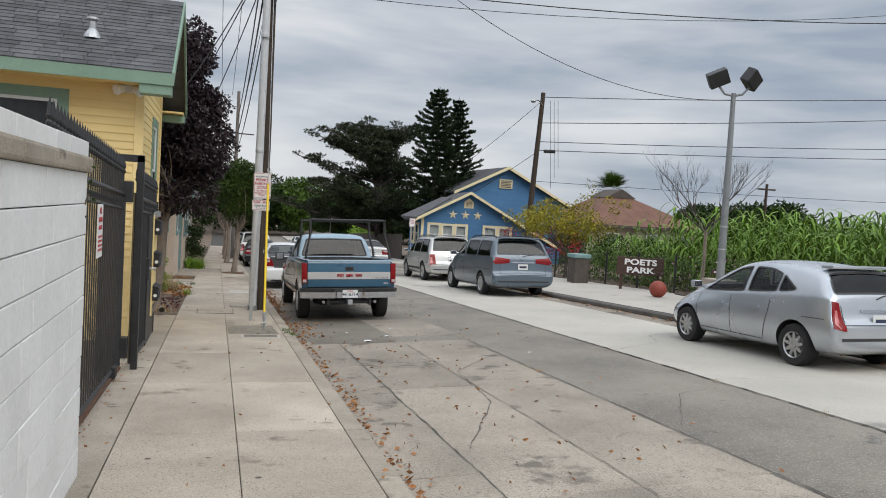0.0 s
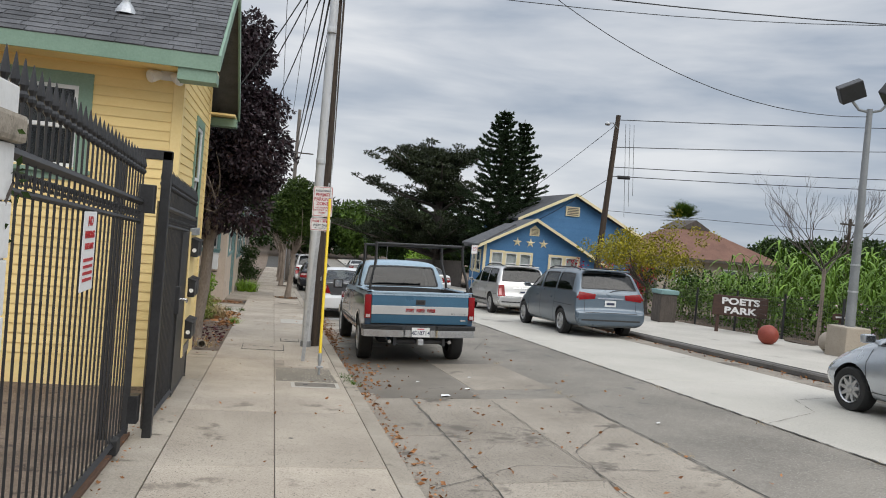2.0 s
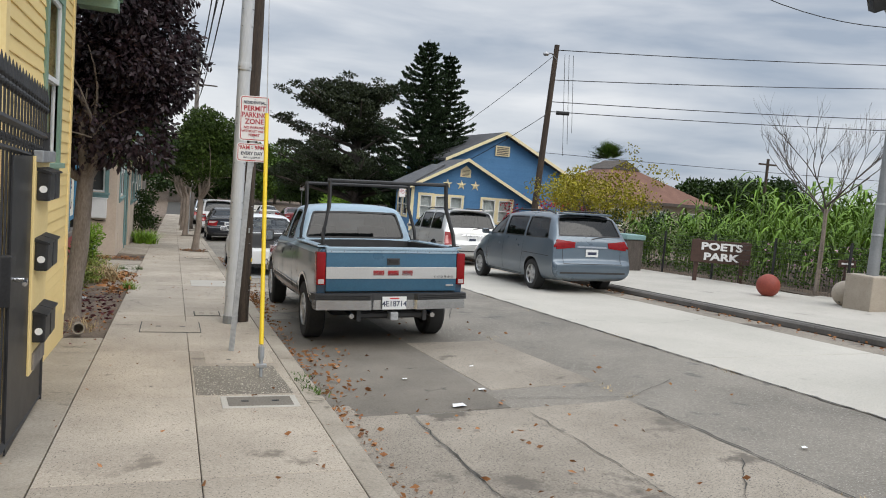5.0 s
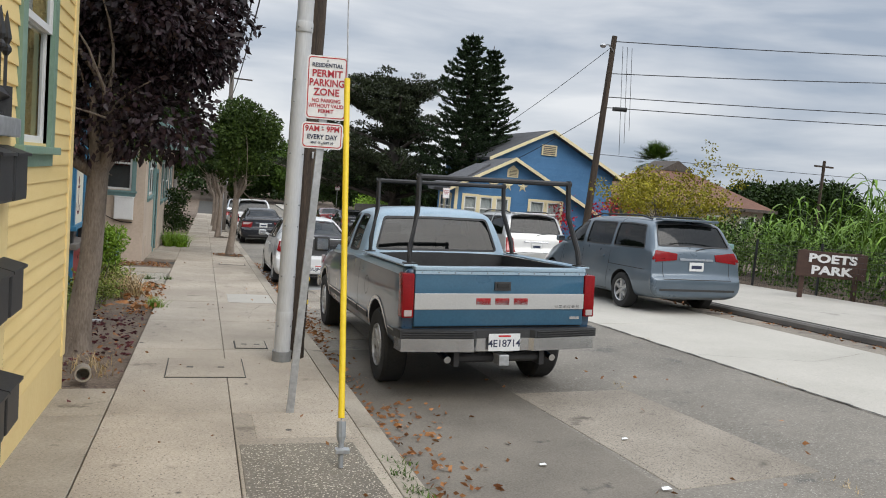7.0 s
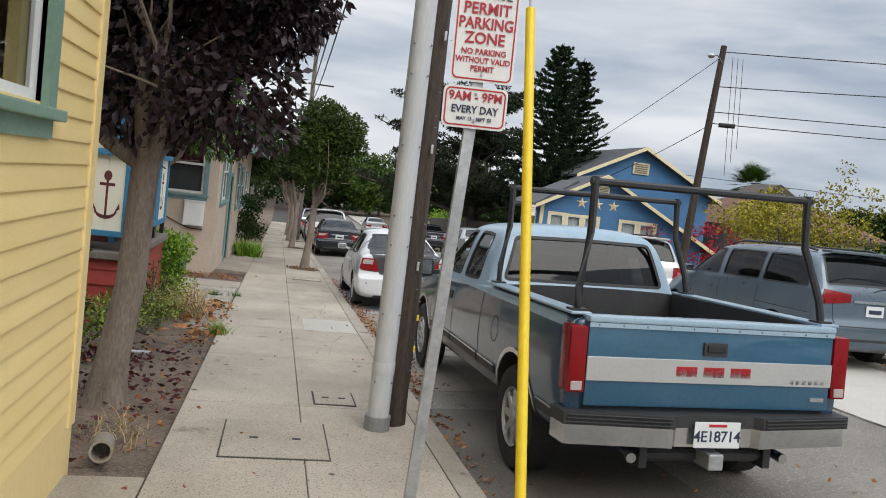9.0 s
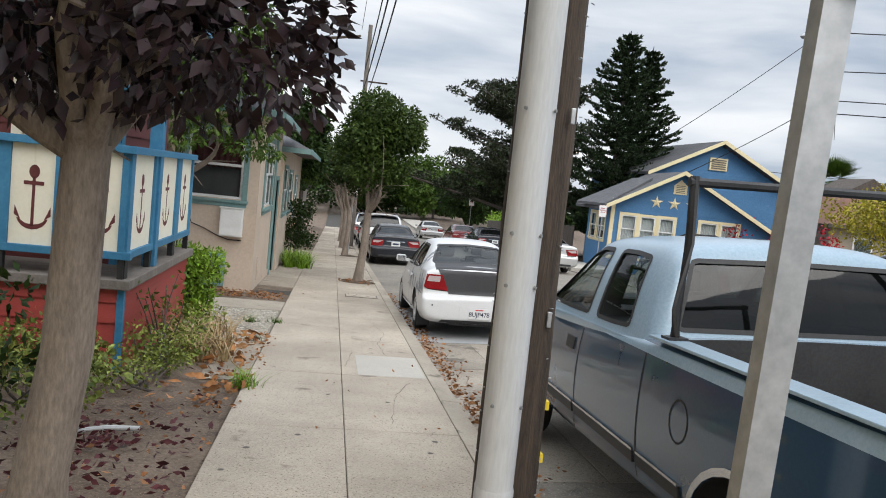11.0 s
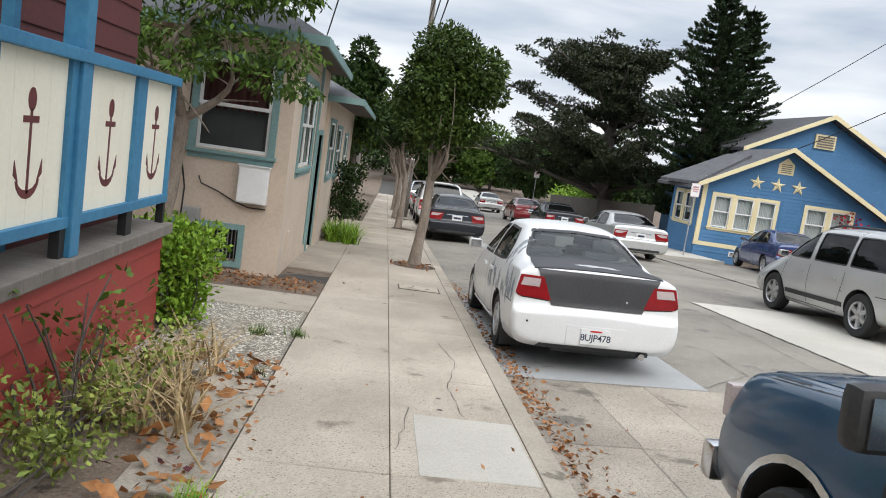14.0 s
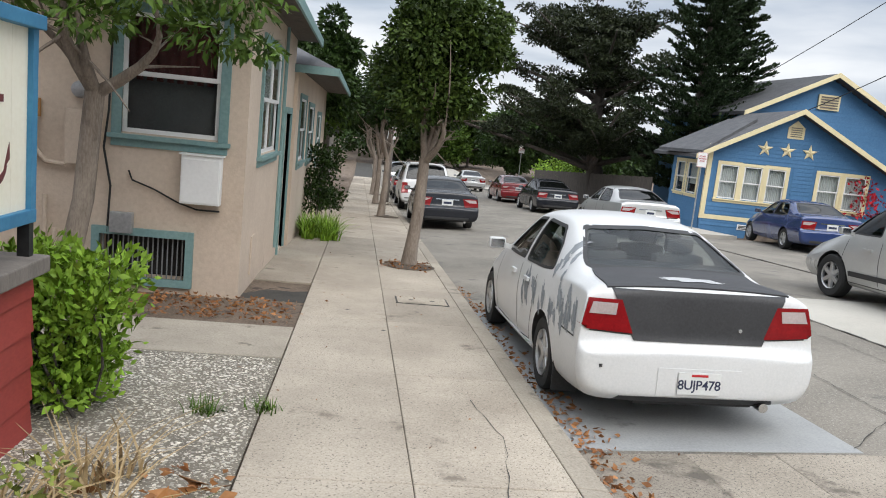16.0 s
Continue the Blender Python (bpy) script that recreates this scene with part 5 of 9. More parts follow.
def wheel(parent, x, y, r, w, spokes=6, rim_mat=None, hub=0.64):
    s = 1 if x > 0 else -1
    e = thing("wheel", (x, y, r), "", "")
    hang(e, parent)
    m = Matrix.Translation((x, y, r)) @ (Matrix.Identity(4) if s > 0 else pose(0, 0, 0, 0, 0, 180))
    bm = B()
    h = r * hub
    lathe(bm, [(h, -w / 2 + 0.01), (h + 0.02, -w / 2), (r * 0.93, -w / 2), (r, -w / 2 + 0.03), (r, w / 2 - 0.03), (r * 0.94, w / 2), (h + 0.03, w / 2 + 0.004), (h, w / 2 - 0.01)], m, 32, "X", False)
    part("tyre", bm, M_TYRE, e, smooth=35)
    bm = B()
    lathe(bm, [(h, w / 2 - 0.02), (h * 0.97, w / 2 + 0.002), (h * 0.9, w / 2 - 0.012), (h * 0.88, w / 2 - 0.05), (h * 0.9, w / 2 - 0.06)], m, 32, "X", False)
    part("rim", bm, rim_mat or M_RIM, e, smooth=35)
    bm = B()
    lathe(bm, [(h * 0.92, w / 2 - 0.065), (0.02, w / 2 - 0.07)], m, 24, "X")
    part("brake_well", bm, M_BLACK, e)
    wide = 1.05 / spokes
    for k in range(spokes):
        bm = B()
        a = pose(0, 0, 0, 360 * k / spokes, 0, 0)
        p, q = 0.05, h * wide
        quadbox(bm, [m @ a @ Vector(c) for c in ((w / 2 - 0.06, -p, 0.03), (w / 2 - 0.06, p, 0.03), (w / 2 - 0.05, q, h * 0.9), (w / 2 - 0.05, -q, h * 0.9))],
                [m @ a @ Vector(c) for c in ((w / 2 - 0.018, -p * 0.7, 0.03), (w / 2 - 0.018, p * 0.7, 0.03), (w / 2 - 0.012, q * 0.75, h * 0.9), (w / 2 - 0.012, -q * 0.75, h * 0.9))])
        part("spoke", bm, rim_mat or M_RIM, e)
    bm = B()
    lathe(bm, [(0.055, w / 2 - 0.05), (0.05, w / 2 - 0.008), (0.02, w / 2)], m, 14, "X")
    part("hub_cap", bm, rim_mat or M_RIM, e, smooth=40)


def shell_cage(rows, crown=0.025):
    """A whole body with its cabin. Each row: (y, bottom, widest height, belt, top, half widths low, widest, belt, roof)."""
    bm = B()
    rings = []
    for y, zb, zm, zl, zt, wl, wm, wb, wr in rows:
        up, lean = zt - zl, wr - wb
        half = [(0, zb), (wl * 0.85, zb), (wl, zb + 0.05), (wm * 0.985, (zb + zm) / 2 + 0.02), (wm, zm), (wm * 0.4 + wb * 0.6 + 0.006, (zm + zl) / 2 + 0.04), (wb + 0.004, zl - 0.012), (wb - 0.002, zl + min(0.02, up * 0.2)),
                (wb + lean * 0.4 + 0.012 * min(1, up * 4), zl + up * 0.45), (wb + lean * 0.85, zl + up * 0.85), (wr - 0.035, zl + up * 0.965), (wr * 0.6, zt + crown * 0.6), (0, zt + crown)]
        pts = [(x, y, z) for x, z in half] + [(-x, y, z) for x, z in half[-2:0:-1]]
        rings.append([bm.verts.new(p) for p in pts])
    n = len(rings[0])
    for a, b in zip(rings, rings[1:]):
        for k in range(n):
            bm.faces.new((a[k], a[(k + 1) % n], b[(k + 1) % n], b[k]))
    bm.faces.new(rings[0][::-1])
    bm.faces.new(rings[-1])
    return bm


def on_line(pts, t):
    """A point at share t of a polyline."""
    k = min(len(pts) - 2, int(t * (len(pts) - 1)))
    f = t * (len(pts) - 1) - k
    return tuple(p + (q - p) * f for p, q in zip(pts[k], pts[k + 1]))


def softened(low, high):
    """The outline of a window between its lower and upper edge, with rounded corners."""
    ring = list(low) + list(high)[::-1]
    out = []
    for i, p in enumerate(ring):
        a, b = ring[i - 1], ring[(i + 1) % len(ring)]
        da, db = math.dist(p, a), math.dist(p, b)
        ca, cb = min(0.035, da * 0.3) / (da or 1), min(0.035, db * 0.3) / (db or 1)
        pa = (p[0] + (a[0] - p[0]) * ca, p[1] + (a[1] - p[1]) * ca)
        pb = (p[0] + (b[0] - p[0]) * cb, p[1] + (b[1] - p[1]) * cb)
        m = (p[0] * 0.5 + (pa[0] + pb[0]) * 0.25, p[1] * 0.5 + (pa[1] + pb[1]) * 0.25)
        out += [pa, m, pb]
    return out


def shell(car, name, rows, mat, arches, sides, rear, front, mid, side_glass, rear_glass):
    """The body with wheel arches and windows cut through it, and its panes and rubber trims. Windows: (lower edge, upper edge)."""
    whole = Skin(baked(name, shell_cage(rows), mat, []))
    cutters = list(arches)
    for low, high in sides:
        cutters.append(prism(B(), [(-2, y, z) for y, z in softened(low, high)], (4, 0, 0)))
    for (low, high), y0, y1 in ((rear, -1, mid + 0.02), (front, mid - 0.02, 7)):
        cutters.append(prism(B(), [(x, y0, z) for x, z in softened(low, high)], (0, y1 - y0, 0)))
    me = baked(name, shell_cage(rows), mat, cutters)
    ob = hang(new(name, me), car)

    def glaze(pane_name, low, high, side, glass_mat, out):
        def f(u, v):
            p, q = on_line(low, u), on_line(high, u)
            h, o = whole.at(p[0] + (q[0] - p[0]) * (v * 1.04 - 0.02), p[1] + (q[1] - p[1]) * (v * 1.04 - 0.02), side)
            return h - o * 0.01
        bm = B()
        sheet(bm, f, 12, 8)
        pane_of(pane_name, bm, glass_mat, car, out, 60)
        ring = softened(low, high)
        part("window_rubber", whole.seam(ring + ring[:1], side, 0.026, 0.003), M_PLAST, car)
    for low, high in sides:
        glaze("side_window", low, high, "L", side_glass, (-1, 0, 0))
        glaze("side_window", low, high, "R", side_glass, (1, 0, 0))
    glaze("rear_window", *rear, "B", rear_glass, (0, -1, 0.4))
    glaze("windscreen", *front, "F", M_CGLASS, (0, 1, 0.4))
    return ob, whole


def side_panes(splits, low, high, back, front):
    """Side windows between the splits (y0, y1); back and front: how far the outer edges lean in at the top."""
    out = []
    for i, (y0, y1) in enumerate(splits):
        t0 = y0 + (back if i == 0 else 0)
        t1 = y1 - (front if i == len(splits) - 1 else 0)
        out.append(([(y0, low), ((y0 + y1) / 2, low - 0.004), (y1, low)], [(t0, high - (0.02 if i == 0 else 0)), ((t0 + t1) / 2, high + 0.004), (t1, high - (0.02 if i == len(splits) - 1 else 0))]))
    return out


def seats(car, ys, w, zb, tall=0.38):
    for y in ys:
        for x in (-w, w):
            bm = B()
            box(bm, x - 0.22, x + 0.22, y, y + 0.14, zb - 0.02, zb + tall * 0.62, None, 0.05)
            box(bm, x - 0.12, x + 0.12, y + 0.02, y + 0.11, zb + tall * 0.66, zb + tall, None, 0.03)
            part("seat", bm, M_SEAT, car, smooth=50)


def plate(car, skin, z, number, size=0.3, y=None):
    p, out = skin.at(0, z, "B")
    yy = (p.y if y is None else y) - 0.012
    bm = B()
    box(bm, -0.155, 0.155, yy - 0.006, yy, z - 0.08, z + 0.08, None, 0.004)
    e = part("licence_plate", bm, M_PLATE, car)
    m = Matrix.Translation((0, yy - 0.007, z - 0.012)) @ pose(0, 0, 0, 90, 0, 0)
    if number:
        lettering("plate_number", number, 0.095, M_PLATEB, m, e, 0.95, 0.001, 0.001)
        bm = B()
        box(bm, -0.06, 0.06, yy - 0.009, yy - 0.006, z + 0.05, z + 0.066)
        part("plate_script", bm, M_REDINK, e)
    else:
        bm = B()
        box(bm, -0.11, 0.11, yy - 0.009, yy - 0.006, z - 0.035, z + 0.025)
        part("plate_number", bm, M_PLATEB, e)


def put(car, x, y, turn=0.0, lean=-1.6, drop=0.0):
    z = (gz(x - 0.7, y + 1) + gz(x + 0.7, y + 1)) / 2 - SLOPE * 1 + drop
    car.matrix_basis = Matrix.Translation((x, y, z)) @ pose(0, 0, 0, math.degrees(math.atan(SLOPE)), lean, turn)
    return car


def arch(y, r, hw, z):
    bm = B()
    lathe(bm, [(r, -hw - 0.2), (r, -hw + 0.3)], Matrix.Translation((0, y, z)), 28, "X")
    bm2 = B()
    lathe(bm2, [(r, hw - 0.3), (r, hw + 0.2)], Matrix.Translation((0, y, z)), 28, "X")
    return [bm, bm2]


def mirror(car, x, y, z, mat):
    s = 1 if x > 0 else -1
    bm = B()
    box(bm, x - 0.09, x + 0.09, y - 0.04, y + 0.06, z - 0.06, z + 0.06, None, 0.035)
    e = part("mirror", bm, mat, car, smooth=50)
    bm = B()
    box(bm, x - 0.07, x + 0.07, y - 0.046, y - 0.04, z - 0.042, z + 0.042)
    part("mirror_glass", bm, M_CHROME, e)
    bm = B()
    quadbox(bm, [(x - s * 0.09, y, z - 0.05), (x - s * 0.09, y + 0.05, z - 0.05), (x - s * 0.09, y + 0.05, z), (x - s * 0.09, y, z)],
            [(x - s * 0.22, y + 0.02, z - 0.09), (x - s * 0.22, y + 0.07, z - 0.09), (x - s * 0.22, y + 0.07, z - 0.03), (x - s * 0.22, y + 0.02, z - 0.03)])
    part("mirror_arm", bm, mat, e)


def sedan(label, body, number="", L=4.42, hw=0.865, H=1.44, lamps="wide", group="parked cars", dark_boot=False, detail=True):
    car = thing("car", (0, 0, 0), label, "car", group)
    k, w, g = L / 4.42, hw / 0.865, H / 1.44
    rows = [(0.0, 0.32, 0.46, 0.57, 0.585, 0.66, 0.74, 0.72, 0.62), (0.012, 0.29, 0.47, 0.59, 0.605, 0.78, 0.845, 0.83, 0.74), (0.07, 0.25, 0.5, 0.63, 0.645, 0.82, 0.872, 0.86, 0.77), (0.085, 0.245, 0.53, 0.68, 0.71, 0.82, 0.872, 0.85, 0.76),
            (0.1, 0.24, 0.55, 0.92, 0.975, 0.82, 0.87, 0.825, 0.73), (0.115, 0.24, 0.56, 0.965, 1.03, 0.82, 0.87, 0.815, 0.72), (0.2, 0.23, 0.6, 0.985, 1.05, 0.83, 0.868, 0.805, 0.7), (0.5, 0.2, 0.64, 0.985, 1.05, 0.83, 0.866, 0.805, 0.69), (0.64, 0.2, 0.65, 0.98, 1.06, 0.83, 0.866, 0.805, 0.68),
            (1.22, 0.19, 0.66, 0.955, 1.34, 0.83, 0.866, 0.805, 0.575), (1.5, 0.19, 0.67, 0.95, 1.425, 0.83, 0.866, 0.81, 0.565), (2.05, 0.18, 0.67, 0.945, 1.455, 0.83, 0.866, 0.815, 0.575), (2.42, 0.18, 0.67, 0.94, 1.435, 0.83, 0.866, 0.81, 0.57),
            (2.62, 0.18, 0.67, 0.935, 1.37, 0.83, 0.866, 0.81, 0.58), (3.2, 0.18, 0.66, 0.92, 1.01, 0.83, 0.862, 0.78, 0.68), (3.32, 0.185, 0.65, 0.91, 0.965, 0.825, 0.86, 0.77, 0.69), (3.9, 0.2, 0.58, 0.8, 0.845, 0.8, 0.835, 0.71, 0.6),
            (4.25, 0.22, 0.5, 0.66, 0.7, 0.72, 0.76, 0.62, 0.5), (4.4, 0.26, 0.42, 0.52, 0.55, 0.55, 0.6, 0.5, 0.4)]
    rows = [(y * k, zb, zm * g, zl * g, zt * g, wl * w, wm * w, wb * w, wr * w) for y, zb, zm, zl, zt, wl, wm, wb, wr in rows]
    R = 0.305
    yr, yf = 1.12 * k, 3.66 * k
    sides = [([(1.13, 1.01), (1.4, 0.985), (2.02, 0.975)], [(1.3, 1.2), (1.5, 1.335), (2.02, 1.36)]), ([(2.11, 0.975), (2.5, 0.97), (2.95, 0.97)], [(2.11, 1.36), (2.4, 1.345), (2.78, 1.1)])]
    sides = [tuple([(y * k, z * g) for y, z in e] for e in q) for q in sides]
    wide = lambda lo, hi, a, b: ([(-a * w, lo * g), (0, (lo + 0.012) * g), (a * w, lo * g)], [(-b * w, hi * g), (0, (hi + 0.022) * g), (b * w, hi * g)])
    ob, sk = shell(car, "body", rows, body, arch(yr, R + 0.05, hw, R) + arch(yf, R + 0.05, hw, R), sides, wide(1.1, 1.36, 0.65, 0.5), wide(1.05, 1.36, 0.66, 0.5), 1.95 * k, M_CGLASS, M_TINT if not dark_boot else M_CGLASS)
    seats(car, (1.25 * k, 2.1 * k), 0.34, 0.95 * g, 0.36)
    for s in (-1, 1):
        for y in (yr, yf):
            wheel(car, s * (hw - 0.13), y, R, 0.2, 5)
        x0, x1 = (0.48, 0.85) if lamps == "wide" else (0.5, 0.84)
        tp = 0.57 if dark_boot else 0.42
        lz = 0.06 if dark_boot else 0.0
        bm = sk.panel([(s * x0 * w, (0.665 + lz) * g), (s * x1 * w, (0.69 + lz) * g), (s * (x1 - 0.045) * w, (0.9 + lz) * g), (s * tp * w, (0.895 + lz) * g)], "B", 10, 0.012, 0.06)
        tl = part("tail_light", bm, M_TAIL, car, smooth=50)
        bm = sk.panel([(s * (x0 + 0.13) * w, (0.79 + lz) * g), (s * (x1 - 0.05) * w, (0.795 + lz) * g), (s * (x1 - 0.075) * w, (0.875 + lz) * g), (s * (tp + 0.03) * w, (0.87 + lz) * g)], "B", 8, 0.018, 0.03)
        part("reflector", bm, M_CLEAR, tl, smooth=50)
        ring = [(s * (x1 - 0.06) * w, (0.68 + lz) * g), (s * (x0 - 0.006) * w, (0.658 + lz) * g), (s * (tp - 0.006) * w, (0.9 + lz) * g)]
        part("lamp_seam", sk.seam(ring, "B", 0.012, 0.004), M_BLACK, tl)
        mirror(car, s * (hw + 0.08), 2.88 * k, 1.02 * g, body)
        sd = "L" if s < 0 else "R"
        if detail:
            for pts in ([(1.52 * k, 0.9 * g), (1.5 * k, 0.6), (1.62 * k, 0.3), (2.1 * k, 0.26)], [(2.12 * k, 0.92 * g), (2.1 * k, 0.28)], [(3.12 * k, 0.9 * g), (3.18 * k, 0.55), (3.12 * k, 0.28), (2.1 * k, 0.26)], [(0.2, 0.66), (0.62, 0.66)]):
                part("seam", sk.seam(pts, sd), M_BLACK, car)
            for y in (1.72 * k, 2.3 * k):
                part("door_handle", sk.panel([(y, 0.8 * g), (y + 0.17, 0.8 * g), (y + 0.17, 0.835 * g), (y, 0.835 * g)], sd, 3, 0.025, 0.03), body, car, smooth=40)
        part("head_light", sk.panel([(s * 0.45 * w, 0.56), (s * 0.72 * w, 0.56), (s * 0.7 * w, 0.68), (s * 0.45 * w, 0.66)], "F", 4, 0.01, 0.05), M_CLEAR, car)
    if not dark_boot:
        part("seam", sk.seam([(-0.78 * w, 0.665 * g), (0.78 * w, 0.665 * g)], "B"), M_BLACK, car)
    if dark_boot:
        c = [(-0.47 * w, 0.68 * g), (0.47 * w, 0.68 * g), (0.64 * w, 1.03 * g), (-0.64 * w, 1.03 * g)]
        bl = part("boot_lid", sk.panel(c, "B", 14, 0.011, 0.03), P_CARB, car, "matt black replacement boot lid", smooth=60)
        part("boot_top", sk.panel([(-0.67 * w, 0.135), (0.67 * w, 0.135), (0.62 * w, 0.66 * k), (-0.62 * w, 0.66 * k)], "T", 14, 0.012, 0.02), P_CARB, bl, smooth=60)
        p, out = sk.at(0.3, 0.78 * g, "B")
        bm = B()
        lathe(bm, [(0.017, 0), (0.014, 0.008)], Matrix.Translation(p + Vector((0, -0.012, 0))) @ pose(0, 0, 0, 90, 0, 0), 12)
        part("boot_lock", bm, M_CHROME, bl)
        part("white_scrape", sk.splotch(-0.02, 0.34, 0.26, 0.1, "T", 3, 0.016), P_WHITE, bl)
        part("white_scrape", sk.splotch(0.16, 0.28, 0.1, 0.05, "T", 8, 0.016), P_WHITE, bl)
        rng = random.Random(4)
        for i in range(44):
            y = 0.25 + 1.75 * rng.random() ** 1.4
            z = rng.uniform(0.64, 0.86) if y > 0.5 else rng.uniform(0.7, 0.92)
            part("primer_dab", sk.splotch(y, z, rng.uniform(0.025, 0.05), rng.uniform(0.05, 0.11), "L", i + 1, 0.003, 0.45, 8), P_PRIM, ob, "grey primer dab")
        for i in range(9):
            part("primer_dab", sk.splotch(rng.uniform(0.75, 1.1), rng.uniform(1.0, 1.25), 0.03, 0.06, "L", i + 60, 0.003, 0.5, 8), P_PRIM, ob, "grey primer dab")
        part("plate_recess", sk.panel([(-0.3, 0.31), (0.3, 0.31), (0.3, 0.51), (-0.3, 0.51)], "B", 8, 0.006, 0.02), P_WHITE, car, smooth=40)
        part("tow_hook_cover", sk.panel([(-0.72, 0.5), (-0.7, 0.5), (-0.7, 0.52), (-0.72, 0.52)], "B", 2, 0.008, 0.01), M_BLACK, car)
        bm = B()
        box(bm, -0.4, 0.5, 0.15, 0.5, 0.2, 0.3, None, 0.02)
        part("rear_valance", bm, M_PLAST, car)
    else:
        part("bumper_insert", sk.panel([(-0.6 * w, 0.3), (0.6 * w, 0.3), (0.6 * w, 0.37), (-0.6 * w, 0.37)], "B", 6, 0.006, 0.02), M_PLAST, car)
        part("boot_trim", sk.panel([(-0.32 * w, 0.845 * g), (0.32 * w, 0.845 * g), (0.32 * w, 0.87 * g), (-0.32 * w, 0.87 * g)], "B", 6, 0.01, 0.02), M_CHROME, car)
    if dark_boot:
        part("valance", sk.panel([(-0.6, 0.245), (0.6, 0.245), (0.56, 0.3), (-0.56, 0.3)], "B", 8, 0.006, 0.02), M_PLAST, car, smooth=40)
        for s in (-1, 1):
            bm = B()
            box(bm, s * 0.74 - 0.1, s * 0.74 + 0.1, yr - 0.4, yr - 0.385, 0.1, 0.34, None, 0.005)
            part("mud_flap", bm, M_PLAST, car)
            part("side_skirt", sk.panel([(yr + 0.42, 0.2), (yf - 0.42, 0.2), (yf - 0.42, 0.27), (yr + 0.42, 0.27)], "L" if s < 0 else "R", 8, 0.025, 0.03), body, car, smooth=40)
    plate(car, sk, 0.41 if dark_boot else 0.77 * g, number)
    bm = B()
    tube(bm, [(0.5, 0.0, 0.25), (0.5, 0.3, 0.26)], 0.035, 10)
    part("exhaust", bm, M_CHROME, car)
    return car


def wagon(label, body, L=5.0, hw=0.97, H=1.74, R=0.34, yr=1.05, yf=4.05, number="", rear=0.42, nose=1.25, lamps="band", rails=True, belt=1.08, group="parked cars", back=0.12, cladding=None, side=None, rows=None, sides=None, spokes=6):
    """A van, an off-roader or a hatchback: an upright back with a glazed hatch."""
    car = thing("car", (0, 0, 0), label, "car", group)
    q = hw / 0.97
    hood = belt - 0.06
    end = L - nose
    rows = rows or [(0.0, 0.36, 0.5, 0.6, 0.615, 0.72, 0.82, 0.8, 0.7), (0.012, 0.33, 0.52, 0.64, 0.655, 0.84, 0.93, 0.91, 0.82), (0.07, 0.3, 0.56, 0.7, 0.715, 0.88, 0.965, 0.94, 0.85), (0.085, 0.295, 0.58, 0.73, 0.76, 0.88, 0.965, 0.93, 0.84),
                    (back, 0.28, 0.68, belt - 0.05, belt - 0.01, 0.87, 0.955, 0.91, 0.83), (back + 0.05, 0.27, 0.72, belt, belt + 0.06, 0.88, 0.957, 0.91, 0.82), (back + rear * 0.8, 0.26, 0.73, belt + 0.01, belt + (H - belt) * 0.82, 0.89, 0.96, 0.915, 0.755),
                    (back + rear + 0.06, 0.25, 0.74, belt + 0.01, H - 0.02, 0.9, 0.965, 0.92, 0.74), (L * 0.35, 0.22, 0.74, belt, H + 0.005, 0.9, 0.97, 0.925, 0.755), (end - 1.0, 0.22, 0.73, belt - 0.02, H - 0.01, 0.9, 0.97, 0.925, 0.75), (end - 0.72, 0.22, 0.72, belt - 0.03, H - 0.1, 0.9, 0.97, 0.92, 0.75),
                    (end + 0.05, 0.22, 0.7, belt - 0.05, belt + 0.03, 0.9, 0.965, 0.88, 0.8), (end + 0.16, 0.22, 0.7, belt - 0.07, belt - 0.02, 0.9, 0.965, 0.87, 0.79), (L - nose * 0.55, 0.23, 0.66, hood - 0.12, hood - 0.07, 0.88, 0.95, 0.82, 0.72),
                    (L - nose * 0.25, 0.25, 0.6, hood - 0.24, hood - 0.19, 0.82, 0.9, 0.74, 0.62), (L - 0.1, 0.28, 0.54, hood - 0.36, hood - 0.33, 0.72, 0.8, 0.64, 0.52), (L, 0.34, 0.48, 0.56, 0.58, 0.55, 0.62, 0.54, 0.42)]
    rows = [(y, zb, zm, zl, zt, wl * q, wm * q, wb * q, wr * q) for y, zb, zm, zl, zt, wl, wm, wb, wr in rows]
    sides = sides or side_panes([(back + 0.28, L * 0.295), (L * 0.315, L * 0.515), (L * 0.545, end - 0.12)], belt + 0.035, H - 0.13, rear * 0.45, 0.52)
    wide = lambda lo, hi, a, b: ([(-a * q, lo), (0, lo + 0.01), (a * q, lo)], [(-b * q, hi), (0, hi + 0.03), (b * q, hi)])
    ob, sk = shell(car, "body", rows, body, arch(yr, R + 0.06, hw, R) + arch(yf, R + 0.06, hw, R), sides, wide(belt + 0.1, H - 0.12, 0.76, 0.66), wide(belt + 0.07, H - 0.13, 0.78, 0.66), L * 0.45, side or M_TINT, M_TINT)
    seats(car, (L * 0.3, L * 0.5), 0.38, belt - 0.05, 0.42)
    for s in (-1, 1):
        for y in (yr, yf):
            wheel(car, s * (hw - 0.13), y, R, 0.22, spokes)
        if lamps == "band":
            c = [(s * 0.42 * q, belt - 0.15), (s * 0.95 * q, belt - 0.2), (s * 0.925 * q, belt + 0.03), (s * 0.4 * q, belt - 0.03)]
        elif lamps == "tall":
            c = [(s * 0.66 * q, belt - 0.42), (s * 0.93 * q, belt - 0.44), (s * 0.9 * q, belt - 0.04), (s * 0.7 * q, belt - 0.04)]
        else:
            c = [(s * 0.72 * q, belt - 0.4), (s * 0.93 * q, belt - 0.36), (s * 0.87 * q, belt + 0.0), (s * 0.76 * q, belt - 0.02)]
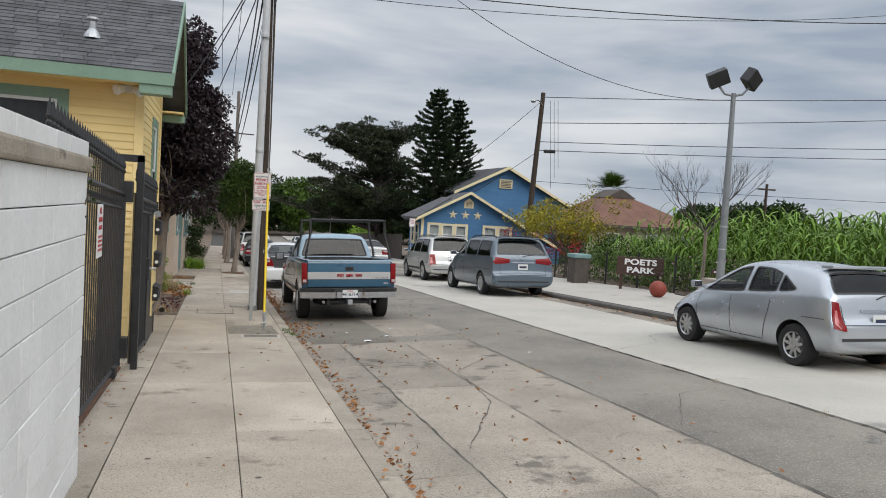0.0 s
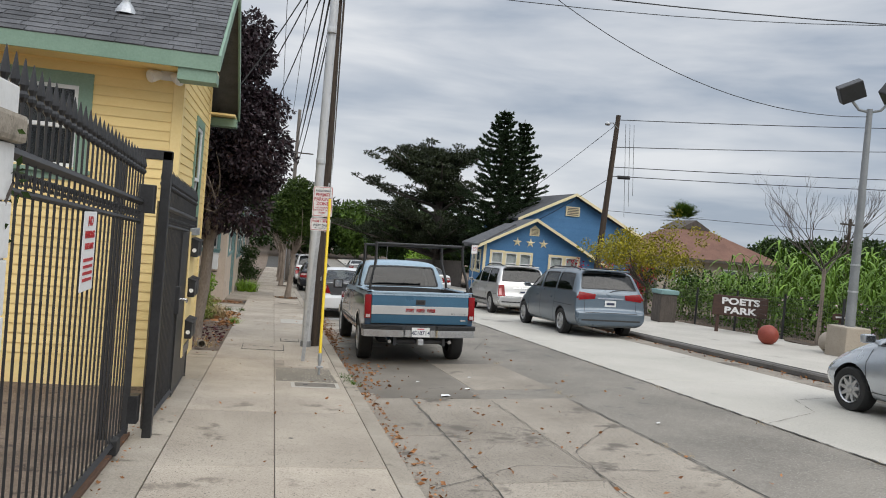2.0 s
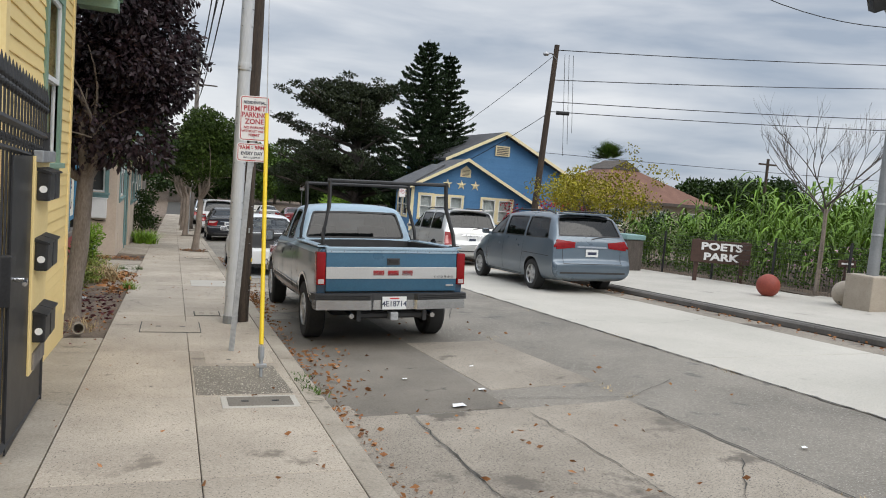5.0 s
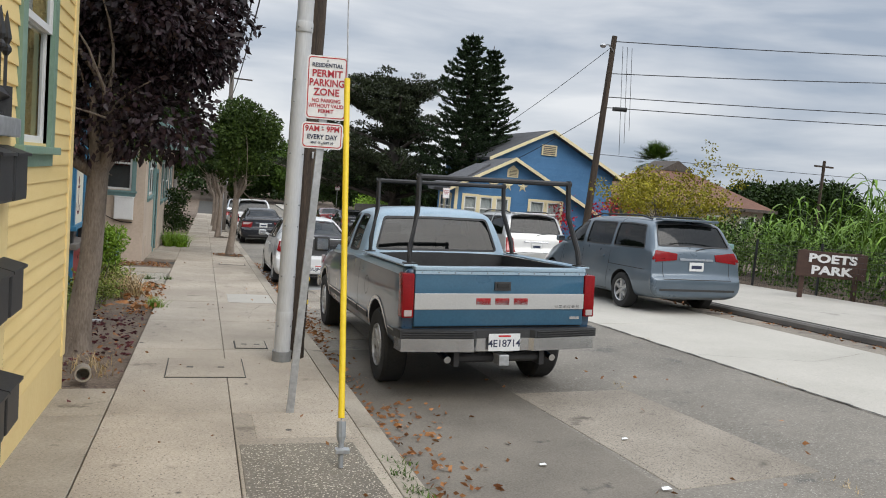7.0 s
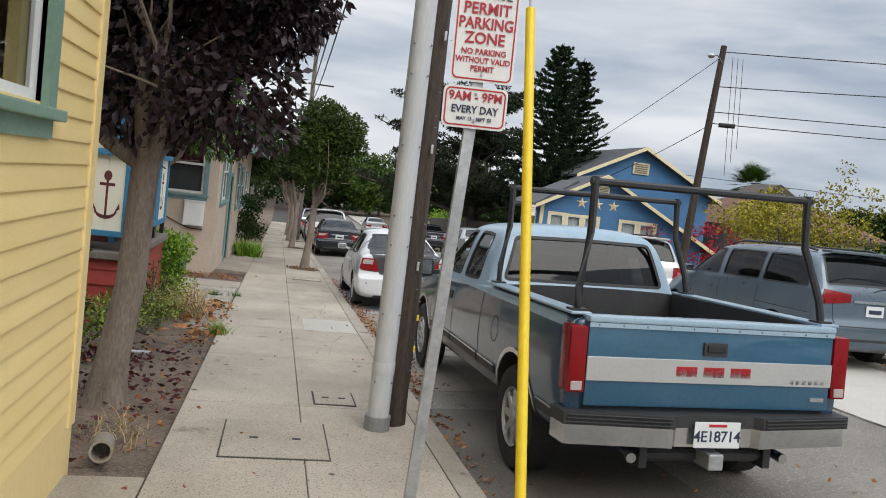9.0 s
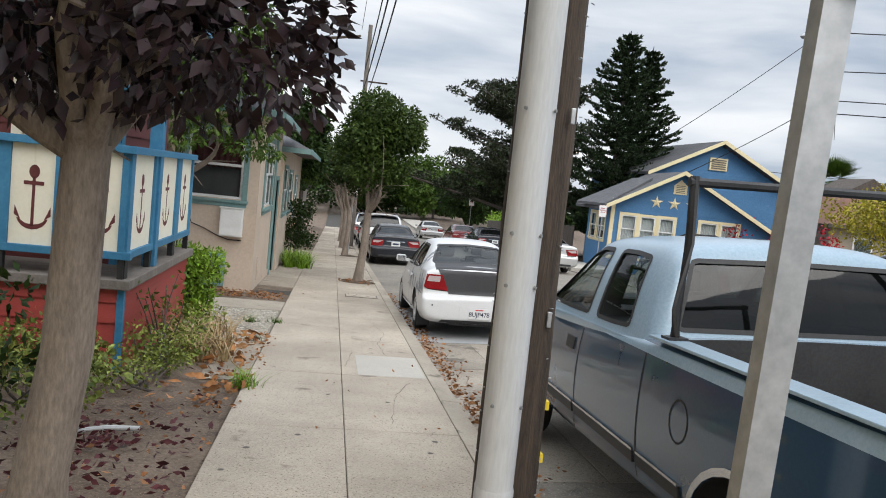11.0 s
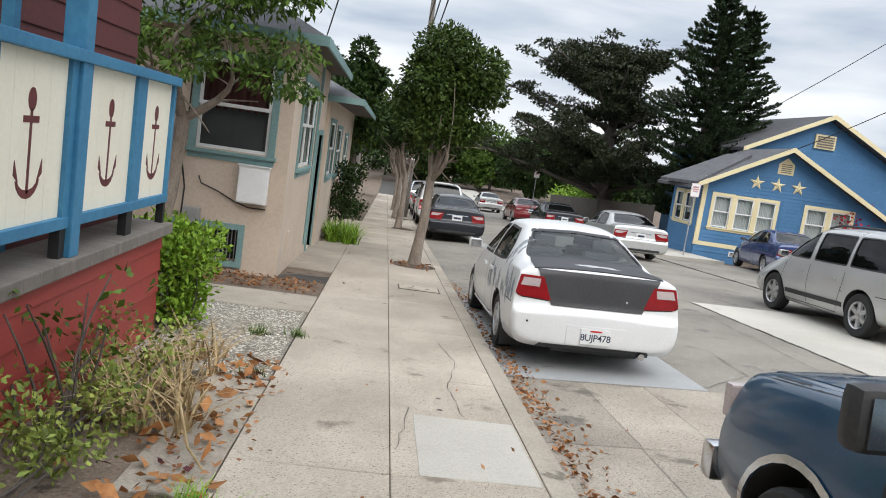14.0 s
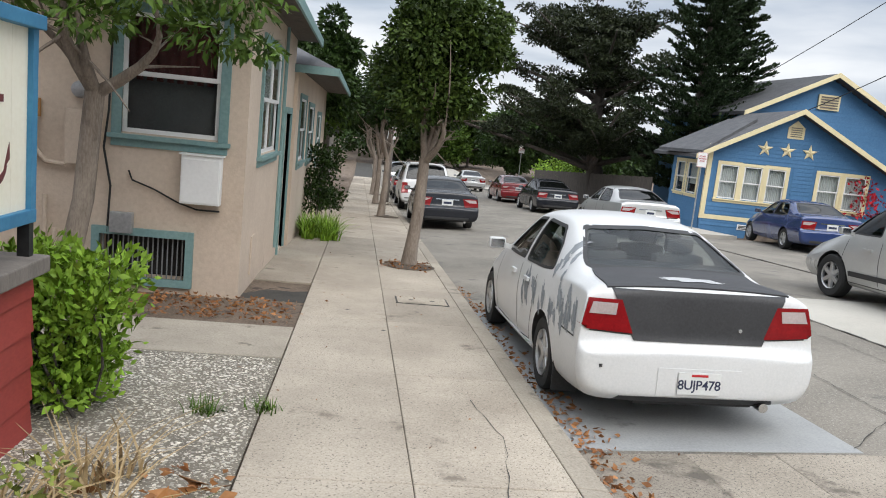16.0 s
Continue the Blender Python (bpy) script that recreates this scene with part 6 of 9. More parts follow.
        tl = part("tail_light", sk.panel(c, "B", 6, 0.014, 0.07), M_TAIL, car, smooth=50)
        a, b2, c2, d = c
        inner = [((a[0] + b2[0]) / 2, a[1] + 0.03), (b2[0] * 0.97, b2[1] + 0.05), (c2[0] * 0.98, c2[1] - 0.12), ((d[0] + c2[0]) / 2, d[1] - 0.1)]
        part("reflector", sk.panel(inner, "B", 3, 0.018, 0.03), M_PINKLENS if lamps != "band" else M_TAIL, tl, smooth=50)
        mirror(car, s * (hw + 0.09), L - nose - 0.25, belt + 0.06, body)
        sd = "L" if s < 0 else "R"
        d1, d2, d3 = L * 0.31, L * 0.53, L - nose - 0.15
        for pts in ([(d1, belt - 0.08), (d1 + 0.02, 0.75), (d1 + 0.16, 0.32)], [(d2, belt - 0.06), (d2, 0.3)], [(d3, belt - 0.08), (d3 + 0.05, 0.7), (d3, 0.32), (d1 + 0.16, 0.3)], [(0.3, 0.8), (d1, 0.82)] if lamps == "band" else [(0.2, 0.72), (0.6, 0.72)]):
            part("seam", sk.seam(pts, sd), M_BLACK, car)
        for y in (d1 + 0.2, d2 + 0.18):
            part("door_handle", sk.panel([(y, belt - 0.22), (y + 0.2, belt - 0.22), (y + 0.2, belt - 0.18), (y, belt - 0.18)], sd, 3, 0.03, 0.03), body, car, smooth=40)
        if cladding:
            part("side_strip", sk.panel([(yr + R + 0.1, 0.42), (yf - R - 0.1, 0.42), (yf - R - 0.1, 0.5), (yr + R + 0.1, 0.5)], sd, 6, 0.015, 0.02), cladding, car, smooth=40)
        part("head_light", sk.panel([(s * 0.5 * q, 0.66), (s * 0.82 * q, 0.66), (s * 0.78 * q, 0.8), (s * 0.5 * q, 0.78)], "F", 4, 0.01, 0.06), M_CLEAR, car)
        if rails:
            bm = B()
            ys = [back + rear + 0.15 + (L - nose - 1.05 - back - rear) * t / 6 for t in range(7)]
            tube(bm, [(s * 0.62 * q, y, H - 0.0 + (0.035 if 0 < i < 6 else -0.03)) for i, y in enumerate(ys)], 0.018, 8)
            part("roof_rail", bm, M_PLAST, car)
    part("seam", sk.seam([(-0.7 * q, 0.62), (-0.72 * q, belt - 0.06)], "B"), M_BLACK, car)
    part("seam", sk.seam([(0.7 * q, 0.62), (0.72 * q, belt - 0.06)], "B"), M_BLACK, car)
    part("seam", sk.seam([(-0.72 * q, 0.655), (0.72 * q, 0.655)], "B", 0.014), M_BLACK, car)
    part("bumper_insert", sk.panel([(-0.8 * q, 0.44), (0.8 * q, 0.44), (0.8 * q, 0.48), (-0.8 * q, 0.48)], "B", 8, 0.006, 0.02), M_PLAST, car)
    part("hatch_trim", sk.panel([(-0.36 * q, belt - 0.15), (0.36 * q, belt - 0.15), (0.36 * q, belt - 0.11), (-0.36 * q, belt - 0.11)], "B", 6, 0.02, 0.03), M_CHROME, car)
    bm = B()
    box(bm, -0.62 * q, 0.62 * q, back + rear - 0.16, back + rear + 0.06, H - 0.05, H - 0.005, None, 0.015)
    part("spoiler", bm, body, car, smooth=40)
    bm = B()
    tube(bm, [(0, back + 0.02, belt + 0.03), (0.12, back + 0.03, belt + 0.07), (0.42 * q, back + 0.06, belt + 0.11)], 0.011, 6)
    part("rear_wiper", bm, M_PLAST, car)
    plate(car, sk, belt - 0.26, number)
    return car


def pickup():
    car = thing("pickup_truck", (0, 0, 0), "two-tone blue pickup truck with a black ladder rack", "pickup truck", "parked cars")
    hw, R, yr, yf = 0.965, 0.375, 1.07, 4.62
    st = [(0.1, 0.5, 1.22, 0.9, 0.945, 0.88, 0.8), (0.115, 0.48, 1.25, 0.92, 0.955, 0.9, 0.8), (0.2, 0.46, 1.26, 0.93, 0.965, 0.91, 0.8), (1.0, 0.44, 1.26, 0.93, 0.965, 0.91, 0.8), (2.04, 0.42, 1.255, 0.93, 0.965, 0.91, 0.8), (2.12, 0.42, 1.25, 0.93, 0.965, 0.9, 0.8),
          (3.2, 0.4, 1.21, 0.93, 0.965, 0.89, 0.8), (4.15, 0.4, 1.2, 0.93, 0.965, 0.86, 0.8), (4.35, 0.4, 1.19, 0.93, 0.96, 0.84, 0.8), (5.0, 0.42, 1.13, 0.92, 0.95, 0.82, 0.78), (5.3, 0.44, 1.08, 0.9, 0.935, 0.8, 0.76), (5.36, 0.46, 1.05, 0.88, 0.92, 0.78, 0.76), (5.38, 0.5, 1.0, 0.85, 0.89, 0.75, 0.76)]
    bed = box(B(), -0.79, 0.79, 0.16, 2.03, 0.76, 1.6)
    me = baked("body", loft_body(st), P_BLUE, arch(yr, R + 0.07, hw, R + 0.02) + arch(yf, R + 0.07, hw, R + 0.02) + [bed])
    ob = hang(new("body", me), car)
    sk = Skin(me)
    rows = [(2.1, 1.08, 1.14, 1.19, 1.2, 0.84, 0.86, 0.86, 0.78), (2.115, 1.06, 1.14, 1.2, 1.23, 0.88, 0.89, 0.885, 0.8), (2.2, 1.06, 1.14, 1.2, 1.66, 0.9, 0.905, 0.895, 0.72), (2.3, 1.06, 1.14, 1.2, 1.755, 0.9, 0.905, 0.895, 0.7), (2.5, 1.06, 1.14, 1.2, 1.775, 0.9, 0.905, 0.895, 0.7),
            (3.3, 1.06, 1.14, 1.195, 1.775, 0.9, 0.905, 0.895, 0.7), (3.46, 1.06, 1.14, 1.19, 1.72, 0.9, 0.905, 0.89, 0.7), (4.22, 1.05, 1.13, 1.18, 1.25, 0.89, 0.9, 0.87, 0.76), (4.32, 1.04, 1.12, 1.16, 1.19, 0.86, 0.88, 0.84, 0.74)]
    cab_sides = [([(2.42, 1.262), (2.66, 1.25), (2.95, 1.25)], [(2.5, 1.655), (2.72, 1.672), (2.95, 1.672)]), ([(3.1, 1.25), (3.5, 1.245), (4.08, 1.245)], [(3.1, 1.672), (3.3, 1.672), (3.6, 1.6)])]
    shell(car, "cab", rows, P_LIGHT, [], cab_sides, ([(-0.74, 1.29), (0, 1.29), (0.74, 1.29)], [(-0.63, 1.66), (0, 1.67), (0.63, 1.66)]), ([(-0.76, 1.27), (0, 1.28), (0.76, 1.27)], [(-0.6, 1.66), (0, 1.68), (0.6, 1.66)]), 3.0, M_CGLASS, M_TINT)
    seats(car, (2.75,), 0.4, 1.2, 0.38)
    bm = B()
    box(bm, -0.8, 0.8, 3.7, 4.15, 1.15, 1.3, None, 0.05)
    part("dashboard", bm, M_PLAST, car)
    bm = B()
    ringpts = [(-0.38 + 0.18 * math.cos(a), 3.55 + 0.06 * math.sin(a), 1.36 + 0.17 * math.sin(a)) for a in (2 * math.pi * i / 20 for i in range(21))]
    tube(bm, ringpts, 0.014, 6, False)
    part("steering_wheel", bm, M_PLAST, car)
    for s in (-1, 1):
        for y in (yr, yf):
            wheel(car, s * (hw - 0.14), y, R, 0.235, 8, M_RIM, 0.58)
        sd = "L" if s < 0 else "R"
        # arch trim, seams, strips
        for y in (yr, yf):
            pts = [(y + (R + 0.09) * math.cos(a), R + 0.02 + (R + 0.09) * math.sin(a)) for a in (math.pi * (0.02 + 0.96 * i / 14) for i in range(15))]
            part("arch_trim", sk.seam(pts, sd, 0.035, 0.008), M_CHROME, car)
        for pts in ([(2.08, 1.24), (2.08, 0.45)], [(3.1, 1.2), (3.1, 0.55), (3.15, 0.46), (4.05, 0.44), (4.12, 0.6), (4.2, 1.15)], [(4.35, 1.18), (5.3, 1.06)]):
            part("seam", sk.seam(pts, sd, 0.014), M_BLACK, car)
        for y0, y1 in ((0.2, yr - 0.5), (yr + 0.5, 2.05), (2.1, 3.08), (3.12, 4.08)):
            part("side_moulding", sk.panel([(y0, 0.58), (y1, 0.58), (y1, 0.64), (y0, 0.64)], sd, 6, 0.014, 0.02), M_PLAST, car, smooth=40)
            part("bright_strip", sk.panel([(y0, 0.642), (y1, 0.642), (y1, 0.655), (y0, 0.655)], sd, 6, 0.014, 0.02), M_CHROME, car)
        part("belt_band", sk.panel([(0.14, 1.17), (3.05, 1.17), (3.05, 1.215), (0.14, 1.235)], sd, 16, 0.003, 0.006), P_LIGHT, car, smooth=60)
        part("rail_cap", box(B(), s * 0.8 if s > 0 else -0.93, 0.93 if s > 0 else -0.8, 0.13, 2.05, 1.255, 1.272, None, 0.006), P_LIGHT, car)
        part("door_handle", sk.panel([(3.2, 0.98), (3.36, 0.98), (3.36, 1.06), (3.2, 1.06)], sd, 3, 0.01, 0.02), M_PLAST, car)
        if s < 0:
            pts = [(1.35 + 0.09 * math.cos(a), 0.93 + 0.1 * math.sin(a)) for a in (2 * math.pi * i / 16 for i in range(17))]
            pts = [(1.62 + (y - 1.35), z) for y, z in pts]
            part("fuel_flap", sk.seam(pts, sd, 0.01), M_BLACK, car)
        bm = B()
        box(bm, s * 1.08 - 0.11, s * 1.08 + 0.11, 3.975, 4.09, 1.12, 1.33, None, 0.05)
        mr = part("mirror", bm, M_PLAST, car, smooth=50)
        bm = B()
        box(bm, s * 1.08 - 0.075, s * 1.08 + 0.075, 3.969, 3.975, 1.15, 1.3)
        part("mirror_glass", bm, M_CHROME, mr)
        bm = B()
        box(bm, min(s * 0.87, s * 0.98), max(s * 0.87, s * 0.98), 4.02, 4.07, 1.15, 1.2)
        part("mirror_arm", bm, M_PLAST, mr)
        # tail lights
        bm = B()
        x0, x1 = (0.845, 0.955) if s > 0 else (-0.955, -0.845)
        box(bm, x0, x1, 0.05, 0.2, 0.8, 1.2, None, 0.015)
        tl = part("tail_light", bm, M_TAIL, car, smooth=40)
        bm = B()
        box(bm, x0 + 0.02, x1 - 0.02, 0.043, 0.06, 0.815, 0.87, None, 0.004)
        part("reverse_lens", bm, M_CLEAR, tl)
        # ladder rack: bent uprights and cross bars
        for y, lean in ((0.22, 0.0), (1.9, 0.0)):
            bm = B()
            tube(bm, [(s * 0.86, y, 1.27), (s * 0.85, y + 0.02, 1.42), (s * 0.77, y + 0.1, 1.75), (s * 0.76, y + 0.11, 2.1)], 0.026, 8)
            part("rack_upright", bm, M_IRON, car, smooth=40)
            bm = B()
            box(bm, s * 0.86 - 0.05, s * 0.86 + 0.05, y - 0.05, y + 0.05, 1.27, 1.285)
            part("rack_foot", bm, M_IRON, car)
    for y in (0.33, 2.01):
        bm = B()
        tube(bm, [(-0.79, y, 2.07), (0.79, y, 2.07)], 0.026, 8)
        part("rack_bar", bm, M_IRON, car, smooth=40)
    # tailgate
    bm = B()
    box(bm, -0.84, 0.84, 0.06, 0.15, 0.72, 1.245, None, 0.012)
    tg = part("tailgate", bm, P_STEEL, car, "steel blue tailgate with a silver band", smooth=40)
    bm = B()
    box(bm, -0.84, 0.84, 0.05, 0.062, 0.875, 1.02, None, 0.003)
    part("silver_band", bm, P_PALE, tg)
    bm = B()
    box(bm, -0.845, 0.845, 0.045, 0.165, 1.225, 1.262, None, 0.01)
    part("top_cap", bm, P_LIGHT, tg, smooth=40)
    bm = B()
    box(bm, -0.84, 0.84, 0.05, 0.062, 1.195, 1.222)
    part("top_trim", bm, P_LIGHT, tg)
    for k in range(11):
        bm = B()
        lathe(bm, [(0.008, 0), (0.005, 0.005)], Matrix.Translation((-0.78 + 0.156 * k, 0.05, 1.21)) @ pose(0, 0, 0, 90, 0, 0), 8)
        part("rivet", bm, M_CHROME, tg)
    bm = B()
    box(bm, -0.08, 0.08, 0.045, 0.062, 1.05, 1.13, None, 0.004)
    hd = part("tailgate_handle", bm, M_PLAST, tg)
    bm = B()
    box(bm, -0.06, 0.06, 0.035, 0.05, 1.075, 1.115, None, 0.004)
    part("handle_grip", bm, M_BLACK, hd)
    for k in (-1, 0, 1):
        bm = B()
        box(bm, k * 0.185 - 0.075, k * 0.185 + 0.075, 0.05, 0.061, 0.912, 0.982, None, 0.004)
        part("red_emblem_bar", bm, M_REDINK, tg, "red raised emblem bar")
    for k in range(6):
        bm = B()
        box(bm, 0.535 + k * 0.045, 0.568 + k * 0.045, 0.05, 0.056, 0.888, 0.918, None, 0.002)
        part("dark_emblem_bar", bm, M_PLAST, tg)
    bm = B()
    box(bm, 0.7, 0.8, 0.052, 0.062, 0.78, 0.805)
    part("badge", bm, M_CHROME, tg)
    bm = B()
    box(bm, -0.84, 0.84, 0.1, 0.11, 0.7, 0.72)
    part("sill_gap", bm, M_BLACK, car)
    # step bumper, plate, hitch
    bm = B()
    pts = [(-0.99, 0.2, 0), (-0.97, 0.02, 0), (-0.3, -0.06, 0), (-0.26, -0.02, 0), (0.26, -0.02, 0), (0.3, -0.06, 0), (0.97, 0.02, 0), (0.99, 0.2, 0)]
    prism(bm, [(x, y, 0.62) for x, y, _ in pts], (0, 0, 0.075))
    part("bumper_step", bm, M_PLAST, car, "ribbed black bumper pad")
    bm = B()
    prism(bm, [(x * 0.985, y + 0.015, 0.5) for x, y, _ in pts], (0, 0, 0.119))
    bp = part("bumper", bm, M_CHROME, car, "chrome step bumper")
    for k in range(3):
        for s in (-1, 1):
            bm = B()
            tube(bm, [(s * 0.32, -0.062, 0.635 + 0.022 * k), (s * 0.95, 0.015, 0.635 + 0.022 * k)], 0.007, 6)
            part("bumper_rib", bm, M_BLACK, car)
    plate(car, sk, 0.585, "4E18714", y=-0.028)
    bm = B()
    tube(bm, [(-0.42, 0.12, 0.42), (0.42, 0.12, 0.42)], 0.045, 8)
    box(bm, -0.45, -0.4, 0.05, 0.3, 0.35, 0.5)
    box(bm, 0.4, 0.45, 0.05, 0.3, 0.35, 0.5)
    part("tow_bar", bm, M_IRON, car)
    bm = B()
    box(bm, -0.05, 0.05, -0.06, 0.3, 0.37, 0.47, None, 0.01)
    part("hitch_receiver", bm, M_GALV, car)
    for s in (-1, 1):
        bm = B()
        tube(bm, [(s * 0.52, 0.02, 0.42), (s * 0.5, 0.5, 0.45)], 0.032, 10)
        part("exhaust", bm, M_CHROME, car)
    bm = B()
    box(bm, -0.6, 0.6, 0.9, 1.25, 0.3, 0.5, None, 0.05)
    part("rear_axle", bm, M_BLACK, car)
    bm = B()
    box(bm, -0.93, 0.93, 5.34, 5.46, 0.5, 0.68, None, 0.03)
    part("front_bumper", bm, M_CHROME, car, smooth=40)
    for s in (-1, 1):
        bm = B()
        box(bm, s * 0.7 - 0.18, s * 0.7 + 0.18, 5.33, 5.4, 0.82, 0.98, None, 0.01)
        part("head_light", bm, M_CLEAR, car)
    part("bonnet_panel", sk.panel([(-0.76, 4.32), (0.76, 4.32), (0.72, 5.25), (-0.72, 5.25)], "T", 8, 0.004, 0.01), P_BLUE, car, smooth=60)
    return car


put(pickup(), 2.63, 14.82, 0.0, -2.0)
put(sedan("white saloon car with a matt black boot lid and primer dabs", P_WHITE, "8UJP478", dark_boot=True), 2.27, 24.05, 0.0, -1.4)
put(wagon("grey-blue minivan with red tail lights parked at the kerb", P_VAN, 5.0, 0.98, 1.76, 0.34, 1.08, 4.1, belt=1.15, rear=0.38), 8.62, 20.05, 0.0, -0.9)
put(wagon("silver sport utility car with a roof rack", P_PALE, 4.75, 0.97, 1.74, 0.36, 0.98, 3.66, lamps="tall", back=0.14, rear=0.32, cladding=M_PLAST), 8.72, 27.2, 0.0, -0.9)
HATCH = [(0.0, 0.34, 0.48, 0.6, 0.615, 0.68, 0.78, 0.76, 0.66), (0.012, 0.3, 0.5, 0.63, 0.65, 0.82, 0.92, 0.9, 0.8), (0.08, 0.26, 0.54, 0.68, 0.7, 0.88, 0.965, 0.94, 0.84), (0.11, 0.25, 0.58, 0.8, 0.84, 0.88, 0.965, 0.9, 0.8), (0.15, 0.24, 0.62, 0.98, 1.03, 0.88, 0.965, 0.88, 0.78),
         (0.2, 0.23, 0.64, 1.0, 1.07, 0.88, 0.965, 0.88, 0.77), (0.36, 0.22, 0.66, 1.0, 1.33, 0.89, 0.968, 0.895, 0.68), (0.46, 0.21, 0.66, 1.0, 1.385, 0.89, 0.968, 0.9, 0.665), (1.0, 0.2, 0.66, 0.985, 1.445, 0.9, 0.97, 0.92, 0.665), (1.5, 0.19, 0.66, 0.965, 1.475, 0.9, 0.97, 0.93, 0.675),
         (1.95, 0.19, 0.66, 0.945, 1.455, 0.9, 0.97, 0.93, 0.67), (2.25, 0.19, 0.65, 0.925, 1.385, 0.9, 0.97, 0.92, 0.675), (3.05, 0.19, 0.62, 0.87, 1.0, 0.89, 0.965, 0.86, 0.74), (3.18, 0.19, 0.61, 0.85, 0.945, 0.88, 0.96, 0.83, 0.72), (3.6, 0.2, 0.56, 0.74, 0.81, 0.84, 0.93, 0.76, 0.62),
         (3.86, 0.22, 0.5, 0.62, 0.66, 0.74, 0.83, 0.66, 0.5), (3.98, 0.28, 0.44, 0.52, 0.54, 0.55, 0.62, 0.52, 0.4)]
HATCH_SIDES = [([(0.78, 1.085), (0.95, 1.055), (1.1, 1.045)], [(0.98, 1.2), (1.06, 1.25), (1.1, 1.275)]), ([(1.15, 1.04), (1.4, 1.02), (1.74, 1.0)], [(1.15, 1.29), (1.4, 1.355), (1.74, 1.37)]), ([(1.84, 0.995), (2.3, 0.965), (2.86, 0.945)], [(1.84, 1.37), (2.12, 1.325), (2.55, 1.12)])]
put(wagon("silver hatchback car with wheel covers parked at the park kerb", P_SILV, 4.0, 0.85, 1.45, 0.3, 0.75, 3.27, lamps="corner", rails=False, belt=0.97, rear=0.4, nose=0.9, rows=HATCH, sides=HATCH_SIDES, side=M_CGLASS, spokes=9), 8.72, 7.85, 0.0, -0.9)
put(sedan("black saloon car with red tail lights", P_DARK, "", 4.5, 0.88, 1.43), 2.3, 39.6, 0.0, -1.4)
put(sedan("pale silver saloon car", P_PALE, "", 4.85, 0.92, 1.46), 8.2, 39.8, 0.0, -0.9)
put(sedan("navy blue saloon car in the side street", P_NAVY, "", 4.6, 0.9, 1.45, detail=False), 13.0, 38.6, -8.0, -0.9, -0.1)
put(sedan("dark grey saloon car", P_DARK, "", 4.6, 0.9, 1.42, detail=False), 8.1, 49.6, 0.0, -0.9)
put(sedan("dark red saloon car", P_REDC, "", 4.7, 0.92, 1.42, detail=False), 8.1, 57.5, 0.0, -0.9)
put(sedan("pale saloon car far down the street", P_PALE, "", 4.6, 0.9, 1.45, detail=False), 7.9, 72, 0.0, -0.9)
put(wagon("white sport utility car behind the street trees", P_WHITE, 4.9, 0.97, 1.8, lamps="tall"), 2.35, 47.2, 0.0, -1.4)
put(sedan("dark saloon car far along the kerb", P_DARK, "", 4.6, 0.9, 1.45, detail=False), 2.35, 54.5, 0.0, -1.4)
put(wagon("silver van far along the kerb", P_SILV, 4.9, 0.97, 1.8, lamps="tall"), 2.35, 62, 0.0, -1.4)


# ---- plants ----
def leaf_mesh(points, normals, size, rng, long=1.6, droop=0.3, spread=1.0):
    """Leaves as small folded diamonds at the given points."""
    n = len(points)
    d = normals + rng.normal(0, 0.75 * spread, (n, 3))
    d[:, 2] -= droop
    d /= np.linalg.norm(d, axis=1)[:, None]
    s = np.cross(d, rng.normal(0, 1, (n, 3)))
    s /= np.linalg.norm(s, axis=1)[:, None] + 1e-9
    up = np.cross(s, d)
    k = size * rng.uniform(0.6, 1.25, n)[:, None]
    a, tip = points, points + d * k * long
    mid = points + d * k * long * 0.45
    left, right = mid + s * k * 0.42 + up * k * 0.14, mid - s * k * 0.42 + up * k * 0.14
    verts = np.stack([a, left, tip, right], 1).reshape(-1, 3)
    i = np.arange(n) * 4
    faces = np.concatenate([np.stack([i, i + 1, i + 2], 1), np.stack([i, i + 2, i + 3], 1)])
    return verts, faces


def leaves(name, verts, faces, mat, parent=None, label=""):
    me = bpy.data.meshes.new(name)
    me.vertices.add(len(verts))
    me.vertices.foreach_set("co", np.asarray(verts, np.float32).ravel())
    me.loops.add(len(faces) * 3)
    me.loops.foreach_set("vertex_index", np.asarray(faces, np.int32).ravel())
    me.polygons.add(len(faces))
    me.polygons.foreach_set("loop_start", np.arange(0, len(faces) * 3, 3, dtype=np.int32))
    me.materials.append(mat)
    me.update()
    ob = new(name, me)
    if label:
        ob["label"] = label
    return hang(ob, parent) if parent else ob


def clumps(blobs, per, rng, hollow=0.45):
    """Points in soft balls (x, y, z, radius, flatness), denser towards each ball's skin."""
    pts, nor = [], []
    for x, y, z, r, flat in blobs:
        n = int(per * r * r)
        v = rng.normal(0, 1, (n, 3))
        v /= np.linalg.norm(v, axis=1)[:, None]
        q = r * (hollow + (1 - hollow) * rng.random(n) ** 0.6) * (1 + 0.18 * np.sin(v[:, 0] * 5 + x * 3) * np.cos(v[:, 2] * 6 + y))
        p = v * q[:, None] * np.array([1, 1, flat]) + np.array([x, y, z])
        pts.append(p)
        nor.append(v)
    return np.concatenate(pts), np.concatenate(nor)


def limb(bm, a, b, r0, r1, rng, bend=0.12, n=6, seg=8):
    a, b = Vector(a), Vector(b)
    off = Vector((rng.normal(0, 1), rng.normal(0, 1), 0)) * bend * (b - a).length
    pts = [a.lerp(b, t / n) + off * math.sin(math.pi * t / n) for t in range(n + 1)]
    tube(bm, pts, [r0 + (r1 - r0) * t / n for t in range(n + 1)], seg)
    return pts


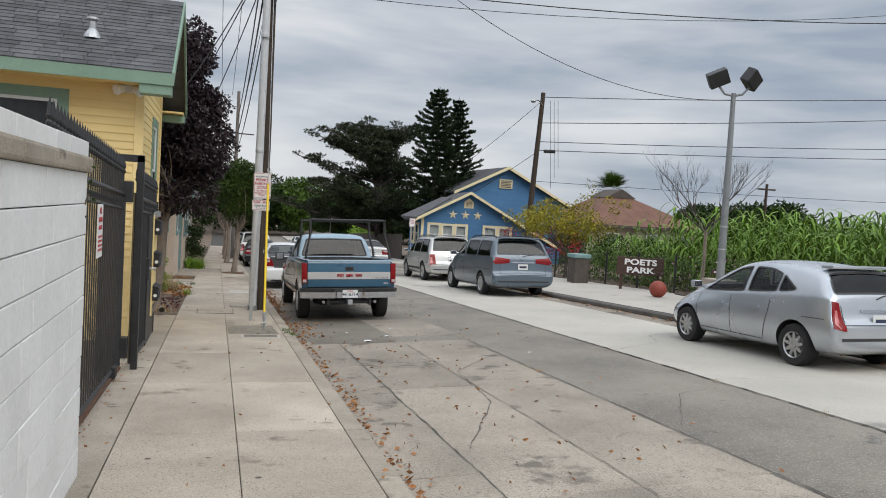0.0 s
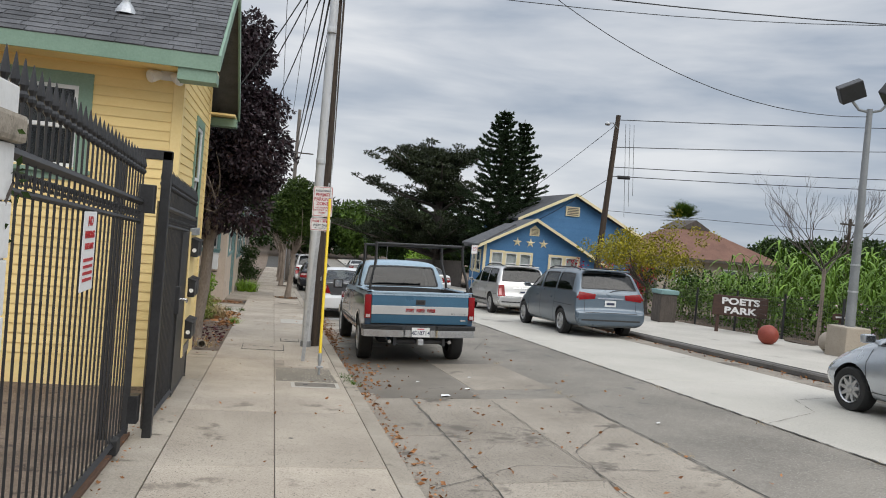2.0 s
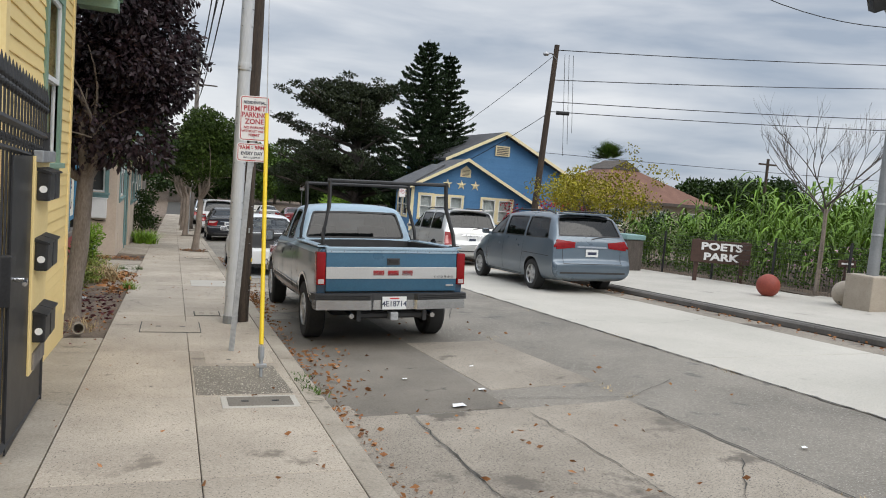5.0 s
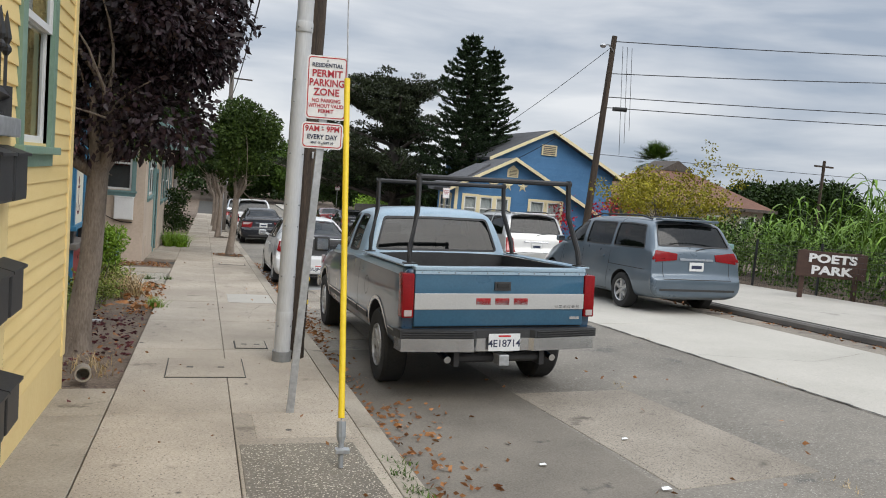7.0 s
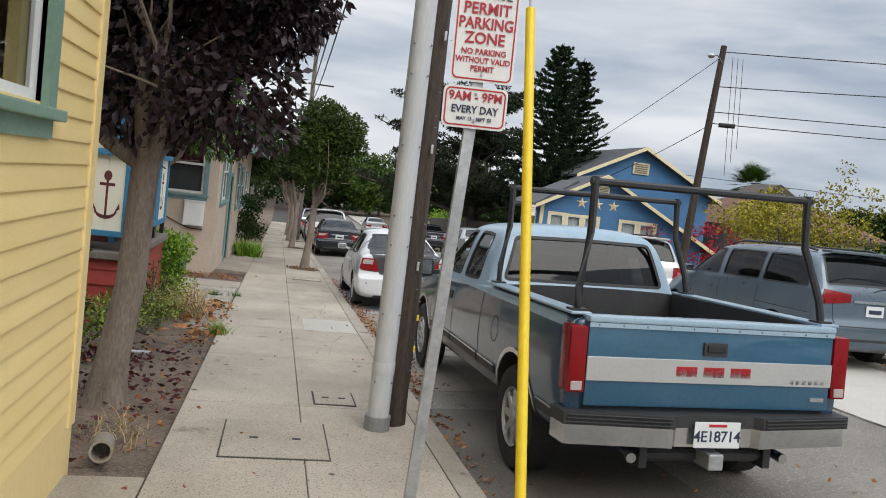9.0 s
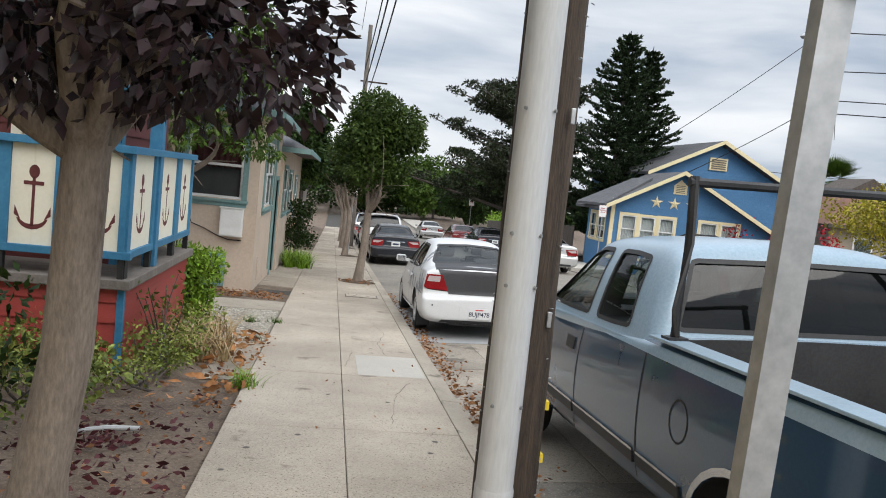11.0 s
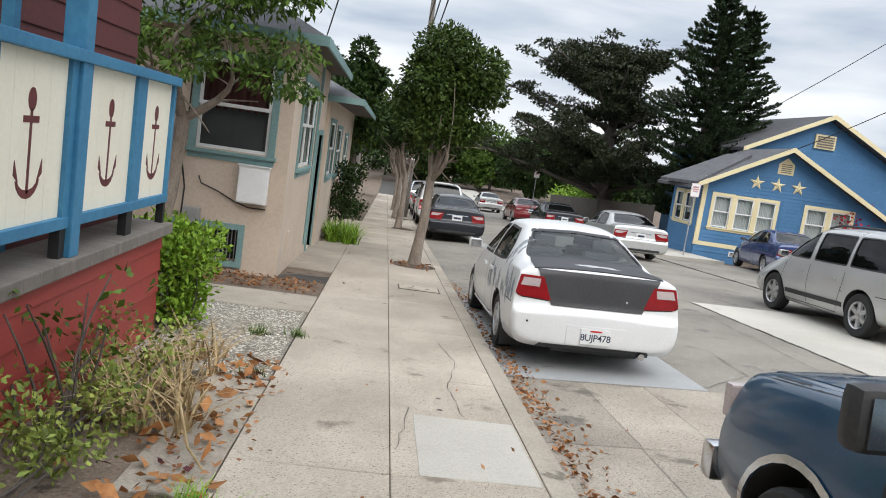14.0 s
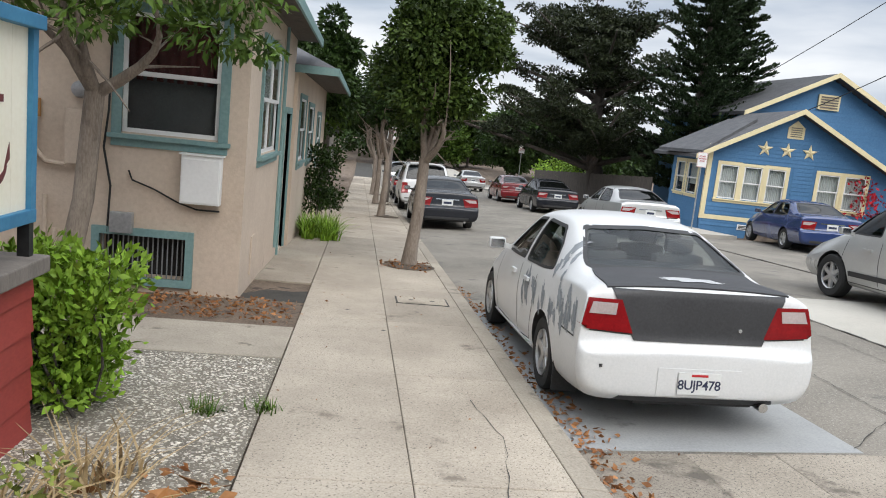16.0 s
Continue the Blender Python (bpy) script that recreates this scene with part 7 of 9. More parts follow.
def broad_tree(at, fork, crown, blobs, per, size, leaf, bark, label, r=0.1, seed=1, group="", forks=6, droop=0.3, lean=0.0, long=1.6):
    """A tree with a tapered trunk, limbs out to its clumps, and a crown of single leaves."""
    rng = np.random.default_rng(seed)
    x, y = at
    z = gz(x, y)
    e = thing("tree", (x, y, z), label, "tree", group)
    bm = B()
    f = Vector((x + lean, y, fork))
    pts = [Vector((x, y, z - 0.06)), Vector((x, y, z + 0.05)), Vector((x + lean * 0.2, y, z + 0.35)), Vector((x + lean * 0.6 + 0.02, y + 0.02, (z + fork) / 2)), f]
    tube(bm, pts, [r * 1.6, r * 1.35, r * 1.05, r * 0.95, r * 0.85], 12)
    part("trunk", bm, bark, e, smooth=60)
    order = sorted(blobs, key=lambda b: -b[3])
    for k, (bx, by, bz, br, fl) in enumerate(order[:forks]):
        bm = B()
        tip = Vector((bx, by, bz))
        p = limb(bm, f - Vector((0, 0, 0.06)), f.lerp(tip, 0.9), r * 0.6, r * 0.12, rng)
        for j in range(5):
            q = p[2 + j % 4]
            limb(bm, q, q + Vector(rng.normal(0, 0.6, 3)) * br + Vector((0, 0, br * 0.5)), r * 0.2, r * 0.05, rng, 0.1, 4, 5)
        part("limb", bm, bark, e, smooth=60)
    p, nrm = clumps(blobs, per, rng)
    v, fc = leaf_mesh(p, nrm, size, rng, long, droop)
    leaves("crown", v, fc, leaf, e)
    return e


def ball_blobs(c, rx, rz, n, r, rng, low=-1.0):
    out = []
    for _ in range(n):
        v = rng.normal(0, 1, 3)
        v /= np.linalg.norm(v)
        k = rng.random() ** 0.4
        zz = max(low, v[2] * k)
        out.append((c[0] + v[0] * rx * k, c[1] + v[1] * rx * k, c[2] + zz * rz, r * rng.uniform(0.7, 1.25), rng.uniform(0.75, 1.0)))
    return out


rg = np.random.default_rng(11)
# purple-leaved plum beside the yellow house
plum = [(-1.15, 16.8, 1.75, 0.75, 0.85), (-0.55, 16.6, 1.6, 0.55, 0.8), (-1.8, 17.1, 1.8, 0.7, 0.8)] + ball_blobs((-1.0, 16.85, 2.9), 0.85, 1.1, 22, 0.5, rg) + ball_blobs((-0.85, 16.8, 4.3), 0.5, 0.9, 12, 0.36, rg) + [(-0.3, 16.6, 2.3, 0.4, 0.9), (-0.15, 16.7, 3.0, 0.35, 0.9), (-0.1, 16.8, 3.6, 0.3, 0.9)]
broad_tree((-1.23, 16.75), 1.05, None, plum, 4200, 0.058, M_PLUM, M_BARK, "purple-leaved plum tree with a grey trunk in the bed", 0.115, 2, forks=8, droop=0.6, lean=0.14)
# clipped street trees
def street_tree(x, y, c, rx, rz, seed, per=900, size=0.05, leaf=None, fork=None):
    r = np.random.default_rng(seed)
    blobs = ball_blobs(c, rx * 0.72, rz * 0.74, 34, rx * 0.38, r)
    z = gz(x, y)
    broad_tree((x, y), fork or z + 1.75, c, blobs, per, size, leaf or M_STREET, M_BARK, "clipped green street tree in a pavement pit", 0.1, seed, "street trees", 7, 0.35, (c[0] - x) * 0.5)


street_tree(0.72, 31.2, (0.9, 31.3, 1.95), 1.14, 1.45, 3, 4200, 0.06)
street_tree(0.55, 41.6, (0.65, 41.7, 1.75), 1.1, 1.3, 4, 1900, 0.075, M_LEAFD)
street_tree(0.5, 48.0, (0.55, 48.0, 1.6), 1.2, 1.4, 5, 1300, 0.085, M_LEAFD)
street_tree(0.5, 55.5, (0.5, 55.5, 1.5), 1.3, 1.5, 6, 1100, 0.09, M_LEAFD)
# small tree by the stucco house
olive = [(-2.75, 26.3, 1.75, 0.5, 0.6), (-2.0, 26.1, 1.65, 0.5, 0.55), (-1.5, 26.0, 1.35, 0.38, 0.5), (-3.4, 26.2, 1.6, 0.5, 0.6), (-1.3, 26.0, 1.7, 0.36, 0.55), (-2.3, 26.2, 2.3, 0.6, 0.7), (-1.5, 26.1, 2.4, 0.5, 0.6), (-2.9, 26.4, 2.6, 0.5, 0.7), (-1.15, 25.9, 1.25, 0.25, 0.4), (-1.2, 26.0, 2.55, 0.3, 0.7), (-2.5, 26.0, 1.35, 0.35, 0.4)]
olive += ball_blobs((-2.1, 26.2, 2.95), 0.95, 0.85, 20, 0.36, np.random.default_rng(91))
broad_tree((-2.86, 26.45), 0.8, None, olive, 1900, 0.05, M_LEAF, M_BARK, "small green tree with a gnarled forked trunk", 0.1, 8, forks=4, droop=0.5, lean=0.26, long=2.3)
# yellowing tree behind the van
yel = ball_blobs((14.6, 29.8, 1.35), 2.0, 0.75, 40, 0.5, rg) + [(15.6, 29.4, 2.6, 0.3, 1), (15.4, 29.3, 3.1, 0.22, 1), (16.3, 29.2, 2.4, 0.3, 0.7), (17.0, 29.0, 2.3, 0.3, 0.6), (15.2, 29.4, 2.3, 0.4, 0.8), (16.6, 29.2, 2.0, 0.3, 0.6), (12.8, 30.2, 1.4, 0.45, 0.8), (12.2, 30.4, 1.5, 0.35, 0.8), (13.4, 29.8, 2.0, 0.3, 0.8)]
broad_tree((14.7, 29.7), 0.1, None, yel, 800, 0.075, M_LEAFY, M_BARKD, "spreading tree with yellowing leaves", 0.07, 9, forks=8, droop=0.4, long=1.2)
# woods beyond: left side of the street, its far end, and past the park
for k, (x, y, z, rx, rz, m) in enumerate(((-2.2, 46, 2.6, 1.8, 1.7, M_LEAFD), (-3.4, 58, 2.4, 2.6, 2.2, M_LEAF), (-2.8, 74, 2.0, 3.2, 2.4, M_LEAFD), (4.5, 128, 1.0, 7, 3.4, M_LEAFD), (-8, 120, 1.8, 7, 3.6, M_LEAF), (15, 126, 0.6, 6, 3.2, M_LEAF), (13.5, 86, 0.2, 3.5, 2.4, M_LEAFD),
                                               (24, 110, 1.0, 7, 3.0, M_LEAFD), (46, 62, 1.0, 4.0, 2.0, M_LEAFD), (60, 70, 1.2, 5.0, 2.4, M_LEAFD), (78, 66, 0.6, 5, 2.0, M_LEAF), (36, 62, 0.9, 3, 1.6, M_LEAFD), (96, 60, 1.5, 6, 3, M_LEAFD), (110, 40, 1.5, 7, 3, M_LEAFD))):
    r = np.random.default_rng(40 + k)
    broad_tree((x, y), z - rz * 0.7, None, ball_blobs((x, y, z), rx, rz, 26, rx * 0.36, r, -0.7), 5200 / rx / rx, 0.05 * rx + 0.04, m, M_BARKD, "leafy tree in the distance along the street", 0.2, 40 + k, "distant trees", 5)


def far_woods():
    q = np.random.default_rng(77)
    blobs = []
    for k in range(230):
        x = q.uniform(-110, 170)
        y = 150 + q.uniform(-12, 14) - 0.25 * max(0, x - 20)
        blobs.append((x, y, -4.4 + q.uniform(0.5, 6.0), q.uniform(2.2, 4.5), 0.85))
    p, n = clumps(blobs, 34, q, 0.3)
    v, f = leaf_mesh(p, n, 0.55, q, 1.4, 0.1)
    tagged(leaves("far_woods", v, f, M_LEAFD), "dark green woods closing the far end of the street", "woods", kind="stuff")


far_woods()


def cypress():
    e = thing("tree", (12.9, 59.5, gz(12.9, 59.5)), "old dark cypress with flat spreading tiers of foliage", "tree")
    rng = np.random.default_rng(21)
    bm = B()
    z0 = gz(12.9, 59.5)
    tube(bm, [(12.9, 59.5, z0 - 0.2), (12.8, 59.5, z0 + 0.6), (12.4, 59.4, 0.5), (12.2, 59.4, 2.5), (12.6, 59.5, 6.2)], [0.75, 0.5, 0.42, 0.34, 0.1], 12)
    part("trunk", bm, M_BARKD, e, smooth=60)
    blobs = []
    for k in range(50):
        a = rng.uniform(0, 2 * math.pi)
        t = rng.random() ** 1.15
        z = 0.7 + 7.2 * (round(t * 9) / 9 + rng.normal(0, 0.02))
        reach = (9.6 - 7.6 * max(0, t - 0.2)) * rng.uniform(0.45, 1.0)
        tip = Vector((11.6 + reach * math.cos(a), 59.5 + 0.8 * reach * math.sin(a), z + 0.5 + 0.05 * reach))
        root = Vector((12.3, 59.4, max(-1.2, z - 1.1)))
        bm = B()
        limb(bm, root, tip, 0.14, 0.03, rng, 0.06, 5, 6)
        part("limb", bm, M_BARKD, e)
        for j in range(8):
            q = 0.3 + 0.7 * j / 7
            p = root.lerp(tip, q)
            blobs.append((p.x + rng.normal(0, 0.45), p.y + rng.normal(0, 0.45), p.z + 0.2 + rng.normal(0, 0.09), rng.uniform(0.45, 1.0) * (1.2 - 0.45 * q), 0.24))
    p, nrm = clumps(blobs, 420, rng, 0.2)
    v, f = leaf_mesh(p, nrm, 0.11, rng, 1.8, -0.1)
    leaves("crown", v, f, M_CYP, e)


cypress()


def fir(x, y, top, spread, seed, label):
    z0 = gz(x, y)
    e = thing("tree", (x, y, z0), label, "tree")
    rng = np.random.default_rng(seed)
    bm = B()
    tube(bm, [(x, y, z0 - 0.1), (x, y, top)], [0.3, 0.02], 10)
    part("trunk", bm, M_BARKD, e)
    pts, nor = [], []
    z = z0 + 1.5
    while z < top - 0.15:
        t = (top - z) / (top - z0)
        n = 8
        off = rng.uniform(0, 6)
        for k in range(n):
            a = off + 2 * math.pi * k / n + rng.normal(0, 0.15)
            ln = (spread * min(1, t * 1.6) ** 0.75 + 0.12) * rng.uniform(0.45, 1.2)
            m = int(20 + 105 * ln)
            s = rng.random(m) ** 0.7
            w = 0.33 * ln * s * (1.15 - s) + 0.06
            side = rng.uniform(-1, 1, m) * w
            px = x + math.cos(a) * s * ln - math.sin(a) * side
            py = y + math.sin(a) * s * ln + math.cos(a) * side
            pz = z + (s * s * 0.42 - s * 0.22) * ln - 0.12 * np.abs(side) + rng.normal(0, 0.035, m)
            pts.append(np.stack([px, py, pz], 1))
            nor.append(np.tile([math.cos(a) * 0.8, math.sin(a) * 0.8, 0.5], (m, 1)))
        z += 0.42 * (0.5 + 0.7 * t) + 0.08
    v, f = leaf_mesh(np.concatenate(pts), np.concatenate(nor), 0.1, rng, 1.9, -0.2, 0.6)
    leaves("crown", v, f, M_FIR, e)


fir(15.3, 53.6, 10.6, 3.1, 5, "tall dark conifer with tiered upswept branches")
fir(17.2, 54.8, 10.2, 2.3, 6, "slender dark conifer behind the blue house")


def bush(at, blobs, per, size, leaf, label, name="bush", seed=1, long=1.6, droop=0.0, stems=8):
    x, y = at
    z = gz(x, y)
    rng = np.random.default_rng(seed)
    e = thing(name, (x, y, z - 0.03), label, name.replace("_", " "))
    for k in range(stems):
        b = blobs[k % len(blobs)]
        bm = B()
        limb(bm, (x + rng.normal(0, 0.08), y + rng.normal(0, 0.08), z - 0.04), (b[0] + rng.normal(0, 0.1), b[1] + rng.normal(0, 0.1), b[2]), 0.012, 0.005, rng, 0.1, 4, 5)
        part("stem", bm, M_BARKD, e)
    p, nrm = clumps(blobs, per, rng, 0.2)
    v, f = leaf_mesh(p, nrm, size, rng, long, droop)
    leaves("foliage", v, f, leaf, e)
    return e


def low_blobs(x0, x1, y0, y1, h, n, r, seed):
    q = np.random.default_rng(seed)
    out = []
    for _ in range(n):
        x, y = q.uniform(x0, x1), q.uniform(y0, y1)
        out.append((x, y, gz(x, y) + h * q.uniform(0.25, 1.0), r * q.uniform(0.6, 1.2), 0.8))
    return out


bush((-1.85, 23.85), low_blobs(-2.2, -1.6, 23.6, 24.2, 1.0, 40, 0.19, 3) + low_blobs(-2.25, -1.6, 23.5, 24.2, 0.3, 24, 0.18, 33), 3300, 0.042, M_LEAFB, "bright green upright shrub at the end of the red porch", seed=3, droop=-0.6, stems=14)
bush((-1.05, 36.0), low_blobs(-1.35, -0.75, 35.6, 36.6, 1.7, 20, 0.35, 4), 1500, 0.06, M_LEAFD, "dark green clipped hedge shrub", seed=4)
bush((-2.1, 19.2), low_blobs(-3.0, -1.45, 18.3, 19.9, 0.5, 40, 0.2, 5), 1800, 0.038, M_BEDL, "leafy green shrub before the red porch", seed=5)
bush((-1.6, 20.8), low_blobs(-1.75, -1.25, 20.1, 22.2, 0.42, 28, 0.17, 6), 2400, 0.03, M_BEDL, "straggling green weeds along the red porch", seed=6)
bush((-1.5, 19.9), low_blobs(-1.95, -1.2, 19.5, 20.6, 0.2, 24, 0.12, 15), 2200, 0.03, M_BEDL, "low spreading green weeds on the bare bed", seed=15)
bush((-1.55, 20.9), low_blobs(-1.75, -1.4, 20.5, 21.6, 1.0, 9, 0.14, 7), 520, 0.045, M_LEAF, "tall leggy thorny weed beside the red porch", seed=7, stems=9)
bush((-2.4, 18.6), low_blobs(-4.5, -2.0, 16.6, 19.5, 0.9, 22, 0.35, 8), 1000, 0.06, M_LEAFD, "rambling ivy behind the plum tree", seed=8)
bush((-0.9, 5.28), [(-0.92, 5.2, 1.78, 0.14, 0.9), (-0.85, 5.3, 1.6, 0.1, 1.2), (-0.9, 5.0, 1.82, 0.09, 0.5), (-0.88, 4.6, 1.83, 0.06, 0.4), (-0.87, 5.28, 1.4, 0.07, 1.3)], 3000, 0.022, M_LEAFD, "small creeper hanging over the wall cap", "creeper", 10, stems=3)
bush((19.5, 44.2), low_blobs(17.6, 23.0, 43.6, 44.9, 2.6, 26, 0.5, 12), 300, 0.1, M_REDL, "red flowering bougainvillea against the blue house", seed=12)


def blades(name, spots, count, length, width, mat, label, seed, lean=0.5, kind="", category="grass"):
    """Tufts of arching blades at the given spots (x, y)."""
    rng = np.random.default_rng(seed)
    verts, faces = [], []
    for x, y in spots:
        z = gz(x, y)
        for _ in range(count):
            a = rng.uniform(0, 6.28)
            ln = length * rng.uniform(0.5, 1.15)
            le = lean * rng.uniform(0.3, 1.3)
            bx, by = x + rng.normal(0, 0.05), y + rng.normal(0, 0.05)
            dx, dy = math.cos(a), math.sin(a)
            base = len(verts)
            for k in range(4):
                t = k / 3
                w = width * (1 - t * 0.9) / 2
                px, py = bx + dx * ln * le * t * t, by + dy * ln * le * t * t
                pz = z - 0.02 + ln * (t - 0.35 * le * t * t)
                verts += [(px - dy * w, py + dx * w, pz), (px + dy * w, py - dx * w, pz)]
            for k in range(3):
                q = base + 2 * k
                faces.append((q, q + 1, q + 3, q + 2))
    return tagged(raw(name, verts, faces, mat), label, category, kind=kind)


rr = random.Random(7)
for k, (x, y, n, ln, label) in enumerate(((-0.66, 20.08, 110, 0.2, "clump of bright green grass at the pavement edge"), (-1.0, 23.86, 60, 0.14, "small green weed in the driveway joint"), (-0.67, 23.95, 50, 0.12, "small green weed beside the pavement"), (-0.85, 22.5, 40, 0.1, "small green weed at the slab joint"),
                                           (1.22, 12.7, 40, 0.06, "low green weed growing along the kerb"), (1.26, 12.5, 40, 0.06, "low green weed growing along the kerb"), (1.2, 12.95, 40, 0.06, "low green weed growing along the kerb"), (1.24, 13.2, 40, 0.05, "low green weed growing along the kerb"))):
    blades("weed", [(x, y)], n, ln, 0.014, M_LEAFB if k == 0 else M_LEAF, label, k + 1, 0.9 if ln > 0.07 else 1.1)
blades("dry_grass", [(rr.uniform(-1.6, -1.0), rr.uniform(21.0, 23.0)) for _ in range(26)], 16, 0.42, 0.022, M_STRAW, "dry straw-coloured grass beside the porch", 5, 1.0, "stuff")
blades("dry_grass", [(rr.uniform(-1.15, -0.8), rr.uniform(15.4, 16.4)) for _ in range(6)], 14, 0.16, 0.01, M_STRAW, "short dry grass in the bed", 6, 0.9, "stuff")
blades("lily_plant", [(rr.uniform(-1.2, -0.55), rr.uniform(33.8, 35.4)) for _ in range(26)], 26, 0.55, 0.035, M_LEAFB, "strappy green lilies below the hedge", 7, 0.9, category="plant")
for k, (x, y) in enumerate([(5.95, v) for v in (5.9, 7.6, 8.4, 10.2, 12.6, 14.9, 17.5, 19.4)] + [(4.14, 8.9), (4.12, 9.3), (4.16, 12.3), (4.2, 12.0), (4.15, 15.2)]):
    blades("weed", [(x, y), (x + 0.05, y + 0.12)], 24, 0.05, 0.012, M_STRAW, "dry weed in a joint of the road", 20 + k, 1.1, "stuff")


def garden():
    """The park's crops: corn in the back, a low tangle along the fence."""
    rng = random.Random(3)
    verts, faces = [], []

    def blade(x, y, z, a, ln, w, rise):
        b = len(verts)
        dx, dy = math.cos(a), math.sin(a)
        for k in range(6):
            t = k / 5
            ww = w * math.sin(math.pi * (0.12 + 0.86 * t)) / 2
            px, py = x + dx * ln * t, y + dy * ln * t
            pz = z + rise * ln * (t * 1.6 - 1.9 * t * t)
            verts.extend([(px - dy * ww, py + dx * ww, pz), (px + dy * ww, py - dx * ww, pz + 0.01)])
        for k in range(5):
            q = b + 2 * k
            faces.append((q, q + 1, q + 3, q + 2))

    for _ in range(900):
        y = rng.uniform(3, 31)
        x = rng.uniform(15.2, 24)
        z = gz(x, y)
        tall = rng.uniform(1.7, 2.5) * (1.0 if y < 26 else 0.7) * (1.12 if 19 < y < 24 else 1)
        b = len(verts)
        for h in (0, tall):
            for k in range(3):
                verts.append((x + 0.015 * math.cos(2.1 * k), y + 0.015 * math.sin(2.1 * k), z + h))
        for k in range(3):
            faces.append((b + k, b + (k + 1) % 3, b + 3 + (k + 1) % 3, b + 3 + k))
        a0 = rng.uniform(0, 6.28)
        for k in range(11):
            h = tall * (0.2 + 0.8 * k / 10)
            blade(x, y, z + h, a0 + k * 2.6 + rng.uniform(-0.4, 0.4), rng.uniform(0.55, 0.95), rng.uniform(0.05, 0.085), rng.uniform(0.5, 1.1))
    ob = raw("corn", verts, faces, M_CORN)
    tagged(ob, "tall green corn plants in the park garden", "corn", kind="stuff")
    q = np.random.default_rng(14)
    blobs = []
    for _ in range(150):
        y = q.uniform(2, 32)
        x = q.uniform(14.25, 16.0)
        blobs.append((x, y, gz(x, y) + q.uniform(0.1, 1.15), q.uniform(0.22, 0.42), 0.8))
    p, n = clumps(blobs, 520, q, 0.2)
    v, f = leaf_mesh(p, n, 0.07, q, 1.5, 0.1)
    tagged(leaves("garden_tangle", v, f, M_LEAF), "tangled green vines and shrubs along the fence", "shrubs", kind="stuff")
    blobs = [(q.uniform(14.6, 16.5), y, gz(15, y) + q.uniform(0.9, 1.9), q.uniform(0.3, 0.5), 0.8) for y in np.linspace(24, 31.5, 26)]
    p, n = clumps(blobs, 260, q, 0.2)
    v, f = leaf_mesh(p, n, 0.075, q, 1.5, 0.1)
    tagged(leaves("garden_shrubs", v, f, M_LEAFD), "dark green shrubs beside the garden", "shrubs", kind="stuff")
    p = np.array([(q.uniform(14.2, 14.8), q.uniform(14, 22), 0) for _ in range(70)])
    p[:, 2] = [gz(a, b) + q.uniform(0.3, 1.2) for a, b, _ in p]
    v, f = leaf_mesh(np.repeat(p, 6, 0), q.normal(0, 1, (420, 3)), 0.035, q, 1.2, 0)
    tagged(leaves("pink_flowers", v, f, M_PINK), "pale pink flowers among the garden shrubs", "flowers", kind="stuff")


garden()

# sunflower
sf = thing("sunflower", (17.2, 18.6, gz(17.2, 18.6)), "single yellow sunflower with a dark centre", "flower")
bm = B()
tube(bm, [(17.2, 18.6, gz(17.2, 18.6)), (17.18, 18.58, 1.15), (17.12, 18.5, 1.25)], [0.02, 0.014, 0.012], 6)
part("stem", bm, M_CORN, sf)
bm = B()
fm = look((17.12, 18.48, 1.24), (5, 6, 1.5)) @ pose(0, 0, 0, 0, 180, 0)
lathe(bm, [(0.07, 0), (0.06, 0.02), (0.02, 0.03)], fm @ pose(0, 0, 0, 0, 180, 0), 14)
part("seed_head", bm, M_BARKD, sf)
for k in range(16):
    bm = B()
    a = 2 * math.pi * k / 16
    prism(bm, [(0.06 * math.cos(a - 0.15), 0.06 * math.sin(a - 0.15), 0), (0.06 * math.cos(a + 0.15), 0.06 * math.sin(a + 0.15), 0), (0.15 * math.cos(a), 0.15 * math.sin(a), 0.01)], (0, 0, 0.003), fm)
    part("petal", bm, M_LEAFY, sf)


def bare_tree():
    x, y = 14.07, 19.24
    z = gz(x, y)
    e = thing("tree", (x, y, z), "leafless young tree with a slim trunk", "tree")
    rng = random.Random(5)
    bm = B()
    tube(bm, [(x, y, z - 0.1), (x + 0.02, y, z + 1.2), (x, y, z + 2.0)], [0.06, 0.05, 0.045], 8)
    part("trunk", bm, M_BARK, e)

    def grow(p, d, ln, r, depth, bm):
        q = p + d * ln
        mid = p.lerp(q, 0.5) + Vector((rng.uniform(-1, 1), rng.uniform(-1, 1), 0)) * ln * 0.06
        tube(bm, [p, mid, q], [r, r * 0.8, r * 0.55], 5)
        if depth == 0:
            return
        for k in range(rng.choice((2, 3, 3))):
            nd = (d + Vector((rng.uniform(-1, 1), rng.uniform(-1, 1), rng.uniform(-0.1, 0.5))) * 0.55 + Vector((0, 0, 0.25))).normalized()
            grow(p.lerp(q, rng.uniform(0.55, 1.0)), nd, ln * rng.uniform(0.6, 0.85), r * 0.55, depth - 1, bm)

    for k in range(6):
        a = k * 1.05 + 0.4
        bm = B()
        grow(Vector((x, y, z + 1.8 + 0.06 * k)), Vector((math.cos(a) * 0.9, math.sin(a) * 0.9, 0.75)).normalized(), 1.05, 0.024, 4, bm)
        part("limb", bm, M_BARKD, e)


bare_tree()


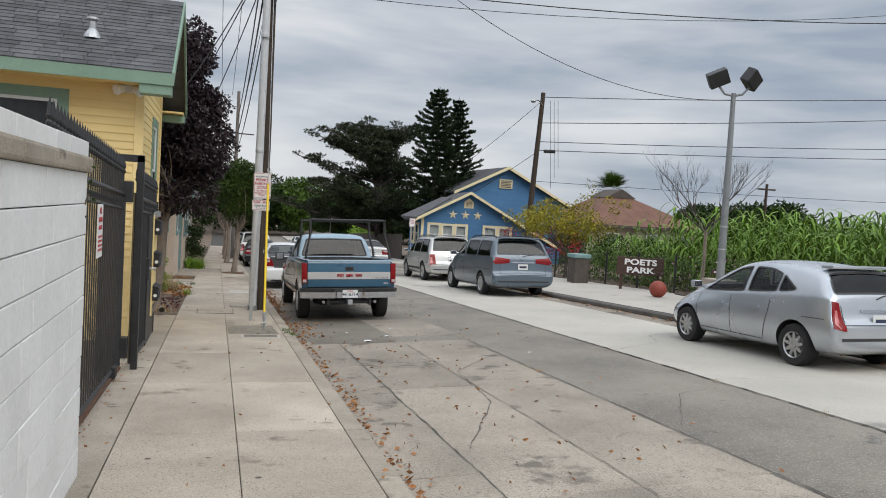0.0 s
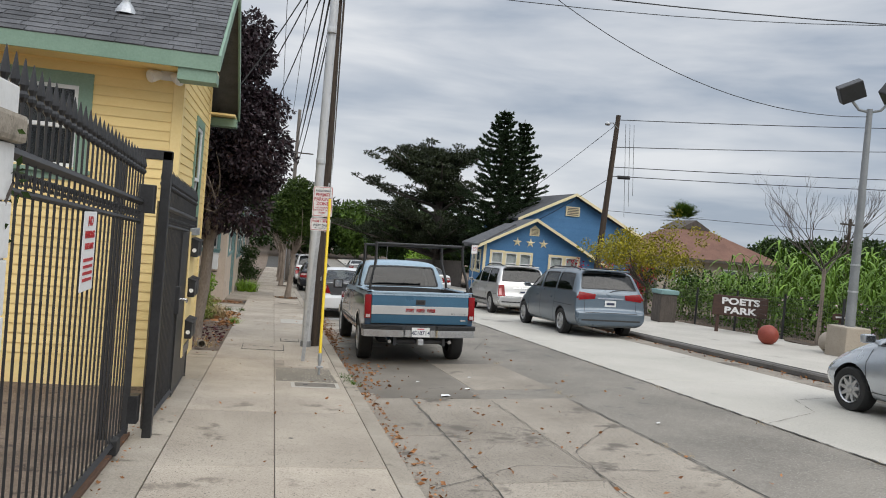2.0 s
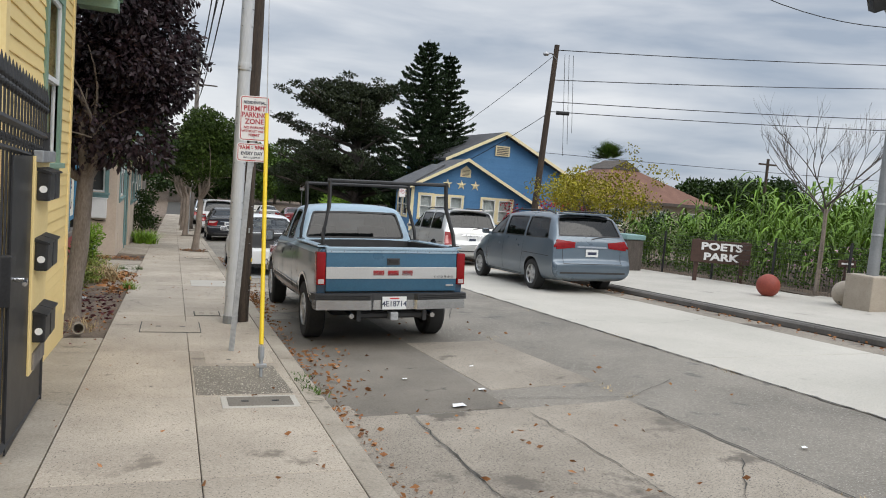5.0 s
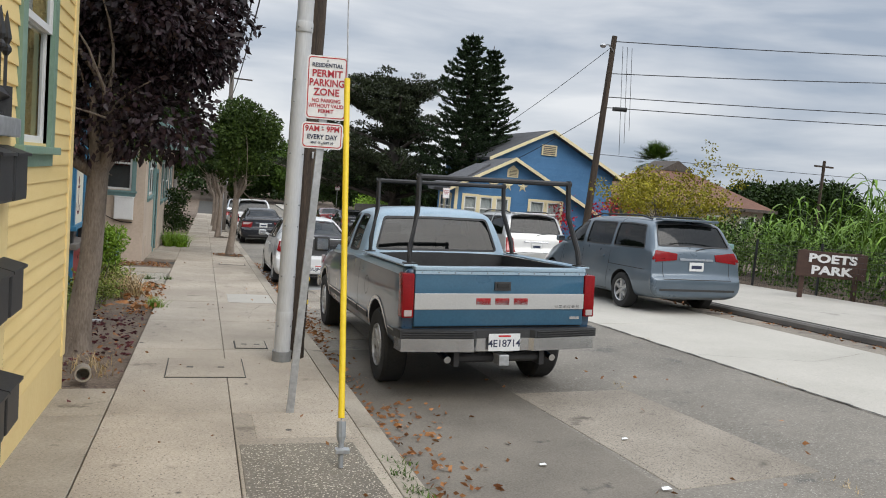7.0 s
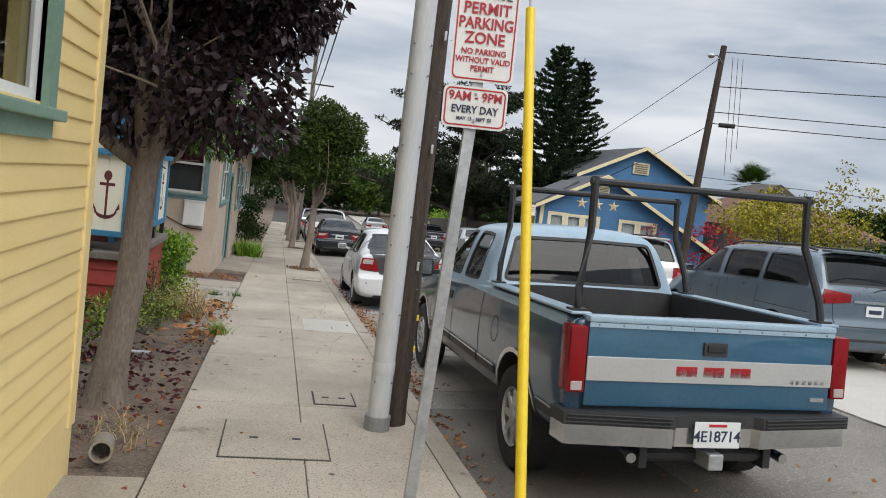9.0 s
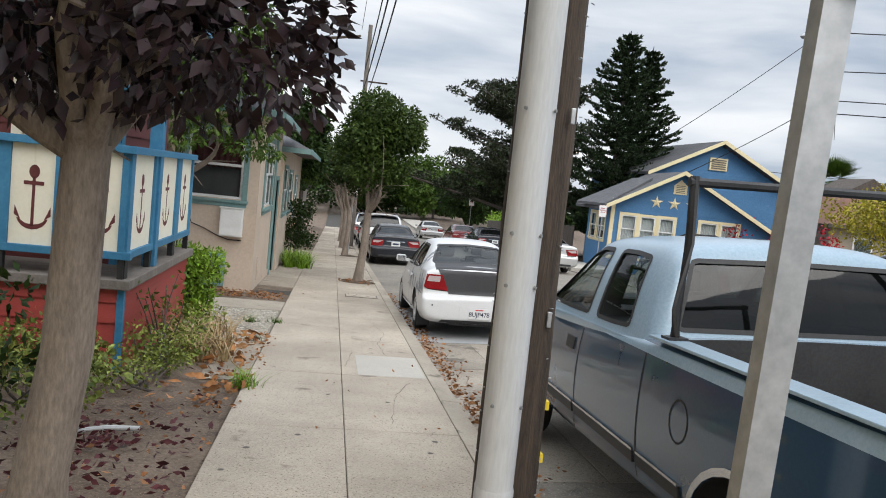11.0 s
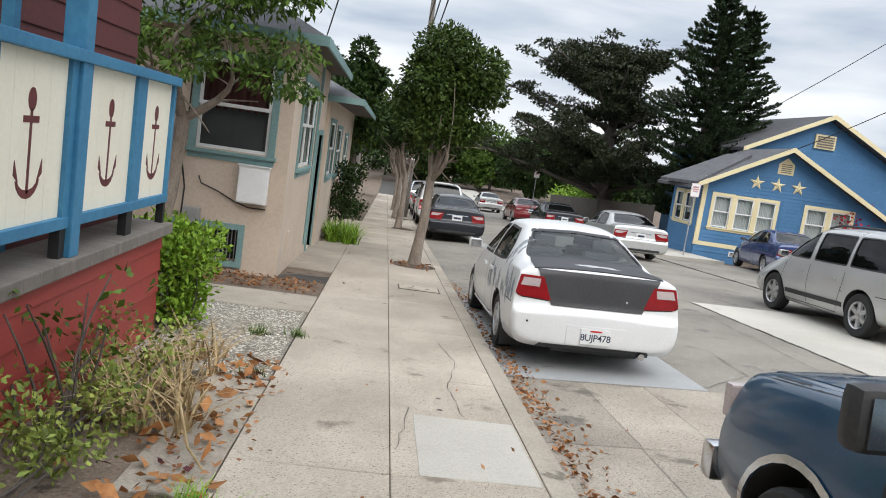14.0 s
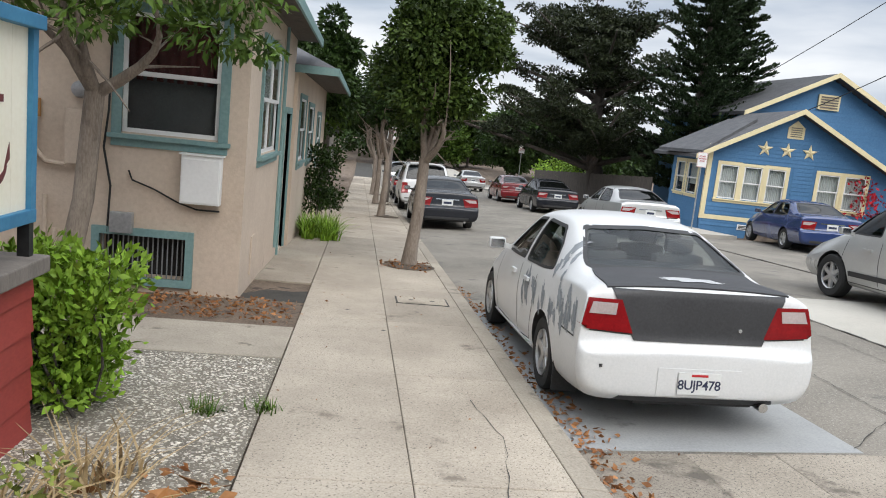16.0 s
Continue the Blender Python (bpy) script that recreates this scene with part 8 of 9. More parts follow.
def palm():
    x, y = 34.8, 62.0
    z = gz(x, y)
    e = thing("palm_tree", (x, y, z), "palm tree with a shaggy fan crown", "palm tree")
    bm = B()
    tube(bm, [(x, y, z), (x, y, 4.2)], [0.3, 0.22], 10)
    part("trunk", bm, M_BARKD, e)
    rng = random.Random(2)
    verts, faces = [], []
    for _ in range(170):
        a, el = rng.uniform(0, 6.28), rng.uniform(-0.7, 1.5)
        d = Vector((math.cos(a) * math.cos(el), math.sin(a) * math.cos(el), math.sin(el)))
        tip = Vector((x, y, 4.2)) + d * rng.uniform(0.5, 1.2)
        for k in range(9):
            s = d.cross(Vector((0, 0, 1))).normalized()
            f = (d + s * (k - 4) * 0.22 - Vector((0, 0, 0.1))).normalized()
            b = len(verts)
            verts += [tip - s * 0.06, tip + s * 0.06, tip + f * 1.1 - Vector((0, 0, 0.15))]
            faces.append((b, b + 1, b + 2))
    raw("fronds", verts, faces, M_LEAF, e)


palm()


def litter(name, spots, mat, label, size, seed):
    q = np.random.default_rng(seed)
    p = np.array([(x, y, gz(x, y) + 0.016 + 0.01 * q.random()) for x, y in spots])
    n = np.tile([0.0, 0.0, 0.15], (len(p), 1)) + q.normal(0, 0.15, (len(p), 3))
    a = q.uniform(0, 6.28, len(p))
    n[:, 0] += np.cos(a)
    n[:, 1] += np.sin(a)
    v, f = leaf_mesh(p, n, size, q, 1.7, 0.0, 0.22)
    return tagged(leaves(name, v, f, mat), label, "leaf litter", kind="stuff")


q0 = random.Random(12)
gut = [(1.36 + abs(q0.gauss(0, 0.1)), q0.uniform(3, 30)) for _ in range(900)] + [(1.4 + abs(q0.gauss(0, 0.14)), q0.uniform(18, 25)) for _ in range(500)] + [(1.5 + abs(q0.gauss(0, 0.25)), q0.uniform(12.8, 15)) for _ in range(90)]
litter("fallen_leaves", gut, M_DEADL, "brown fallen leaves along the gutter", 0.035, 1)
litter("fallen_leaves", [(q0.gauss(2.6, 0.9), q0.uniform(3, 13)) for _ in range(160)] + [(q0.uniform(1.6, 5), q0.uniform(12, 24)) for _ in range(90)], M_DEADL, "scattered fallen leaves on the road", 0.035, 2)
litter("fallen_leaves", [(q0.gauss(-0.85, 0.13), q0.uniform(19.2, 23)) for _ in range(260)] + [(q0.uniform(-2, -0.7), q0.uniform(15.4, 20)) for _ in range(220)] + [(q0.uniform(-2.6, -0.75), q0.uniform(26.4, 27.5)) for _ in range(600)], M_DEADL, "dry brown leaves on the bare bed", 0.034, 3)
litter("fallen_leaves", [(q0.uniform(-1.1, 1.1), q0.uniform(2, 32)) for _ in range(130)] + [(q0.gauss(-0.98, 0.06), q0.uniform(5.4, 12)) for _ in range(90)], M_DEADL, "single dead leaves on the pavement", 0.022, 4)
litter("fallen_leaves", [(q0.gauss(-0.95, 0.16), q0.uniform(19.4, 22.8)) for _ in range(70)], M_DEADBIG, "large orange-brown dead leaves beside the pavement", 0.085, 6)
litter("fallen_leaves", [(q0.uniform(9.3, 9.58), q0.uniform(8, 32)) for _ in range(420)], M_DEADL, "brown fallen leaves along the park kerb", 0.04, 5)


M_PLUMDEAD = leafy("fallen_plum_leaf", (0.05, 0.012, 0.016), (0.14, 0.04, 0.045), island=0.5)
litter("fallen_leaves", [(q0.uniform(-1.9, -0.72), q0.gauss(17.6, 1.0)) for _ in range(420)] + [(q0.gauss(-1.5, 0.2), q0.gauss(18.3, 0.2)) for _ in range(160)], M_PLUMDEAD, "dark red fallen plum leaves on the bare soil", 0.04, 11)
bm = B()
tube(bm, [(-1.62, 18.42, gz(-1.6, 18.4) + 0.02), (-1.4, 18.52, gz(-1.4, 18.5) + 0.03), (-1.2, 18.58, gz(-1.2, 18.6) + 0.02)], [0.016, 0.02, 0.017], 8)
tagged(part("stick", bm, M_PVC), "pale weathered stick lying on the bare bed", "stick")
bm = B()
tube(bm, [(-1.12, 21.1, gz(-1, 21) + 0.22), (-0.98, 20.95, gz(-1, 21) + 0.24), (-0.86, 20.7, gz(-1, 21) + 0.1), (-0.74, 20.55, gz(-1, 20.5) + 0.03)], [0.006, 0.008, 0.008, 0.006], 6)
tagged(part("dry_stalk", bm, M_STRAW), "arched dry stalk hanging over the slab edge", "plant stalk")
blades("joint_weeds", [(0.22 + q0.gauss(0, 0.006), q0.uniform(17.2, 21.4)) for _ in range(46)], 5, 0.025, 0.008, M_LEAF, "tiny green weeds in the pavement joint", 41, 1.2, "stuff")

# ---- iron gate and fence ----
def bar_fence(name, label, x, y0, y1, top, rail, low, pitch=0.115, scroll=True, category="gate"):
    e = thing(name, (x, (y0 + y1) / 2, gz(x, (y0 + y1) / 2)), label, category)
    ln = y1 - y0

    def bar(nm, a, b, w, mat=M_IRON):
        bm = B()
        d = (Vector(b) - Vector(a)).normalized()
        tube(bm, [a, b], w, 4)
        return part(nm, bm, mat, e)
    z = lambda y: along(y)
    for lift, w in ((low, 0.028), (rail, 0.028), (rail - 0.16, 0.018)):
        bar("rail", (x, y0, z(y0) + lift), (x, y1, z(y1) + lift), w)
    n = int(ln / pitch)
    spear = None
    for k in range(n + 1):
        y = y0 + ln * k / n
        bar("bar", (x, y, z(y) + low), (x, y, z(y) + top - 0.1), 0.0085)
        bm = B()
        lathe(bm, [(0.008, 0), (0.022, 0.02), (0.022, 0.035), (0.012, 0.05), (0.022, 0.075), (0.002, 0.19)], Matrix.Translation((x, y, z(y) + top - 0.17)), 6)
        part("spear_tip", bm, M_IRON, e)
        if scroll and k < n:
            ym = y + ln / n / 2
            for s in (-1, 1):
                bm = B()
                r = ln / n * 0.3
                pts = [(x, ym + s * (r * 0.6) + r * 0.55 * math.cos(t), z(ym) + rail - 0.1 + r * 0.75 * math.sin(t)) for t in (i * 0.7 for i in range(8))]
                tube(bm, pts, 0.006, 5)
                part("scroll", bm, M_IRON, e)
    for y in (y0, y1):
        bar("stile", (x, y, z(y) + low - 0.03), (x, y, z(y) + rail + 0.04), 0.036)
    return e


gate = bar_fence("sliding_gate", "black iron sliding gate with spear tips", -1.03, 5.2, 9.1, 2.42, 2.02, 0.1)
bm = B()
box(bm, -1.06, -0.98, 8.55, 8.7, gz(-1, 8.6) + 0.02, gz(-1, 8.6) + 0.14, None, 0.01)
part("guide_wheel", bm, M_BLACK, gate)
for z in (-0.28, 1.5):
    bm = B()
    box(bm, -1.06, -0.93, 9.08, 9.2, z, z + 0.24, None, 0.008)
    part("catch_box", bm, M_IRON, gate)
bm = B()
prism(bm, [(-1.06, 4.6, gz(-1, 4.6) + 0.0), (-1.06, 9.3, gz(-1, 9.3)), (-1.06, 9.3, gz(-1, 9.3) + 0.03), (-1.06, 4.6, gz(-1, 4.6) + 0.03)], (0.05, 0, 0))
tagged(part("gate_track", bm, surface("rusty_rail", (0.07, 0.035, 0.022), (0.14, 0.075, 0.045), 4, 50, 0.85)), "rusty steel gate track set in the apron", "rail")
sgn = thing("no_parking_sign", (-1.0, 7.3, 1.02), "white metal sign with red lettering on the gate", "sign")
bm = B()
box(bm, -1.012, -1.006, 7.15, 7.45, 1.02, 1.5, None, 0.004)
plq = part("plate", bm, M_WHITE, sgn)
sm = Matrix.Translation((-1.004, 7.3, 0)) @ pose(0, 0, 0, 90, 0, 90)
for txt, z, s in (("NO", 1.44, 0.075), ("PARKING", 1.36, 0.056), ("FIRE LANE", 1.29, 0.046)):
    lettering("red_lettering", txt, s, M_REDINK, Matrix.Translation((0, 0, z)) @ sm, plq, 0.95, 0.003, 0.001)
for k in range(4):
    bm = B()
    box(bm, -1.006, -1.003, 7.19, 7.41, 1.08 + 0.04 * k, 1.098 + 0.04 * k)
    part("text_bar", bm, M_REDINK, plq)

fr = thing("gate_portal", (-0.95, 9.28, gz(-0.95, 9.28)), "black square-tube portal frame of the sliding gate", "gate post")
for x in (-0.87, -1.24):
    bm = B()
    box(bm, x - 0.038, x + 0.038, 9.24, 9.32, gz(x, 9.28) - 0.05, 2.04, None, 0.004)
    part("post", bm, M_IRON, fr)
bm = B()
box(bm, -1.278, -0.832, 9.24, 9.32, 1.965, 2.045, None, 0.004)
part("lintel", bm, M_IRON, fr)
walkgate = bar_fence("walk_gate", "black iron walk gate with spear tips and a lever handle", -0.92, 9.42, 12.3, 2.36, 2.02, 0.07, 0.1)
bm = B()
box(bm, -0.95, -0.87, 10.9, 11.0, 0.42, 0.72, None, 0.006)
hb = part("lock_box", bm, M_IRON, walkgate)
bm = B()
tube(bm, [(-0.88, 10.95, 0.58), (-0.8, 10.95, 0.58), (-0.79, 10.85, 0.57)], 0.014, 8)
part("lever_handle", bm, M_CHROME, walkgate)
bm = B()
box(bm, -0.91, -0.9, 11.05, 12.25, -0.52, 1.3)
part("mesh_screen", bm, M_IRON, walkgate)

# mailboxes on a yellow board
mb_board = thing("mailbox_board", (-0.9, 12.0, 0.4), "pale yellow board for mailboxes fixed to the fence end", "board")
bm = B()
box(bm, -0.9, -0.882, 11.68, 12.27, -0.2, 1.3, None, 0.004)
part("panel", bm, M_YTRIM, mb_board)
bm = B()
box(bm, -0.882, -0.868, 11.76, 12.22, -0.18, -0.06, None, 0.003)
part("wood_strip", bm, M_GREYW, mb_board)
bm = B()
box(bm, -0.9, -0.84, 11.7, 12.25, 1.26, 1.34, None, 0.006)
part("metal_cap", bm, M_GALV, mb_board)
for z in (1.0, 0.52, 0.02):
    for y in (11.74, 11.99):
        mb = thing("mailbox", (-0.85, y + 0.11, z), "small black metal wall mailbox", "mailbox", "mailboxes")
        bm = B()
        box(bm, -0.882, -0.8, y, y + 0.22, z, z + 0.2, None, 0.012)
        part("box", bm, M_IRON, mb)
        bm = B()
        quadbox(bm, [(-0.882, y - 0.008, z + 0.2), (-0.882, y + 0.228, z + 0.2), (-0.788, y + 0.228, z + 0.185), (-0.788, y - 0.008, z + 0.185)], [(-0.882, y - 0.008, z + 0.225), (-0.882, y + 0.228, z + 0.225), (-0.788, y + 0.228, z + 0.197), (-0.788, y - 0.008, z + 0.197)])
        part("lid", bm, M_IRON, mb)
        bm = B()
        lathe(bm, [(0.025, 0), (0.025, 0.003)], Matrix.Translation((-0.84, y, z + 0.08)) @ pose(0, 0, 0, 90, 0, 0), 12)
        part("number_sticker", bm, M_WHITE, mb)
bm = B()
lathe(bm, [(0.001, 0.05), (0.052, 0.05), (0.052, 0.25), (0.066, 0.25), (0.066, 0), (0.001, 0)], Matrix.Translation((-1.0, 15.62, gz(-1, 15.6) + 0.05)) @ pose(0, 0, 0, 82, 0, 8), 18)
tagged(part("drain_pipe", bm, M_KERB), "short clay drain pipe at the house corner", "pipe")

# ---- poles, signs and wires ----
up = thing("utility_pole", (0.88, 16.68, gz(0.88, 16.68)), "weathered wooden utility pole with a pale riser conduit", "utility pole")
bm = B()
ring = random.Random(88)
rough = [(ring.uniform(-0.006, 0.006), ring.uniform(0.9, 1.1)) for _ in range(40)]
tube(bm, [(0.898 - 0.0012 * k, 16.6 + 0.003 * k + rough[k][0], -0.9 + 0.3 * k) for k in range(40)], [(0.15 - 0.0008 * k) * (1 + 0.25 * (rough[k][1] - 1)) for k in range(40)], 20)
# rough splinters and staples over the lower pole
for v in bm.verts:
    v.co.x += ring.uniform(-0.005, 0.005)
    v.co.y += ring.uniform(-0.005, 0.005)
part("pole", bm, M_POLEW, up, smooth=60)
for k in range(70):
    z, a = ring.uniform(-0.6, 2.8), ring.choice((ring.uniform(2.5, 4.2), ring.uniform(-1.0, 0.3)))
    bm = B()
    box(bm, -0.002, 0.012, -0.006, 0.006, -0.002, 0.002)
    bm.transform(pose(0.898 + 0.144 * math.cos(a), 16.61 + 0.144 * math.sin(a), z, 0, ring.uniform(-30, 30), math.degrees(a)))
    part("staple", bm, M_GALV, up)
bm = B()
tube(bm, [(0.788, 16.385, -0.72), (0.79, 16.4, 3), (0.81, 16.5, 8.5)], [0.084, 0.082, 0.078], 20)
cond = part("riser_conduit", bm, M_PVC, up, "pale grey riser conduit", smooth=60)
for z in (-0.35, 2.6, 5.0):
    bm = B()
    lathe(bm, [(0.085, 0), (0.088, 0.01), (0.088, 0.09), (0.085, 0.1)], Matrix.Translation((0.789, 16.388, z)), 16)
    part("conduit_collar", bm, M_PVC, up, smooth=40)
bm = B()
lathe(bm, [(0.1, 0), (0.1, 0.13)], Matrix.Translation((0.788, 16.385, -0.8)), 16)
part("conduit_foot", bm, M_STEEL, up)
for k in range(12):
    z = -0.4 + 0.42 * k
    for s in (-1, 1):
        bm = B()
        lathe(bm, [(0.009, 0), (0.007, 0.008)], Matrix.Translation((0.789 + s * 0.062, 16.33, z + 0.1 * (k % 3))) @ pose(0, 0, 0, 90, 0, s * 40), 8)
        part("bolt", bm, M_STEEL, up)
for z in (0.45, 1.35, 2.2):
    bm = B()
    box(bm, 0.965, 0.985, 16.466, 16.484, z, z + 0.07, None, 0.004)
    part("strap_bracket", bm, M_GALV, up)
for z in (0.05, -0.2):
    bm = B()
    box(bm, 1.03, 1.048, 16.55, 16.59, z, z + 0.04)
    part("yellow_tag", bm, surface("yellow_tag", (0.7, 0.5, 0.02), (0.8, 0.6, 0.05), 4, 40, 0.5), up)
for z in (9.9, 9.0):
    bm = B()
    box(bm, -0.3, 2.1, 16.63, 16.73, z, z + 0.12)
    part("cross_arm", bm, M_POLEW, up)
bm = B()
tube(bm, [(0.95, 16.5, 6.3), (0.98, 16.42, 5.9), (0.95, 16.45, 5.6), (1.0, 16.5, 5.9), (0.96, 16.4, 5.7), (0.94, 16.5, 6.2)], 0.02, 6)
part("cable_coil", bm, M_BLACK, up)

sp = thing("parking_sign", (0.64, 14.41, gz(0.64, 14.41)), "white permit parking sign with red lettering on a steel post", "sign")
bm = B()
for a, b, c, d in ((-0.028, 0.028, -0.006, 0.0), (-0.028, -0.02, 0.0, 0.03), (0.02, 0.028, 0.0, 0.03)):
    quadbox(bm, [(0.66 + a, 14.38 + c, -0.72), (0.66 + b, 14.38 + c, -0.72), (0.66 + b, 14.38 + d, -0.72), (0.66 + a, 14.38 + d, -0.72)], [(0.785 + a, 14.45 + c, 2.06), (0.785 + b, 14.45 + c, 2.06), (0.785 + b, 14.45 + d, 2.06), (0.785 + a, 14.45 + d, 2.06)])
part("post", bm, M_GALV, sp)


def rounded(w, h, r, y=0):
    out = []
    for cx, cz, a0 in ((w / 2 - r, h / 2 - r, 0), (-w / 2 + r, h / 2 - r, 90), (-w / 2 + r, -h / 2 + r, 180), (w / 2 - r, -h / 2 + r, 270)):
        out += [(cx + r * math.cos(radians(a0 + 22.5 * k)), y, cz + r * math.sin(radians(a0 + 22.5 * k))) for k in range(5)]
    return out


def sign_plate(parent, m, w, h, lines, border=True, bars=()):
    bm = B()
    prism(bm, rounded(w, h, 0.03), (0, 0.004, 0), m)
    p = part("sign_plate", bm, M_WHITE, parent)
    if border:
        bm = B()
        o, i = rounded(w - 0.02, h - 0.02, 0.026, -0.002), rounded(w - 0.034, h - 0.034, 0.02, -0.002)
        vo, vi = [bm.verts.new(m @ Vector(q)) for q in o], [bm.verts.new(m @ Vector(q)) for q in i]
        for k in range(len(vo)):
            n = (k + 1) % len(vo)
            bm.faces.new((vo[k], vo[n], vi[n], vi[k]))
        part("red_border", bm, M_PLATEB if border == "dark" else M_REDINK, p)
    for txt, z, s, mat, sx in lines:
        lettering("sign_lettering", txt, s, mat, m @ Matrix.Translation((0, -0.003, z)) @ pose(0, 0, 0, 90, 0, 0) @ Matrix.Diagonal((sx, 1, 1, 1)), p, 1.0, s * 0.02, 0.001)
    for z in (h / 2 - 0.035, -h / 2 + 0.035):
        bm = B()
        lathe(bm, [(0.008, 0), (0.006, 0.006)], m @ Matrix.Translation((0, -0.001, z)) @ pose(0, 0, 0, 90, 0, 0), 8)
        part("sign_bolt", bm, M_GALV, p)
    return p


M_REDS = surface("sign_red_ink", (0.36, 0.02, 0.035), (0.45, 0.035, 0.05), 6, 60, 0.5, bump=0)
sm = Matrix.Translation((0.77, 14.42, 1.865)) @ pose(0, 0, 0, 0, -1.5, -6)
sign_plate(sp, sm, 0.31, 0.48, [("RESIDENTIAL", 0.168, 0.042, M_PLATEB, 0.95), ("PERMIT", 0.105, 0.075, M_REDS, 0.95), ("PARKING", 0.035, 0.075, M_REDS, 0.85), ("ZONE", -0.035, 0.075, M_REDS, 0.95), ("NO PARKING", -0.098, 0.038, M_REDS, 0.95), ("WITHOUT VALID", -0.138, 0.038, M_REDS, 0.9), ("PERMIT", -0.178, 0.038, M_REDS, 0.95)])
sm = Matrix.Translation((0.76, 14.41, 1.5)) @ pose(0, 0, 0, 0, -1.5, -6)
sign_plate(sp, sm, 0.315, 0.2, [("9AM - 9PM", 0.05, 0.06, M_REDS, 0.95), ("EVERY DAY", -0.012, 0.05, M_PLATEB, 0.9), ("MAY 15 - SEPT 30", -0.055, 0.024, M_PLATEB, 0.95)])

guy = thing("guy_wire", (0.84, 13.1, gz(0.84, 13.1)), "steel guy wire with a bright yellow plastic guard", "guy wire")
g0, g1 = Vector((0.84, 13.1, -0.63)), Vector((0.88, 16.6, 9.2))
gp = lambda z: g0.lerp(g1, (z + 0.63) / 9.83)
bm = B()
tube(bm, [gp(-0.63), gp(9.2)], 0.006, 6)
part("cable", bm, M_GALV, guy)
bm = B()
tube(bm, [gp(-0.33), gp(0.6), gp(1.9)], 0.021, 12)
part("yellow_guard", bm, surface("yellow_guard_plastic", (0.72, 0.5, 0.01), (0.82, 0.6, 0.03), 3, 30, 0.45, bump=0.05), guy, smooth=60)
bm = B()
tube(bm, [gp(-0.35), gp(-0.44), gp(-0.48), gp(-0.62)], [0.03, 0.03, 0.018, 0.016], 10)
part("anchor_eye", bm, M_STEEL, guy)
bm = B()
box(bm, 0.8, 0.89, 13.1, 13.15, -0.53, -0.5, None, 0.005)
part("clamp", bm, M_GALV, guy)


def cover(name, label, x0, x1, y0, y1, rim, mid, inset=0.05):
    zc = gz((x0 + x1) / 2, (y0 + y1) / 2)
    e = thing(name, ((x0 + x1) / 2, (y0 + y1) / 2, zc), label, "cover")
    tilt = Matrix.Translation((0, 0, zc)) @ Matrix.Rotation(math.atan(SLOPE), 4, "X")
    cx, cy = (x0 + x1) / 2, (y0 + y1) / 2
    m = Matrix.Translation((cx, cy, zc)) @ Matrix.Rotation(math.atan(SLOPE), 4, "X")
    w, d = (x1 - x0) / 2, (y1 - y0) / 2
    bm = B()
    box(bm, -w, w, -d, d, -0.03, 0.006, m, 0.003)
    part("rim", bm, rim, e)
    bm = B()
    box(bm, -w + inset, w - inset, -d + inset, d - inset, -0.03, 0.009, m, 0.002)
    part("lid", bm, mid, e)
    bm = B()
    for s in (-0.4, 0.4):
        box(bm, s * w - 0.03, s * w + 0.03, -0.02, 0.02, 0.007, 0.0105, m)
        part("lift_hole", bm, M_BLACK, e)
        bm = B()
    bm.free()
    return e


cover("meter_cover", "concrete utility box cover with a steel lid", 0.43, 1.05, 12.02, 12.4, M_CONC_NEW, M_ASPHD, 0.05)
cover("vault_cover", "concrete utility vault cover in the pavement", -0.33, 0.39, 15.58, 16.42, M_TAR, M_CONC, 0.012)
cover("vault_cover", "small concrete utility cover near the pole", 0.34, 0.7, 17.0, 17.45, M_TAR, M_CONC, 0.015)
cover("vault_cover", "pavement utility cover near the street tree", 0.37, 1.01, 27.95, 28.4, M_TAR, M_CONC, 0.02)
M_PIT = surface("tree_pit_mulch", (0.05, 0.038, 0.028), (0.12, 0.09, 0.065), 3, 40, 1.0, bump=1.0, depth=0.02)
for y in (31.2, 41.6, 48.0, 55.5):
    bm = B()
    n = 20
    ring = [(0.72 + 0.43 * math.cos(a) * (1 if y < 35 else 0.9), y + 0.45 * math.sin(a)) for a in (2 * math.pi * k / n for k in range(n))]
    vs = [bm.verts.new((a, b, gz(a, b) + 0.006)) for a, b in ring]
    c = bm.verts.new((0.72, y, gz(0.72, y) + 0.06))
    for k in range(n):
        bm.faces.new((vs[k], vs[(k + 1) % n], c))
    tagged(part("tree_pit", bm, M_PIT), "dark mulch round the foot of a street tree", "tree pit", kind="structure")
litter("fallen_leaves", [(0.72 + q0.gauss(0, 0.2), 31.2 + q0.gauss(0, 0.22)) for _ in range(260)], M_DEADL, "dry leaves in the tree pit", 0.04, 9)


def cable(points, r, sag=0.0, mat=M_BLACK):
    a, b = Vector(points[0]), Vector(points[1])
    n = 24
    bm = B()
    tube(bm, [a.lerp(b, k / n) - Vector((0, 0, sag * 4 * (k / n) * (1 - k / n))) for k in range(n + 1)], r, 5)
    return tagged(part("cable", bm, mat), "black overhead cable strung between poles", "cable", "overhead cables")


